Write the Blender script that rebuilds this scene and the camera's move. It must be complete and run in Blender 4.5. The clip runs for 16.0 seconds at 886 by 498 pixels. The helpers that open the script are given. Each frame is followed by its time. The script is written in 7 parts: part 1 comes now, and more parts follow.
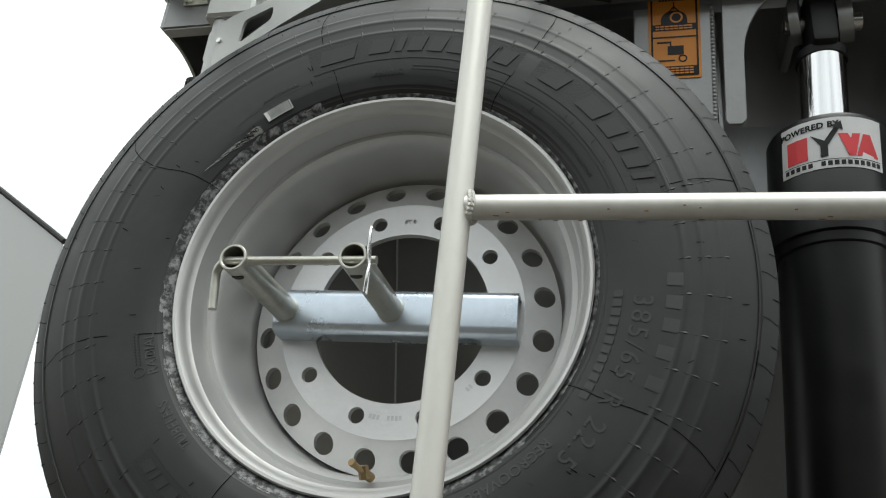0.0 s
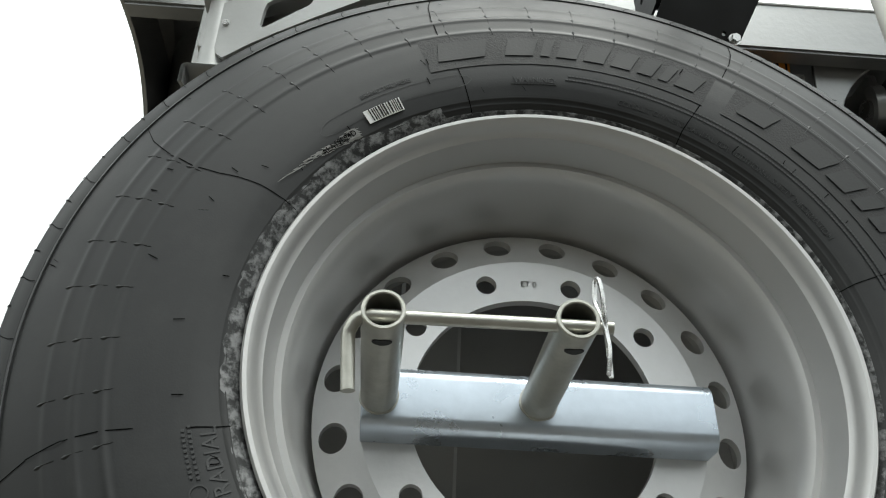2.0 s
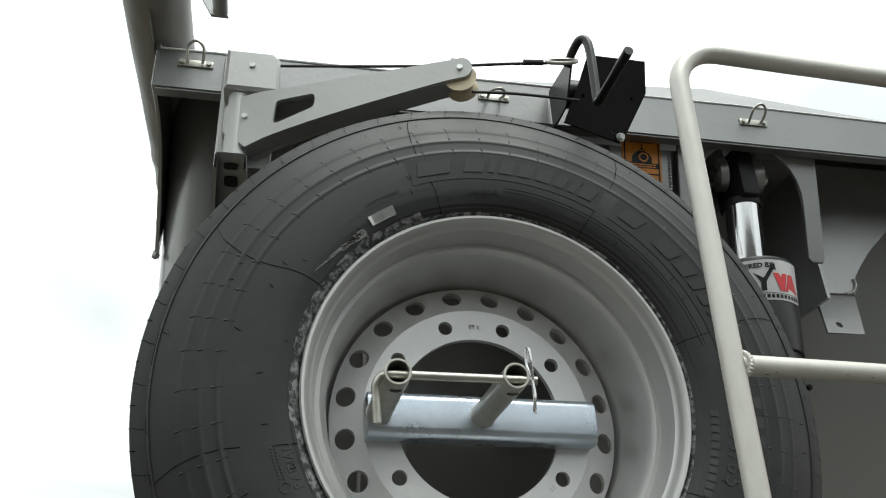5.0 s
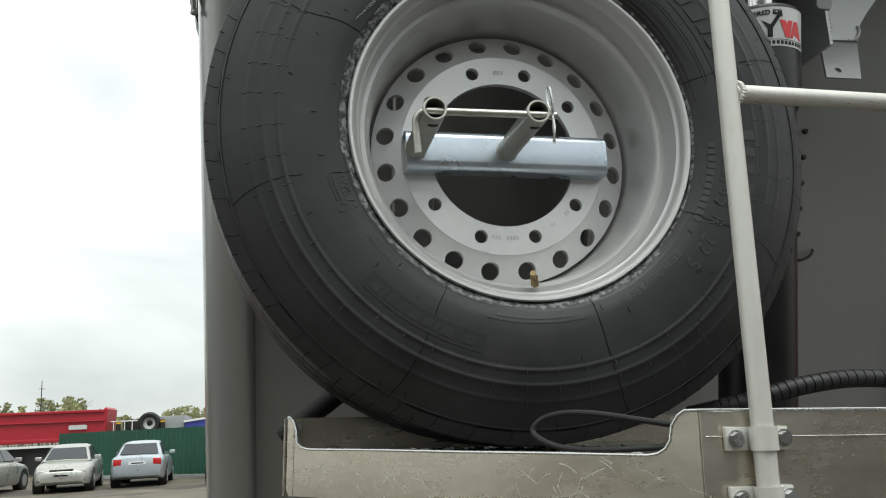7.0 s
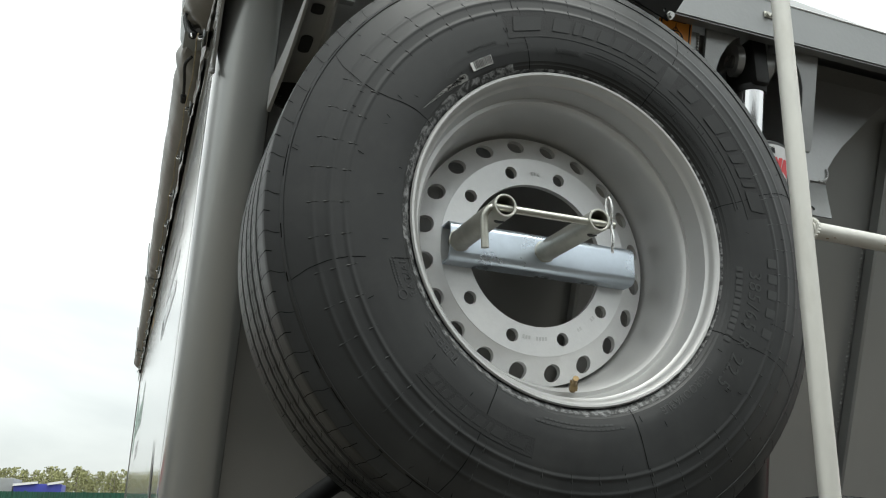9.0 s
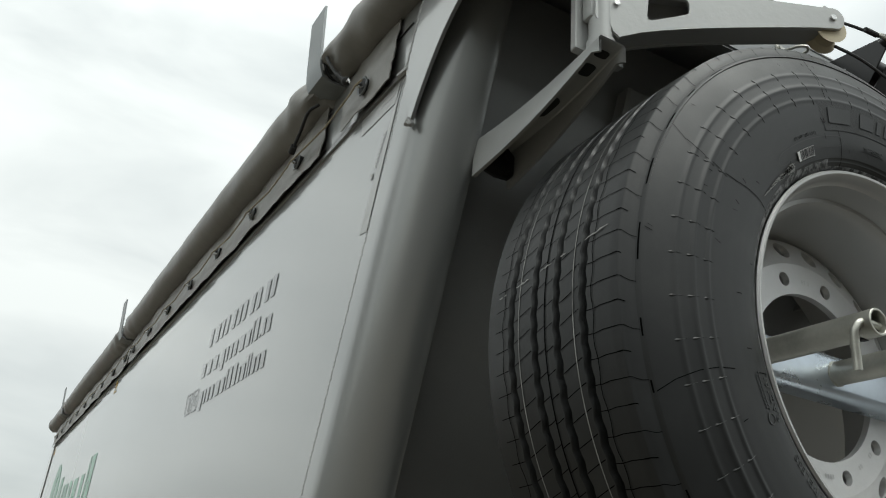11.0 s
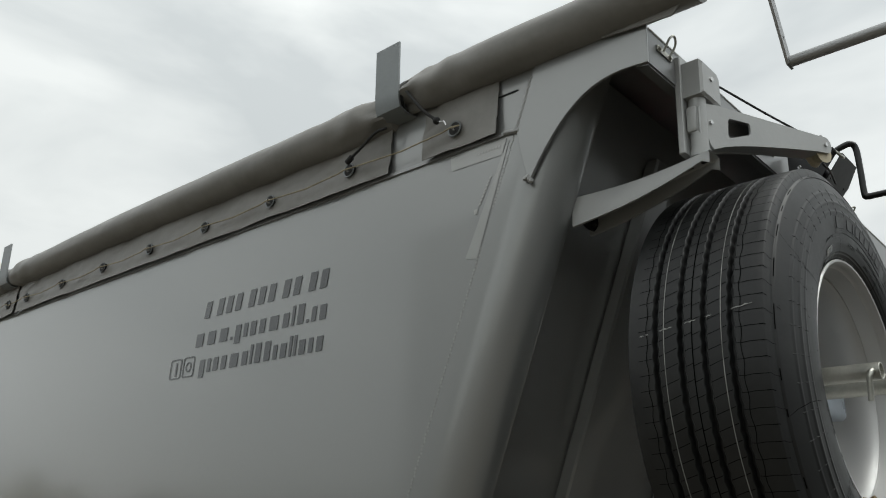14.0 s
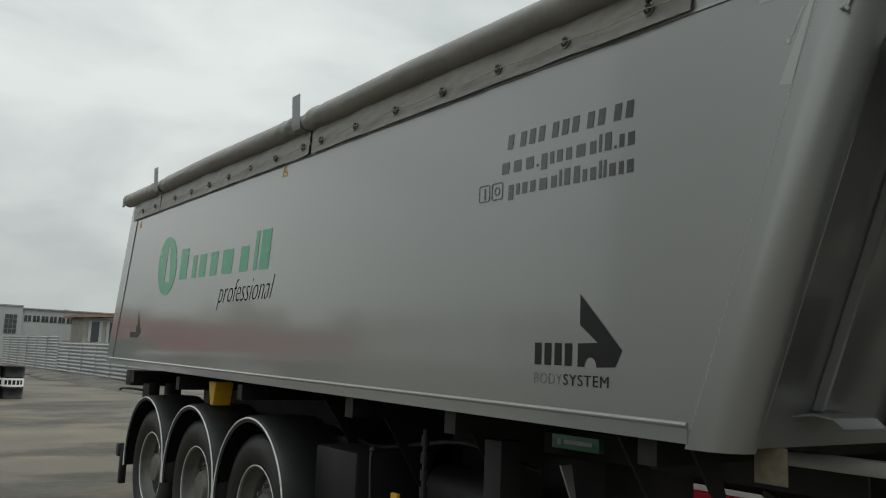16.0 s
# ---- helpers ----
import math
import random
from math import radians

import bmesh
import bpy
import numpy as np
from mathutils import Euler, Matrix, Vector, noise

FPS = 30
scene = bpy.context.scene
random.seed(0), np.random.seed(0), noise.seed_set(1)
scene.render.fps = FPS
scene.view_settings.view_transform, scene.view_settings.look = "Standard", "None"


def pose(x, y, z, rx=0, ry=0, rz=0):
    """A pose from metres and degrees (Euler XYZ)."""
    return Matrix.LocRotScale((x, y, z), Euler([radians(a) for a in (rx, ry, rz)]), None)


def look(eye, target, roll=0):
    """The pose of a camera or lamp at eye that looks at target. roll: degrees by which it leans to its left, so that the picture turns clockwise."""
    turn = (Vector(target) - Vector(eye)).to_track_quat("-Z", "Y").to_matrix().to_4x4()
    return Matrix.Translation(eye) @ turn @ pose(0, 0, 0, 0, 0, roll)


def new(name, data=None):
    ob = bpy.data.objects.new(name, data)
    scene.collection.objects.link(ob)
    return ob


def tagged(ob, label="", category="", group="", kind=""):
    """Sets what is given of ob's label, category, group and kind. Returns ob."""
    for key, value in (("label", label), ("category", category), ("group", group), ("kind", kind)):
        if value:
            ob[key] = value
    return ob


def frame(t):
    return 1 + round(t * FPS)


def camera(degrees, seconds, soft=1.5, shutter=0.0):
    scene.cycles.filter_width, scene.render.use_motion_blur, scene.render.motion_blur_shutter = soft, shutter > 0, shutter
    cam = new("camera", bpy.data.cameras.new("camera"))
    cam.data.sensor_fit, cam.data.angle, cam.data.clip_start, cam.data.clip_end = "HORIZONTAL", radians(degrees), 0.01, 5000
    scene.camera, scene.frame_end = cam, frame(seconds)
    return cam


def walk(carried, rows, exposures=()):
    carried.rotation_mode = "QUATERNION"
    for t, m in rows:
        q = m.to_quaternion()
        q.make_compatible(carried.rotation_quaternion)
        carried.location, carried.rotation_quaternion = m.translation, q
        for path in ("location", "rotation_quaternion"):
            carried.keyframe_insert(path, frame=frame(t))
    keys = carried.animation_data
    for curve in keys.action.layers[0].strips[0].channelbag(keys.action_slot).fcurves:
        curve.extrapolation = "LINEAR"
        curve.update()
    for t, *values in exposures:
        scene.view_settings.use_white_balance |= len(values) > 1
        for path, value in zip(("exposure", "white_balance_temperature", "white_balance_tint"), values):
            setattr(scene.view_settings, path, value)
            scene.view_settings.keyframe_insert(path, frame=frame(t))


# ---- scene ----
cam = camera(56.6, 16.0, soft=1.1)
SKY = 1.32
EXPOSURES = [(0.0, 0.0, 6450, 4), (1.0, -0.02, 6450, 4), (2.2, 0.10, 6450, 3), (4.2, -0.03, 6450, 3), (6.3, -0.26, 6450, 3), (7.4, -0.10, 6450, 3), (8.2, -0.09, 6450, 3), (10.3, 0.10, 6450, 4), (11.0, -0.45, 6450, 3), (12.0, -0.68, 6450, 4), (13.0, -0.70, 6450, 5), (14.0, -0.68, 6450, 5), (14.6, -0.58, 6450, 5), (15.0, -1.06, 6450, 4), (15.5, -1.02, 6450, 4), (16.0, -0.77, 6450, 3)]
PATH = [
    (0, (0.343, 0.825, 1.606), (-0.089, 2.585, 2.452), 5.1),
    (0.1, (0.305, 0.839, 1.605), (-0.139, 2.601, 2.44), 6.0),
    (0.5, (0.107, 0.939, 1.657), (-0.203, 2.724, 2.504), 4.0),
    (1, (-0.008, 1.063, 1.67), (-0.178, 2.847, 2.558), 3.8),
    (1.5, (-0.067, 1.127, 1.703), (-0.138, 2.842, 2.73), 4.2),
    (2, (-0.173, 1.127, 1.708), (-0.04, 2.807, 2.785), 0.7),
    (2.5, (-0.216, 1.079, 1.688), (-0.004, 2.823, 2.643), -1.5),
    (3, (-0.183, 1.023, 1.659), (-0.007, 2.826, 2.506), -1.1),
    (3.5, (-0.188, 0.951, 1.657), (-0.034, 2.789, 2.43), -0.6),
    (4, (-0.235, 0.85, 1.675), (-0.026, 2.625, 2.572), 1.3),
    (4.2, (-0.277, 0.817, 1.683), (0.007, 2.549, 2.641), 1.2),
    (6.3, (-0.37, 0.541, 1.59), (0.063, 2.36, 2.3), -2.6),
    (6.5, (-0.374, 0.537, 1.58), (0.039, 2.397, 2.19), -2.7),
    (6.7, (-0.399, 0.544, 1.565), (0.019, 2.427, 2.092), -2.7),
    (7, (-0.415, 0.557, 1.56), (-0.025, 2.474, 1.973), -2.7),
    (7.5, (-0.51, 0.582, 1.561), (-0.065, 2.502, 1.9), -2.1),
    (8, (-0.596, 0.583, 1.571), (-0.072, 2.475, 1.953), -1.5),
    (8.2, (-0.631, 0.58, 1.577), (-0.07, 2.448, 2.02), -0.6),
    (10.3, (-0.841, 0.968, 1.637), (-0.029, 2.672, 2.298), 0.2),
    (10.5, (-0.954, 1.02, 1.66), (-0.121, 2.706, 2.34), 0.2),
    (10.7, (-1.06, 1.041, 1.655), (-0.229, 2.698, 2.404), 0.7),
    (11, (-1.168, 1.115, 1.652), (-0.317, 2.738, 2.452), 4.5),
    (11.5, (-1.275, 1.294, 1.679), (-0.359, 2.833, 2.569), 4.5),
    (12, (-1.506, 1.407, 1.697), (-0.342, 2.726, 2.649), 3.6),
    (12.5, (-1.675, 1.427, 1.695), (-0.396, 2.637, 2.644), 5.1),
    (13, (-1.826, 1.327, 1.682), (-0.479, 2.569, 2.484), 3.7),
    (13.5, (-1.998, 1.279, 1.651), (-0.604, 2.496, 2.409), 0.8),
    (14, (-2.086, 1.254, 1.632), (-0.723, 2.54, 2.331), 2.5),
    (14.2, (-2.154, 1.216, 1.602), (-0.864, 2.624, 2.197), 3.8),
    (14.5, (-2.362, 1.261, 1.575), (-1.093, 2.728, 2.064), 3.4),
    (15, (-2.505, 1.148, 1.56), (-1.386, 2.738, 2.027), 4.5),
    (15.5, (-2.586, 1.117, 1.561), (-1.52, 2.756, 1.985), 4.1),
    (16, (-2.714, 1.249, 1.515), (-1.568, 2.867, 1.783), 2.3),
]
walk(cam, [(t, look(eye, target, roll)) for t, eye, target, roll in PATH], EXPOSURES)

# ---- world and light ----
world = bpy.data.worlds.new("overcast_sky")
scene.world = world
world.use_nodes = True
wn, wl = world.node_tree.nodes, world.node_tree.links
wn.clear()
w_out = wn.new("ShaderNodeOutputWorld")
w_bg = wn.new("ShaderNodeBackground")
w_mix = wn.new("ShaderNodeMixRGB")
w_sky = wn.new("ShaderNodeTexSky")
w_sky.sky_type, w_sky.sun_disc = "NISHITA", False
w_sky.sun_elevation, w_sky.sun_rotation = radians(70), radians(150)
w_scale = wn.new("ShaderNodeMixRGB")
w_scale.blend_type = "MULTIPLY"
w_scale.inputs[0].default_value = 1.0
w_scale.inputs[2].default_value = (0.09, 0.09, 0.09, 1)
w_co = wn.new("ShaderNodeTexCoord")
w_map = wn.new("ShaderNodeMapping")
w_map.inputs["Scale"].default_value = (1.0, 1.0, 2.6)
w_noise = wn.new("ShaderNodeTexNoise")
w_noise.inputs["Scale"].default_value, w_noise.inputs["Detail"].default_value = 2.3, 6.0
w_noise.inputs["Distortion"].default_value = 0.4
w_ramp = wn.new("ShaderNodeValToRGB")
w_ramp.color_ramp.elements[0].position, w_ramp.color_ramp.elements[0].color = 0.37, (0.735, 0.752, 0.76, 1)
w_ramp.color_ramp.elements[1].position, w_ramp.color_ramp.elements[1].color = 0.60, (1.05, 1.05, 1.04, 1)
wl.new(w_co.outputs["Generated"], w_map.inputs["Vector"])
wl.new(w_map.outputs["Vector"], w_noise.inputs["Vector"])
wl.new(w_noise.outputs["Fac"], w_ramp.inputs["Fac"])
wl.new(w_sky.outputs["Color"], w_scale.inputs[1])
# an overcast sky grows brighter from the horizon to the zenith
w_sep = wn.new("ShaderNodeSeparateXYZ")
w_up = wn.new("ShaderNodeMapRange")
w_up.inputs[3].default_value, w_up.inputs[4].default_value = 0.86, 1.54
w_grad = wn.new("ShaderNodeMixRGB")
w_grad.blend_type = "MULTIPLY"
w_grad.inputs[0].default_value = 1.0
wl.new(w_co.outputs["Generated"], w_sep.inputs[0])
wl.new(w_sep.outputs[2], w_up.inputs[0])
w_mix.inputs[0].default_value = 0.88
wl.new(w_scale.outputs["Color"], w_mix.inputs[1])
wl.new(w_ramp.outputs["Color"], w_mix.inputs[2])
wl.new(w_mix.outputs["Color"], w_grad.inputs[1])
wl.new(w_up.outputs[0], w_grad.inputs[2])
wl.new(w_grad.outputs["Color"], w_bg.inputs["Color"])
w_bg.inputs["Strength"].default_value = SKY
wl.new(w_bg.outputs["Background"], w_out.inputs["Surface"])

sun = new("sun", bpy.data.lights.new("sun", "SUN"))
sun.data.energy, sun.data.angle, sun.data.color = 2.2, radians(40), (1.0, 0.98, 0.95)
sun.rotation_euler = (radians(25), 0, radians(20))

# ---- materials ----
def mat(name, color, rough=0.5, metal=0.0, var=0.15, scale=8.0, bump=0.0, bump_scale=60.0, dirt=None, dirt_amount=0.0,
        dirt_scale=3.0, coat=0.0, stretch=(1, 1, 1), island=0.0, gloss_var=1.0, dirt_lo=0.5, dirt_hi=0.72, spec=0.5):
    """A surface with colour variation at two scales, gloss variation, fine relief and patchy dirt."""
    m = bpy.data.materials.new(name)
    m.use_nodes = True
    n, l = m.node_tree.nodes, m.node_tree.links
    b = n["Principled BSDF"]
    b.inputs["Metallic"].default_value = metal
    b.inputs["Specular IOR Level"].default_value = spec
    if coat:
        b.inputs["Coat Weight"].default_value, b.inputs["Coat Roughness"].default_value = coat, 0.08
    co = n.new("ShaderNodeTexCoord")
    mp = n.new("ShaderNodeMapping")
    mp.inputs["Scale"].default_value = stretch
    l.new(co.outputs["Object"], mp.inputs["Vector"])
    big, fine = n.new("ShaderNodeTexNoise"), n.new("ShaderNodeTexNoise")
    big.inputs["Scale"].default_value, big.inputs["Detail"].default_value = scale, 5
    fine.inputs["Scale"].default_value, fine.inputs["Detail"].default_value = scale * 9, 4
    for t in (big, fine):
        l.new(mp.outputs["Vector"], t.inputs["Vector"])
    add = n.new("ShaderNodeMath")
    add.operation = "MULTIPLY_ADD"
    add.inputs[1].default_value = 0.35
    l.new(fine.outputs["Fac"], add.inputs[0])
    l.new(big.outputs["Fac"], add.inputs[2])
    rng = n.new("ShaderNodeMapRange")
    rng.inputs[1].default_value, rng.inputs[2].default_value = 0.45, 0.9
    rng.inputs[3].default_value, rng.inputs[4].default_value = 1 - var, 1 + var
    l.new(add.outputs[0], rng.inputs[0])
    mul = n.new("ShaderNodeMixRGB")
    mul.blend_type, mul.inputs[0].default_value = "MULTIPLY", 1.0
    mul.inputs[1].default_value = (*color, 1)
    l.new(rng.outputs[0], mul.inputs[2])
    col = mul.outputs[0]
    if island:
        info = n.new("ShaderNodeObjectInfo")
        r2 = n.new("ShaderNodeMapRange")
        r2.inputs[3].default_value, r2.inputs[4].default_value = 1 - island, 1 + island
        l.new(info.outputs["Random"], r2.inputs[0])
        m2 = n.new("ShaderNodeMixRGB")
        m2.blend_type, m2.inputs[0].default_value = "MULTIPLY", 1.0
        l.new(col, m2.inputs[1])
        l.new(r2.outputs[0], m2.inputs[2])
        col = m2.outputs[0]
    if dirt:
        dn = n.new("ShaderNodeTexNoise")
        dn.inputs["Scale"].default_value, dn.inputs["Detail"].default_value, dn.inputs["Roughness"].default_value = dirt_scale, 9, 0.65
        l.new(mp.outputs["Vector"], dn.inputs["Vector"])
        dr = n.new("ShaderNodeMapRange")
        dr.inputs[1].default_value, dr.inputs[2].default_value = dirt_lo, dirt_hi
        dr.inputs[4].default_value = dirt_amount
        l.new(dn.outputs["Fac"], dr.inputs[0])
        dm = n.new("ShaderNodeMixRGB")
        dm.inputs[2].default_value = (*dirt, 1)
        l.new(dr.outputs[0], dm.inputs[0])
        l.new(col, dm.inputs[1])
        col = dm.outputs[0]
    l.new(col, b.inputs["Base Color"])
    rr = n.new("ShaderNodeMapRange")
    rr.inputs[1].default_value, rr.inputs[2].default_value = 0.45, 0.9
    rr.inputs[3].default_value, rr.inputs[4].default_value = max(0.03, rough - 0.06 * gloss_var), min(1, rough + 0.08 * gloss_var)
    l.new(add.outputs[0], rr.inputs[0])
    l.new(rr.outputs[0], b.inputs["Roughness"])
    if bump:
        bn = n.new("ShaderNodeTexNoise")
        bn.inputs["Scale"].default_value, bn.inputs["Detail"].default_value = bump_scale, 4
        l.new(mp.outputs["Vector"], bn.inputs["Vector"])
        bp = n.new("ShaderNodeBump")
        bp.inputs["Strength"].default_value, bp.inputs["Distance"].default_value = bump, 0.004
        l.new(bn.outputs["Fac"], bp.inputs["Height"])
        l.new(bp.outputs["Normal"], b.inputs["Normal"])
    return m


M_BODY = mat("grey_metallic_paint", (0.30, 0.305, 0.30), 0.36, 0.55, 0.012, 1.2, 0.0, 5.0, (0.285, 0.285, 0.277), 0.2, 0.3, 1.0, (1, 1, 1), 0.0, 0.1)
# body paint copied, more metallic, so the shaded front recess comes out darker
M_FRONT = mat("body_paint_recess_copy", (0.36, 0.365, 0.36), 0.36, 0.66, 0.02, 1.5, 0.0, 5.0, (0.26, 0.258, 0.25), 0.25, 1.2, 0.4)
M_FRAME = mat("grey_steel_paint", (0.36, 0.365, 0.365), 0.38, 0.6, 0.07, 6.0, 0.10, 90.0, (0.25, 0.24, 0.23), 0.25, 4.0)
M_ARM = mat("pale_grey_steel_paint", (0.40, 0.405, 0.40), 0.40, 0.25, 0.05, 6.0, 0.10, 90.0, (0.36, 0.35, 0.33), 0.25, 5.0)
M_HOOD = mat("light_grey_steel_paint", (0.26, 0.265, 0.265), 0.36, 0.6, 0.05, 4.0, 0.10, 90.0, (0.27, 0.26, 0.24), 0.2, 3.0)
M_RUBBER = mat("tyre_rubber", (0.0112, 0.0120, 0.0122), 0.48, 0.0, 0.4, 7.0, 0.03, 500.0, (0.031, 0.0305, 0.029), 0.55, 6.0, spec=0.46)
M_MARK = mat("rubber_letter", (0.0235, 0.0245, 0.0245), 0.46, 0.0, 0.2, 20.0)
M_PANEL = mat("fine_ribbed_rubber", (0.0105, 0.0110, 0.0111), 0.54, 0.0, 0.2, 20.0, 0.14, 400.0, spec=0.38)
M_NAME = mat("raised_rubber_shape", (0.0130, 0.0137, 0.0139), 0.5, 0.0, 0.3, 20.0, 0.04, 300.0, spec=0.42)
M_CHALK = mat("pale_mould_line", (0.26, 0.26, 0.25), 0.7, 0.0, 0.3, 40.0, 0, 10.0, (0.03, 0.03, 0.03), 1.0, 18.0)
M_BEAD = mat("dusty_bead_lubricant", (0.017, 0.018, 0.018), 0.6, 0.0, 0.4, 40.0, 0.25, 240.0, (0.25, 0.253, 0.255), 0.9, 95.0, dirt_lo=0.44, dirt_hi=0.62)
M_CUT = mat("deep_rubber_cut", (0.002, 0.002, 0.002), 0.9, 0.0, 0.2, 30.0, spec=0.05)
M_RIM = mat("silver_wheel_paint", (0.50, 0.498, 0.492), 0.52, 0.66, 0.03, 3.0, 0.03, 140.0, (0.46, 0.455, 0.44), 0.15, 2.5, 0.35, (1, 1, 1), 0.0, 0.4)
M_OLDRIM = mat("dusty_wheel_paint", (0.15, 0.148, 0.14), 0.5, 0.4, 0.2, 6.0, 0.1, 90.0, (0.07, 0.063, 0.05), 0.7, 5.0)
M_DISC = mat("silver_disc_paint", (0.70, 0.70, 0.70), 0.40, 0.45, 0.05, 9.0, 0.06, 150.0, (0.58, 0.58, 0.56), 0.3, 6.0)
M_ZINC = mat("zinc_plate", (0.55, 0.61, 0.68), 0.27, 0.85, 0.10, 9.0, 0.06, 60.0, (0.42, 0.47, 0.52), 0.5, 7.0)
M_ZINC2 = mat("yellow_zinc_plate", (0.46, 0.455, 0.41), 0.34, 0.8, 0.14, 20.0, 0.1, 120.0, (0.25, 0.24, 0.19), 0.5, 14.0)
M_ALU = mat("mill_aluminium_sheet", (0.60, 0.555, 0.475), 0.26, 0.88, 0.10, 5.0, 0.02, 40.0, (0.47, 0.42, 0.34), 0.7, 4.0, 0.0, (1, 1, 3))
M_SCRATCH = mat("bright_scratch", (0.80, 0.79, 0.76), 0.5, 0.2, 0.1, 60.0)
M_STAMP = mat("shallow_stamped_mark", (0.57, 0.57, 0.565), 0.45, 0.4, 0.1, 30.0)
# the tag's green, darkened to carry the shade below the rail
M_TAG = mat("shaded_green_enamel", (0.010, 0.070, 0.036), 0.4, 0.0, 0.1, 20.0)
M_TUBE = mat("cast_aluminium_tube", (0.62, 0.61, 0.57), 0.46, 0.35, 0.08, 9.0, 0.06, 60.0, (0.44, 0.42, 0.37), 0.55, 11.0, 0.0, (1, 1, 0.35))
M_TREADPLATE = mat("chequer_plate", (0.10, 0.095, 0.085), 0.4, 0.6, 0.3, 20.0, 0.3, 90.0, (0.03, 0.028, 0.025), 0.8, 9.0)
M_STEEL = mat("bright_steel", (0.60, 0.60, 0.59), 0.25, 0.95, 0.08, 30.0)
M_CHROME = mat("chrome_piston", (0.72, 0.72, 0.73), 0.12, 1.0, 0.03, 10.0)
M_BLACK = mat("black_paint", (0.004, 0.004, 0.0045), 0.36, 0.0, 0.2, 8.0, 0.05, 60.0, (0.014, 0.014, 0.014), 0.25, 5.0)
M_DARK = mat("dirty_black_chassis", (0.006, 0.006, 0.006), 0.6, 0.0, 0.3, 5.0, 0.2, 40.0, (0.017, 0.0155, 0.013), 0.5, 3.0)
M_PLASTIC = mat("black_plastic", (0.012, 0.012, 0.0125), 0.5, 0.0, 0.15, 10.0, 0.15, 120.0)
M_STOP = mat("slate_steel_paint", (0.24, 0.255, 0.258), 0.42, 0.5, 0.1, 12.0, 0.1, 90.0)
M_TARP = mat("grey_pvc_tarpaulin", (0.205, 0.197, 0.181), 0.38, 0.0, 0.14, 5.0, 0.45, 18.0, (0.27, 0.262, 0.245), 0.3, 6.0)
M_ROPE = mat("tan_rope", (0.36, 0.31, 0.21), 0.8, 0.0, 0.3, 60.0)
M_CORD = mat("black_cord", (0.015, 0.015, 0.015), 0.7, 0.0, 0.3, 60.0)
M_BRASS = mat("dull_brass", (0.24, 0.17, 0.085), 0.42, 0.7, 0.2, 50.0)
M_NYLON = mat("tan_nylon", (0.52, 0.45, 0.31), 0.5, 0.0, 0.1, 30.0)
M_PLATE = mat("dull_tan_plate", (0.22, 0.19, 0.14), 0.5, 0.0, 0.2, 30.0)
M_WHITE = mat("white_vinyl", (0.78, 0.78, 0.77), 0.4, 0.0, 0.05, 30.0)
M_LABEL = mat("silver_vinyl", (0.58, 0.58, 0.58), 0.35, 0.2, 0.05, 30.0)
M_RED = mat("red_vinyl", (0.60, 0.035, 0.045), 0.4, 0.0, 0.06, 30.0)
M_INK = mat("black_vinyl", (0.010, 0.010, 0.011), 0.36, 0.0, 0.1, 30.0, spec=0.35)
M_INKGREY = mat("dark_grey_vinyl", (0.038, 0.040, 0.042), 0.22, 0.0, 0.1, 30.0, coat=0.8)
M_GREYVINYL = mat("grey_vinyl", (0.16, 0.165, 0.17), 0.22, 0.0, 0.1, 30.0)
M_PALE = mat("pale_grey_print", (0.45, 0.45, 0.44), 0.4, 0.2, 0.1, 40.0)
M_FILM = mat("matt_grey_film", (0.375, 0.375, 0.365), 0.36, 0.6, 0.02, 20.0, 0, 10.0, None, 0, 1, 0.25)
M_GREEN = mat("green_vinyl", (0.045, 0.33, 0.17), 0.22, 0.0, 0.1, 10.0)
M_ORANGE = mat("orange_vinyl", (0.72, 0.27, 0.035), 0.4, 0.0, 0.06, 20.0)
M_YELLOW = mat("yellow_plastic", (0.62, 0.36, 0.02), 0.45, 0.0, 0.1, 20.0)
M_WELD = mat("painted_weld", (0.36, 0.36, 0.355), 0.35, 0.2, 0.15, 60.0, 0.4, 150.0)
M_GROUND = mat("worn_muddy_concrete", (0.122, 0.106, 0.078), 0.72, 0.0, 0.45, 0.9, 0.5, 5.0, (0.050, 0.044, 0.034), 0.95, 0.33, 0.0, (0.6, 1, 1), 0.0, 2.5, 0.47, 0.56)
# mud by the fence, and the added dark patch that cuts bounce light
M_PATCH = mat("fence_mud_and_bounce_cut", (0.060, 0.051, 0.039), 0.6, 0.0, 0.4, 0.9, 0.4, 6.0, (0.034, 0.029, 0.022), 0.9, 0.5, 0.0, (1, 1, 1), 0.0, 2.5, 0.46, 0.6)
M_FENCE = mat("dark_green_sheet", (0.012, 0.075, 0.045), 0.45, 0.1, 0.12, 1.0, 0, 10.0, (0.03, 0.06, 0.045), 0.3, 0.7)
M_GALV = mat("galvanised_sheet", (0.36, 0.37, 0.38), 0.4, 0.5, 0.15, 0.5)
M_TRUCKRED = mat("red_truck_paint", (0.36, 0.012, 0.026), 0.35, 0.0, 0.1, 0.8, 0, 10.0, (0.24, 0.03, 0.035), 0.3, 0.6)
M_TRUCKBLUE = mat("blue_truck_paint", (0.03, 0.04, 0.30), 0.4, 0.0, 0.1, 0.8)
M_TRUCKGREY = mat("grey_truck_paint", (0.27, 0.28, 0.28), 0.45, 0.0, 0.1, 0.8)
M_SILVER = mat("silver_car_paint", (0.42, 0.46, 0.50), 0.3, 0.4, 0.06, 1.5, 0, 10.0, None, 0, 1, 0.5)
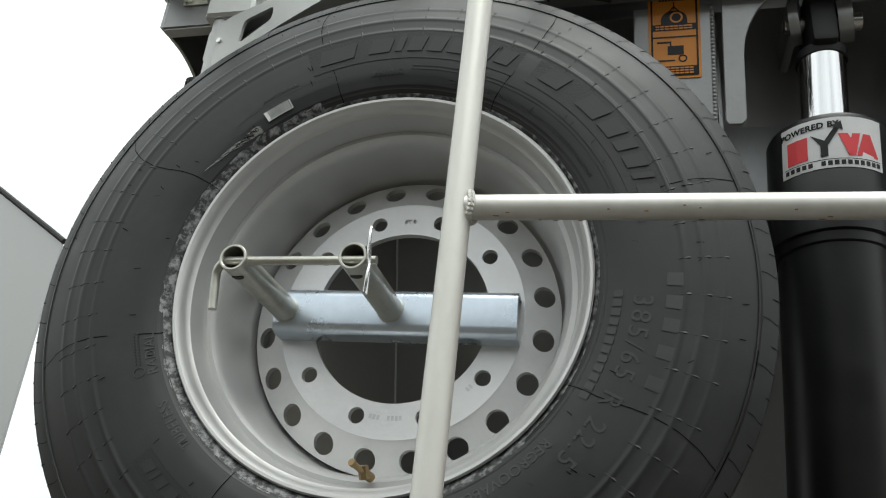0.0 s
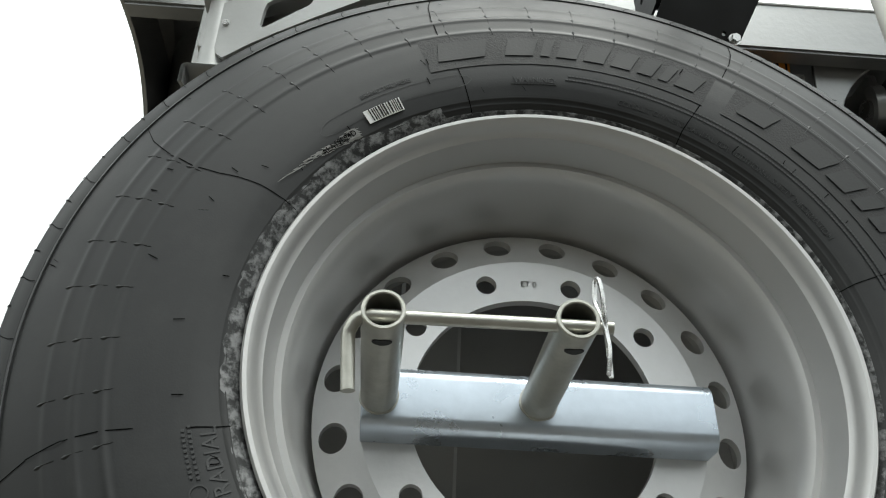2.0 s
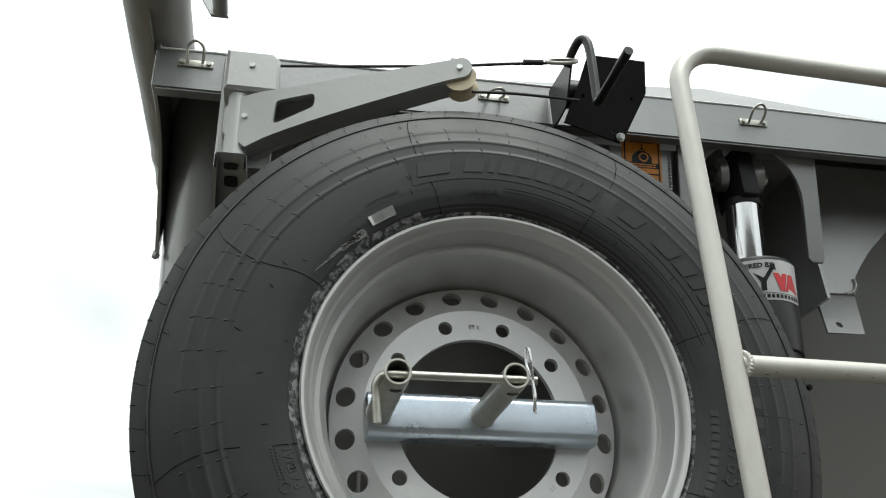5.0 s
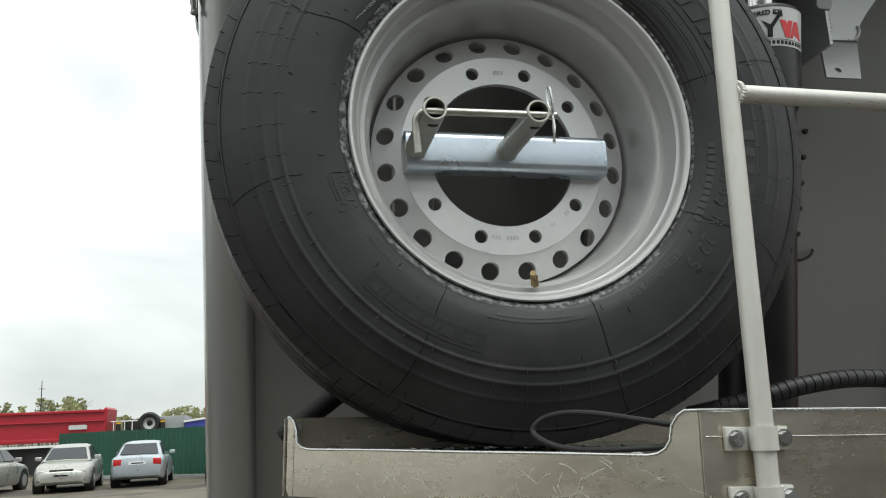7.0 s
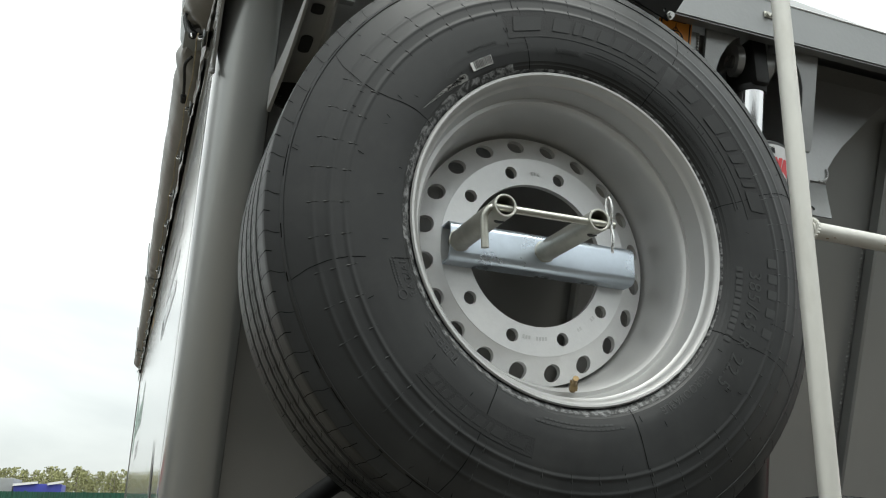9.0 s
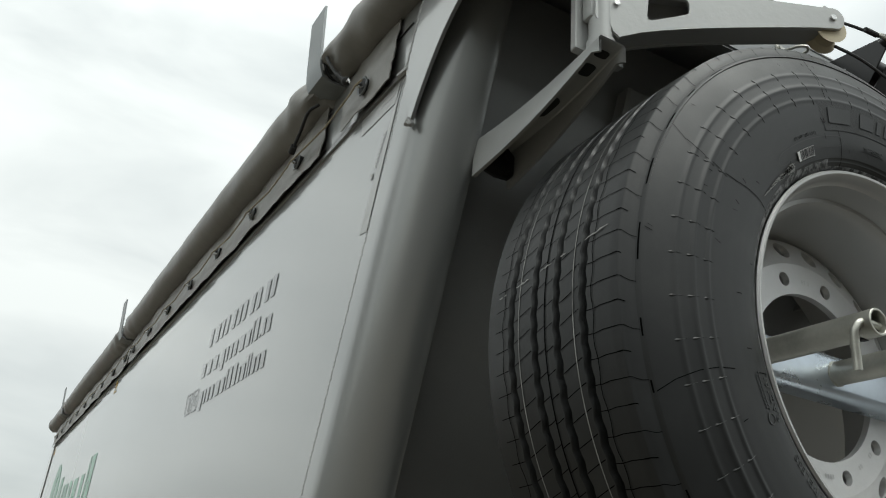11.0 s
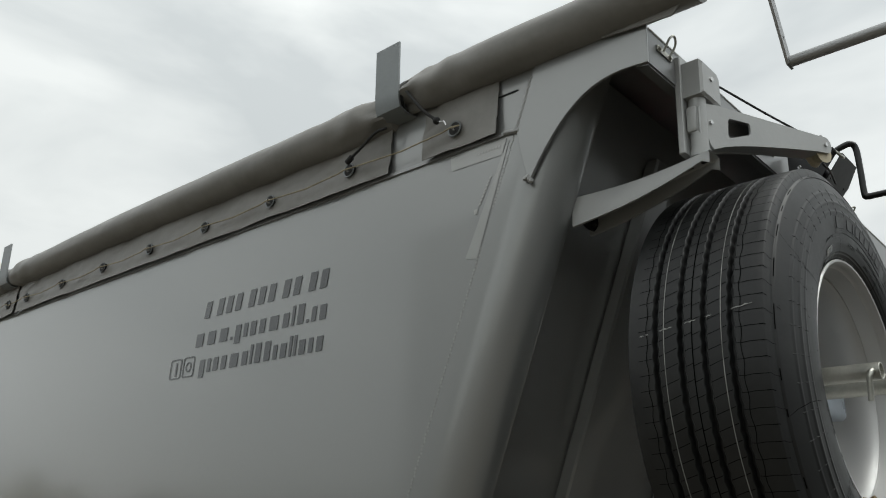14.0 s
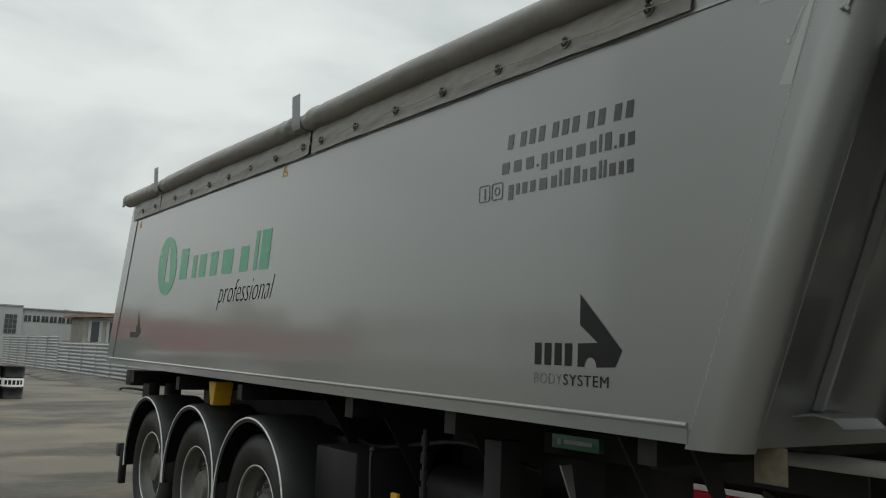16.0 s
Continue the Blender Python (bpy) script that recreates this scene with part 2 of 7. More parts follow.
M_BEIGE = mat("champagne_car_paint", (0.40, 0.40, 0.37), 0.3, 0.4, 0.06, 1.5, 0, 10.0, None, 0, 1, 0.5)
M_CARRED = mat("dark_red_car_paint", (0.26, 0.018, 0.035), 0.3, 0.1, 0.06, 1.5, 0, 10.0, None, 0, 1, 0.5)
M_GLASS = mat("dark_car_glass", (0.03, 0.035, 0.04), 0.08, 0.0, 0.1, 2.0)
M_LAMP = mat("clear_lamp", (0.6, 0.6, 0.6), 0.15, 0.3, 0.1, 9.0)
M_TAIL = mat("red_lamp", (0.45, 0.02, 0.02), 0.2, 0.0, 0.1, 9.0)
M_BUILD = mat("pale_sandwich_panel", (0.30, 0.31, 0.31), 0.6, 0.0, 0.08, 0.3, 0, 10.0, (0.20, 0.20, 0.19), 0.4, 0.2)
M_TIMBER = mat("brown_timber", (0.22, 0.14, 0.08), 0.7, 0.0, 0.25, 2.0)
M_BLOCKWALL = mat("light_block_concrete", (0.10, 0.098, 0.092), 0.8, 0.0, 0.2, 0.6, 0.3, 20.0, (0.08, 0.078, 0.07), 0.6, 0.8)
M_WOODGREY = mat("grey_block", (0.25, 0.24, 0.22), 0.8, 0.0, 0.2, 1.0)
M_LEAF = mat("spring_foliage", (0.27, 0.275, 0.13), 0.8, 0.0, 0.5, 0.3)
M_BARK = mat("pale_bark", (0.24, 0.22, 0.19), 0.85, 0.0, 0.3, 2.0)


# ---- shapes ----
def finish(ob, angle=35):
    for p in ob.data.polygons:
        p.use_smooth = True
    ob.data.set_sharp_from_angle(angle=radians(angle))
    return ob


def part(name, bm, material, parent=None, label="", smooth=True):
    """Links a bmesh as one mesh object, under a thing or under a part."""
    me = bpy.data.meshes.new(name)
    bmesh.ops.recalc_face_normals(bm, faces=bm.faces)
    bm.to_mesh(me)
    bm.free()
    me.materials.append(material)
    ob = new(name, me)
    if smooth:
        finish(ob)
    if parent is not None:
        ob.parent = parent
        ob.matrix_parent_inverse = chain(parent).inverted()
    if label:
        tagged(ob, label)
    return ob


def chain(ob):
    m = ob.matrix_basis.copy()
    while ob.parent is not None:
        m = ob.parent.matrix_basis @ ob.matrix_parent_inverse @ m
        ob = ob.parent
    return m


def thing(name, at, label, category, group="", kind=""):
    e = new(name)
    e.empty_display_size = 0.1
    e.location = at
    e.matrix_basis = Matrix.Translation(at)
    return tagged(e, label, category, group, kind)


def lone(name, bm, material, label, category, group="", kind="", smooth=True):
    return tagged(part(name, bm, material, None, "", smooth), label, category, group, kind)


def box(bm, x0, x1, y0, y1, z0, z1, bevel=0.0, m=None):
    r = bmesh.ops.create_cube(bm, size=1.0)["verts"]
    for v in r:
        v.co = Vector(((x0 + x1) / 2 + v.co.x * (x1 - x0), (y0 + y1) / 2 + v.co.y * (y1 - y0), (z0 + z1) / 2 + v.co.z * (z1 - z0)))
    if bevel:
        e = {e for v in r for e in v.link_edges}
        r2 = bmesh.ops.bevel(bm, geom=list(e), offset=bevel, segments=2, affect="EDGES", profile=0.5)
        r = list({v for f in r2["faces"] for v in f.verts} | {v for v in r if v.is_valid})
    if m is not None:
        bmesh.ops.transform(bm, matrix=m, verts=[v for v in r if v.is_valid])
    return bm


def rod(bm, a, b, r, n=16, r2=None, caps=True):
    a, b = Vector(a), Vector(b)
    d = b - a
    m = Matrix.Translation((a + b) / 2) @ d.to_track_quat("Z", "Y").to_matrix().to_4x4()
    bmesh.ops.create_cone(bm, cap_ends=caps, segments=n, radius1=r, radius2=r if r2 is None else r2, depth=d.length, matrix=m)
    return bm


def sweep(bm, pts, r, n=10, closed=False):
    """A round tube along points."""
    pts = [Vector(p) for p in pts]
    rings, up = [], Vector((0.123, 0.456, 0.88)).normalized()
    k = len(pts)
    for i, p in enumerate(pts):
        a = pts[(i - 1) % k] if (closed or i > 0) else pts[0]
        b = pts[(i + 1) % k] if (closed or i < k - 1) else pts[-1]
        t = (b - a).normalized()
        u = (up - t * up.dot(t)).normalized()
        w = t.cross(u)
        up = u
        rr = r(i / max(1, k - 1)) if callable(r) else r
        rings.append([bm.verts.new(p + (u * math.cos(2 * math.pi * j / n) + w * math.sin(2 * math.pi * j / n)) * rr) for j in range(n)])
    for i in range(k if closed else k - 1):
        a, b = rings[i], rings[(i + 1) % k]
        for j in range(n):
            bm.faces.new((a[j], a[(j + 1) % n], b[(j + 1) % n], b[j]))
    if not closed:
        bm.faces.new(rings[0][::-1])
        bm.faces.new(rings[-1])
    return bm


def smooth_path(pts, n=8):
    """A Catmull-Rom curve through points."""
    p = [Vector(q) for q in pts]
    p = [p[0] * 2 - p[1]] + p + [p[-1] * 2 - p[-2]]
    out = []
    for i in range(1, len(p) - 2):
        for k in range(n):
            t = k / n
            out.append(0.5 * (2 * p[i] + (p[i + 1] - p[i - 1]) * t + (2 * p[i - 1] - 5 * p[i] + 4 * p[i + 1] - p[i + 2]) * t * t
                              + (3 * p[i] - p[i - 1] - 3 * p[i + 1] + p[i + 2]) * t ** 3))
    return out + [p[-2]]


def prism(bm, outline, at, depth, bevel=0.0):
    """A flat plate: outline of (u, v) carried by at(u, v, w), w from 0 to depth."""
    a = [bm.verts.new(at(u, v, 0)) for u, v in outline]
    b = [bm.verts.new(at(u, v, depth)) for u, v in outline]
    n = len(a)
    fs = [bm.faces.new(a), bm.faces.new(b[::-1])]
    for i in range(n):
        bm.faces.new((a[i], b[i], b[(i + 1) % n], a[(i + 1) % n]))
    bm.normal_update()
    if bevel:
        es = [e for f in fs for e in f.edges]
        bmesh.ops.bevel(bm, geom=es, offset=bevel, segments=1, affect="EDGES")
    bm.normal_update()
    bmesh.ops.triangulate(bm, faces=[f for f in bm.faces if len(f.verts) > 4])
    return bm


def holed(bm, loops, at, depth):
    """A plate with holes: the first loop is its outline, the others holes."""
    edges, rings = [], []
    for lp in loops:
        vs = [bm.verts.new((u, v, 0)) for u, v in lp]
        rings.append(vs)
        edges += [bm.edges.new((vs[i], vs[(i + 1) % len(vs)])) for i in range(len(vs))]
    fill = bmesh.ops.triangle_fill(bm, use_beauty=True, use_dissolve=False, edges=edges)
    faces = [f for f in fill["geom"] if isinstance(f, bmesh.types.BMFace)]
    twin = {}
    for vs in rings:
        for v in vs:
            twin[v] = bm.verts.new((v.co.x, v.co.y, 1))
    for f in faces:
        bm.faces.new([twin[v] for v in f.verts][::-1])
    for vs in rings:
        for i in range(len(vs)):
            a, b = vs[i], vs[(i + 1) % len(vs)]
            bm.faces.new((a, b, twin[b], twin[a]))
    for v in [v for vs in rings for v in vs]:
        u, w = v.co.x, v.co.y
        v.co = at(u, w, 0)
        twin[v].co = at(u, w, depth)
    return bm


def thicken(bm, t):
    bm.normal_update()
    bmesh.ops.recalc_face_normals(bm, faces=bm.faces[:])
    bmesh.ops.solidify(bm, geom=bm.faces[:], thickness=t)


def circle(r, n=32, cu=0.0, cv=0.0):
    return [(cu + r * math.cos(2 * math.pi * i / n), cv + r * math.sin(2 * math.pi * i / n)) for i in range(n)]


def arc(cu, cv, r, a0, a1, n=10):
    return [(cu + r * math.cos(radians(a0 + (a1 - a0) * i / n)), cv + r * math.sin(radians(a0 + (a1 - a0) * i / n))) for i in range(n + 1)]


def lathe(bm, profile, centre, n=96, wob=None):
    """Turns a profile of (radius, offset along y) about an axis along y."""
    rings = []
    for i in range(n):
        a = 2 * math.pi * i / n
        rings.append([bm.verts.new((centre[0] + r * math.cos(a), centre[1] + d, centre[2] + r * math.sin(a))) for r, d in profile])
    for i in range(n):
        p, q = rings[i], rings[(i + 1) % n]
        for j in range(len(profile) - 1):
            bm.faces.new((p[j], p[j + 1], q[j + 1], q[j]))
    return bm


def bolt(bm, at, axis, r=0.008, h=0.006, n=6):
    a, d = Vector(at), Vector(axis).normalized()
    rod(bm, a, a + d * h * 0.35, r * 1.35, 14)
    rod(bm, a + d * h * 0.35, a + d * h, r, n)
    return bm


def lettering(text, size, bend, extrude=0.0006, shear=0.0, spacing=1.0, bold=0.0):
    """The built-in font as a mesh; bend(u, v, w) carries its points into place, u from 0 at its middle."""
    cu = bpy.data.curves.new("text", "FONT")
    cu.body, cu.size, cu.extrude, cu.align_x, cu.shear, cu.space_character, cu.offset = text, size, extrude, "CENTER", shear, spacing, bold
    cu.resolution_u = 3
    ob = new("text", cu)
    dg = bpy.context.evaluated_depsgraph_get()
    me = bpy.data.meshes.new_from_object(ob.evaluated_get(dg))
    bm = bmesh.new()
    bm.from_mesh(me)
    bpy.data.objects.remove(ob)
    bpy.data.curves.remove(cu)
    bpy.data.meshes.remove(me)
    for v in bm.verts:
        v.co = bend(v.co.x, v.co.y, v.co.z)
    return bm


def bars(rows, bend, depth=0.0006):
    """Plain bars: rows of (u0, u1, v0, v1)."""
    bm = bmesh.new()
    for u0, u1, v0, v1 in rows:
        k = max(1, int((u1 - u0) / 0.02))
        a = [[bm.verts.new(bend(u0 + (u1 - u0) * i / k, v, w)) for i in range(k + 1)] for v, w in ((v0, 0), (v1, 0), (v1, depth), (v0, depth))]
        for j in range(4):
            for i in range(k):
                bm.faces.new((a[j][i], a[j][i + 1], a[(j + 1) % 4][i + 1], a[(j + 1) % 4][i]))
    return bm


def bar_thing(name, rows, bend, material, label, category, at, depth=0.0003):
    """A row of plain bars, each a part of its own."""
    t = thing(name, at, label, category)
    for r in rows:
        part("character_bar", bars([r], bend, depth), material, t, "", False)
    return t

# ---- ground ----
bm = bmesh.new()
gx = [-900, -300, -120] + list(range(-60, 61, 3)) + [120, 300, 900]
gy = [-900, -300, -100] + list(range(-40, 81, 3)) + [130, 300, 900, 2500]
gv = [[bm.verts.new((x, y, 0.05 * (noise.noise(Vector((x * 0.07, y * 0.07, 3))) - 0.2) if abs(x) < 60 and -40 < y < 80 and math.hypot(x - 0.6, y - 6) > 8 else -0.005)) for x in gx] for y in gy]
for j in range(len(gy) - 1):
    for i in range(len(gx) - 1):
        bm.faces.new((gv[j][i], gv[j][i + 1], gv[j + 1][i + 1], gv[j + 1][i]))
tagged(part("ground", bm, M_GROUND), "worn muddy concrete yard with puddled tracks", "ground", kind="structure")

# dark patch added round the trailer's front to cut light bounced from below
bm = bmesh.new()
pn = 360
ring_p = []
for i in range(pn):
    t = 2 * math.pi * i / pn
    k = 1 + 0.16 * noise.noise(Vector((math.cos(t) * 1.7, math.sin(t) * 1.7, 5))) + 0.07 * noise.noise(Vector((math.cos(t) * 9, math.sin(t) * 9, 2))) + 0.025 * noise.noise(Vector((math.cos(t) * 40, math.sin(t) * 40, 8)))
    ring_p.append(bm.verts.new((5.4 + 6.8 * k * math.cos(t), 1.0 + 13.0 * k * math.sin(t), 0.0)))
bm.faces.new(ring_p)
tagged(part("wet_ground", bm, M_PATCH), "added dark ground that cuts bounce under and before the trailer", "mud", kind="structure")

# churned dark mud along the ribbed fence
bm = bmesh.new()
mk = []
for i in range(91):
    y = 29.0 + 0.27 * i
    xe = 7.45 - 0.03 * max(0.0, y - 33.5)
    row = []
    for j in range(13):
        t = j / 12
        w = 2.6 + 0.9 * noise.noise(Vector((y * 0.35, 0, 4)))
        hgt = (0.06 + 0.17 * math.sin(math.pi * t) ** 1.5 * (0.55 + 0.6 * noise.noise(Vector((y * 0.8, t * 3, 9))) + 0.35 * noise.noise(Vector((y * 2.6, t * 8, 2))))) * math.sin(math.pi * i / 90) ** 0.4
        row.append(bm.verts.new((xe - w + (w + 0.3) * t, y, hgt - (0.06 if j in (0, 12) or i in (0, 90) else 0.0))))
    mk.append(row)
for i in range(90):
    for j in range(12):
        bm.faces.new((mk[i][j], mk[i][j + 1], mk[i + 1][j + 1], mk[i + 1][j]))
tagged(part("mud_bank", bm, M_PATCH), "low bank of churned dark brown mud along the fence", "mud", kind="structure")

# unseen wall added ahead of the trailer to block low light on its front
bm = bmesh.new()
box(bm, -16, 18, -6.4, -6.1, -0.02, 3.9)
tagged(part("wall_south", bm, M_BLOCKWALL), "unseen concrete wall added to block low light", "wall", kind="structure")

# ---- tipper trailer ----
LEAN_Y = 0.355            # the body's ends lean forward towards the top
X0, X1 = -0.60, 1.93      # outer faces of the side walls
def rise(y):
    return 0.009 * (y - 2.4)
def seam(z):
    return 2.418 + LEAN_Y * (2.665 - z)
def tail(z):
    return 9.44 + LEAN_Y * (2.753 - z)

trailer = thing("tipper_trailer", (0.66, 6.0, 0.0), "grey painted steel tipper semitrailer parked on worn concrete", "trailer")

def wall_plate(x, d, z0=1.30, z1=2.872):
    bm = bmesh.new()
    n = 40
    grid = []
    for i in range(n + 1):
        col = []
        for j in range(9):
            z = z0 + (z1 - z0) * j / 8
            y = seam(z) + (tail(z) - seam(z)) * i / n
            bulge = 0.0009 * noise.noise(Vector((y * 0.9, z * 1.3, x)))
            col.append(bm.verts.new((x + bulge, y, z + rise(y))))
        grid.append(col)
    for i in range(n):
        for j in range(8):
            bm.faces.new((grid[i][j], grid[i + 1][j], grid[i + 1][j + 1], grid[i][j + 1]))
    ext = bmesh.ops.extrude_face_region(bm, geom=bm.faces[:])
    for v in ext["geom"]:
        if isinstance(v, bmesh.types.BMVert):
            v.co.x += d
    return bm

part("side_wall", wall_plate(X0, 0.03), M_BODY, trailer)
part("side_wall", wall_plate(X1, -0.03), M_BODY, trailer)

def pillar(mirror):
    prof = [(-0.60, 0.0), (-0.60, -0.05)]
    prof += [(-0.60 + 0.10 * (1 - math.cos(radians(a))), -0.05 - 0.12 * math.sin(radians(a))) for a in range(10, 91, 10)]
    prof += [(-0.487, -0.17), (-0.478, -0.165), (-0.474, -0.155), (-0.474, -0.06), (-0.57, -0.04), (-0.57, 0.0)]
    bm = bmesh.new()
    rings = []
    for z in (1.275, 1.28, 1.6, 2.0, 2.4, 2.84):
        k = 0.004 if z == 1.275 else 0.0
        rings.append([bm.verts.new(((X1 + X0 - x if mirror else x) , seam(z) + d, z)) for x, d in prof])
    for a, b in zip(rings, rings[1:]):
        for i in range(len(prof)):
            j = (i + 1) % len(prof)
            bm.faces.new((a[i], a[j], b[j], b[i]))
    bm.faces.new(rings[0])
    bm.faces.new(rings[-1])
    return bm

part("corner_pillar", pillar(False), M_BODY, trailer)
part("corner_pillar", pillar(True), M_BODY, trailer)

# seam weld between side sheet and pillar
bm = bmesh.new()
for i in range(150):
    z = 1.34 + 1.33 * i / 149
    if 0.35 < noise.noise(Vector((0, 0, z * 6))) + 0.75:
        bmesh.ops.create_icosphere(bm, subdivisions=1, radius=0.0042, matrix=Matrix.Translation((X0, seam(z) + 0.002 * math.sin(i * 2.1), z)) @ Matrix.Diagonal((0.35, 1.0, 1.0, 1)))
tagged(part("weld_seam", bm, M_WELD, trailer), kind="stuff")

# front wall with its ribs
bm = bmesh.new()
def on_front(x, z, d):
    return (x, seam(z) - 0.10 - d, z)
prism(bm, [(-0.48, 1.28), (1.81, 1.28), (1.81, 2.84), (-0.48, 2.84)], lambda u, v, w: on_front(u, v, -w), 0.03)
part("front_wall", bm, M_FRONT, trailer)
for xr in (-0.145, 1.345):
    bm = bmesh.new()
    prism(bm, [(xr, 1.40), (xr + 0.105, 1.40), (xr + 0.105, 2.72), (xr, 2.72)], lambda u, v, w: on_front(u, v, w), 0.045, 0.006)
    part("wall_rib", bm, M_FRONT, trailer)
    bm = bmesh.new()
    pts = [(0.0, 0.0), (0.07, 0.012), (0.14, 0.0), (0.17, -0.03), (0.175, -0.034), (0.14, -0.006), (0.07, 0.004), (0.0, -0.006)]
    prism(bm, pts, lambda u, v, w: (xr - 0.10 + w, seam(1.38) - 0.10 - u, 1.385 + v), 0.26)
    part("rib_foot", bm, M_FRAME, trailer)

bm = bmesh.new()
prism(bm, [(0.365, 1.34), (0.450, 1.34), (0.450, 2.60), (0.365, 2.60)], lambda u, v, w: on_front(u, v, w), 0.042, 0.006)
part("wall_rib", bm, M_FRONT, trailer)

# bottom rail along the side
for x, s in ((X0, -1), (X1, 1)):
    bm = bmesh.new()
    prism(bm, [(0.0, 0.0), (0.004 * s, 0.003), (0.004 * s, 0.062), (0.011 * s, 0.066), (0.012 * s, 0.072), (0.008 * s, 0.077), (0.0, 0.08), (-0.03 * s, 0.08), (-0.03 * s, 0.0)],
          lambda u, v, w: (x + u, (seam(1.31) if w == 0 else tail(1.31)), 1.272 + max(v, 0.014) + rise(seam(1.31) if w == 0 else tail(1.31))), 1)
    part("bottom_rail", bm, M_BODY, trailer, "pale painted rail")

# tailgate and floor
bm = bmesh.new()
prism(bm, [(X0 + 0.03, 1.33), (X1 - 0.03, 1.33), (X1 - 0.03, 2.87), (X0 + 0.03, 2.87)], lambda u, v, w: (u, tail(v) - 0.05 + w, v + 0.06), 0.05)
part("tailgate", bm, M_BODY, trailer)
for x0, x1 in ((X0 - 0.006, X0 + 0.03), (X1 - 0.03, X1 + 0.006)):
    bm = bmesh.new()
    prism(bm, [(x0, 1.33), (x1, 1.33), (x1, 2.87), (x0, 2.87)], lambda u, v, w: (u, tail(v) - 0.16 + w, v + 0.05), 0.22)
    part("rear_frame", bm, M_BODY, trailer)
bm = bmesh.new()
prism(bm, [(X0 + 0.03, 2.85), (X1 - 0.03, 2.85), (X1 - 0.03, 9.6), (X0 + 0.03, 9.6)], lambda u, v, w: (u, v, 1.31 + rise(v) + w), 0.02)
part("body_floor", bm, M_DARK, trailer)
bm = bmesh.new()
prism(bm, [(X0 + 0.05, 2.4), (X1 - 0.05, 2.4), (X1 - 0.05, 9.3), (X0 + 0.05, 9.3)], lambda u, v, w: (u, v, 2.85 + rise(v) + w), 0.01)
part("top_cover", bm, M_TARP, trailer, "grey tarpaulin stretched over the top")

# hood over the front: vertical fascia, gabled top, underside
HY = 2.03
CX = 0.665
bm = bmesh.new()
def ridge(x):
    return 2.925 - 0.105 * abs(x - CX) / (CX + 0.60)
xs = [X0 + (X1 - X0) * i / 12 for i in range(13)]
lo = [bm.verts.new((x, HY, 2.712)) for x in xs]
mid = [bm.verts.new((x, HY, min(2.805 + 0.012 * (1 - abs(x - CX) / 1.3), ridge(x)))) for x in xs]
hi = [bm.verts.new((x, HY + 0.10, ridge(x) + 0.02)) for x in xs]
back = [bm.verts.new((x, 2.46, ridge(x) + 0.01)) for x in xs]
low2 = [bm.verts.new((x, HY + 0.004, 2.712)) for x in xs]
back_lip = [bm.verts.new((x, HY + 0.035, 2.718)) for x in xs]
for a, b in ((lo, mid), (mid, hi), (hi, back), (low2, back_lip)):
    for i in range(12):
        bm.faces.new((a[i], a[i + 1], b[i + 1], b[i]))
thicken(bm, 0.004)
part("front_hood", bm, M_HOOD, trailer, "light grey folded steel hood")
bm = bmesh.new()
sweep(bm, [(x, HY - 0.001, min(2.805 + 0.012 * (1 - abs(x - CX) / 1.3), ridge(x))) for x in xs], 0.0022, 6)
part("hood_weld", bm, M_WHITE, trailer, "pale sealant line")

# curved gussets at both sides
def gusset(x, d):
    pts = [(2.372, 2.515), (2.395, 2.60), (2.409, 2.662), (2.348, 2.84), (2.03, 2.84), (2.03, 2.712)]
    for i in range(1, 13):
        t = i / 13
        pts.append((2.03 + 0.335 * t ** 0.85, 2.712 - 0.20 * (t ** 2.1) + 0.02 * math.sin(math.pi * t)))
    pts.append((2.362, 2.515))
    bm = bmesh.new()
    return prism(bm, pts, lambda u, v, w: (x + w, u, v), d, 0.001)

part("gusset_plate", gusset(X0 - 0.008, 0.008), M_BODY, trailer)
part("gusset_plate", gusset(X1, 0.008), M_BODY, trailer)
bm = bmesh.new()
for i in range(26):
    z = 2.665 + 0.135 * i / 25
    bmesh.ops.create_icosphere(bm, subdivisions=1, radius=0.007, matrix=Matrix.Translation((X0 - 0.004, 2.408 - 0.343 * (z - 2.665) + 0.002 * math.sin(i * 1.7), z)))
for i in range(8):
    bmesh.ops.create_icosphere(bm, subdivisions=1, radius=0.008, matrix=Matrix.Translation((X0 - 0.004, 2.405 + 0.006 * i, 2.662 + 0.001 * i)))
for p in ((2.367, 2.512), (2.372, 2.520), (2.362, 2.507), (2.380, 2.517)):
    bmesh.ops.create_icosphere(bm, subdivisions=1, radius=0.008, matrix=Matrix.Translation((X0 - 0.006, *p)))
tagged(part("gusset_weld", bm, M_WELD, trailer), kind="stuff")

# plates round the cylinder head
bm = bmesh.new()
out = [(0.365, 2.42), (0.512, 2.42), (0.512, 2.712), (0.365, 2.712)]
def lean_y(z):
    return 2.070 + 0.25 * (2.73 - z)
prism(bm, out, lambda u, v, w: (u, lean_y(v) + 0.010 + w, v), 0.006, 0.0015)
part("sign_plate", bm, M_FRAME, trailer)
bm = bmesh.new()
for i in range(40):
    z = 2.43 + 0.275 * i / 39
    bmesh.ops.create_icosphere(bm, subdivisions=1, radius=0.0045, matrix=Matrix.Translation((0.507, lean_y(z) + 0.009, z)))
tagged(part("plate_weld", bm, M_WELD, trailer), kind="stuff")
bm = bmesh.new()
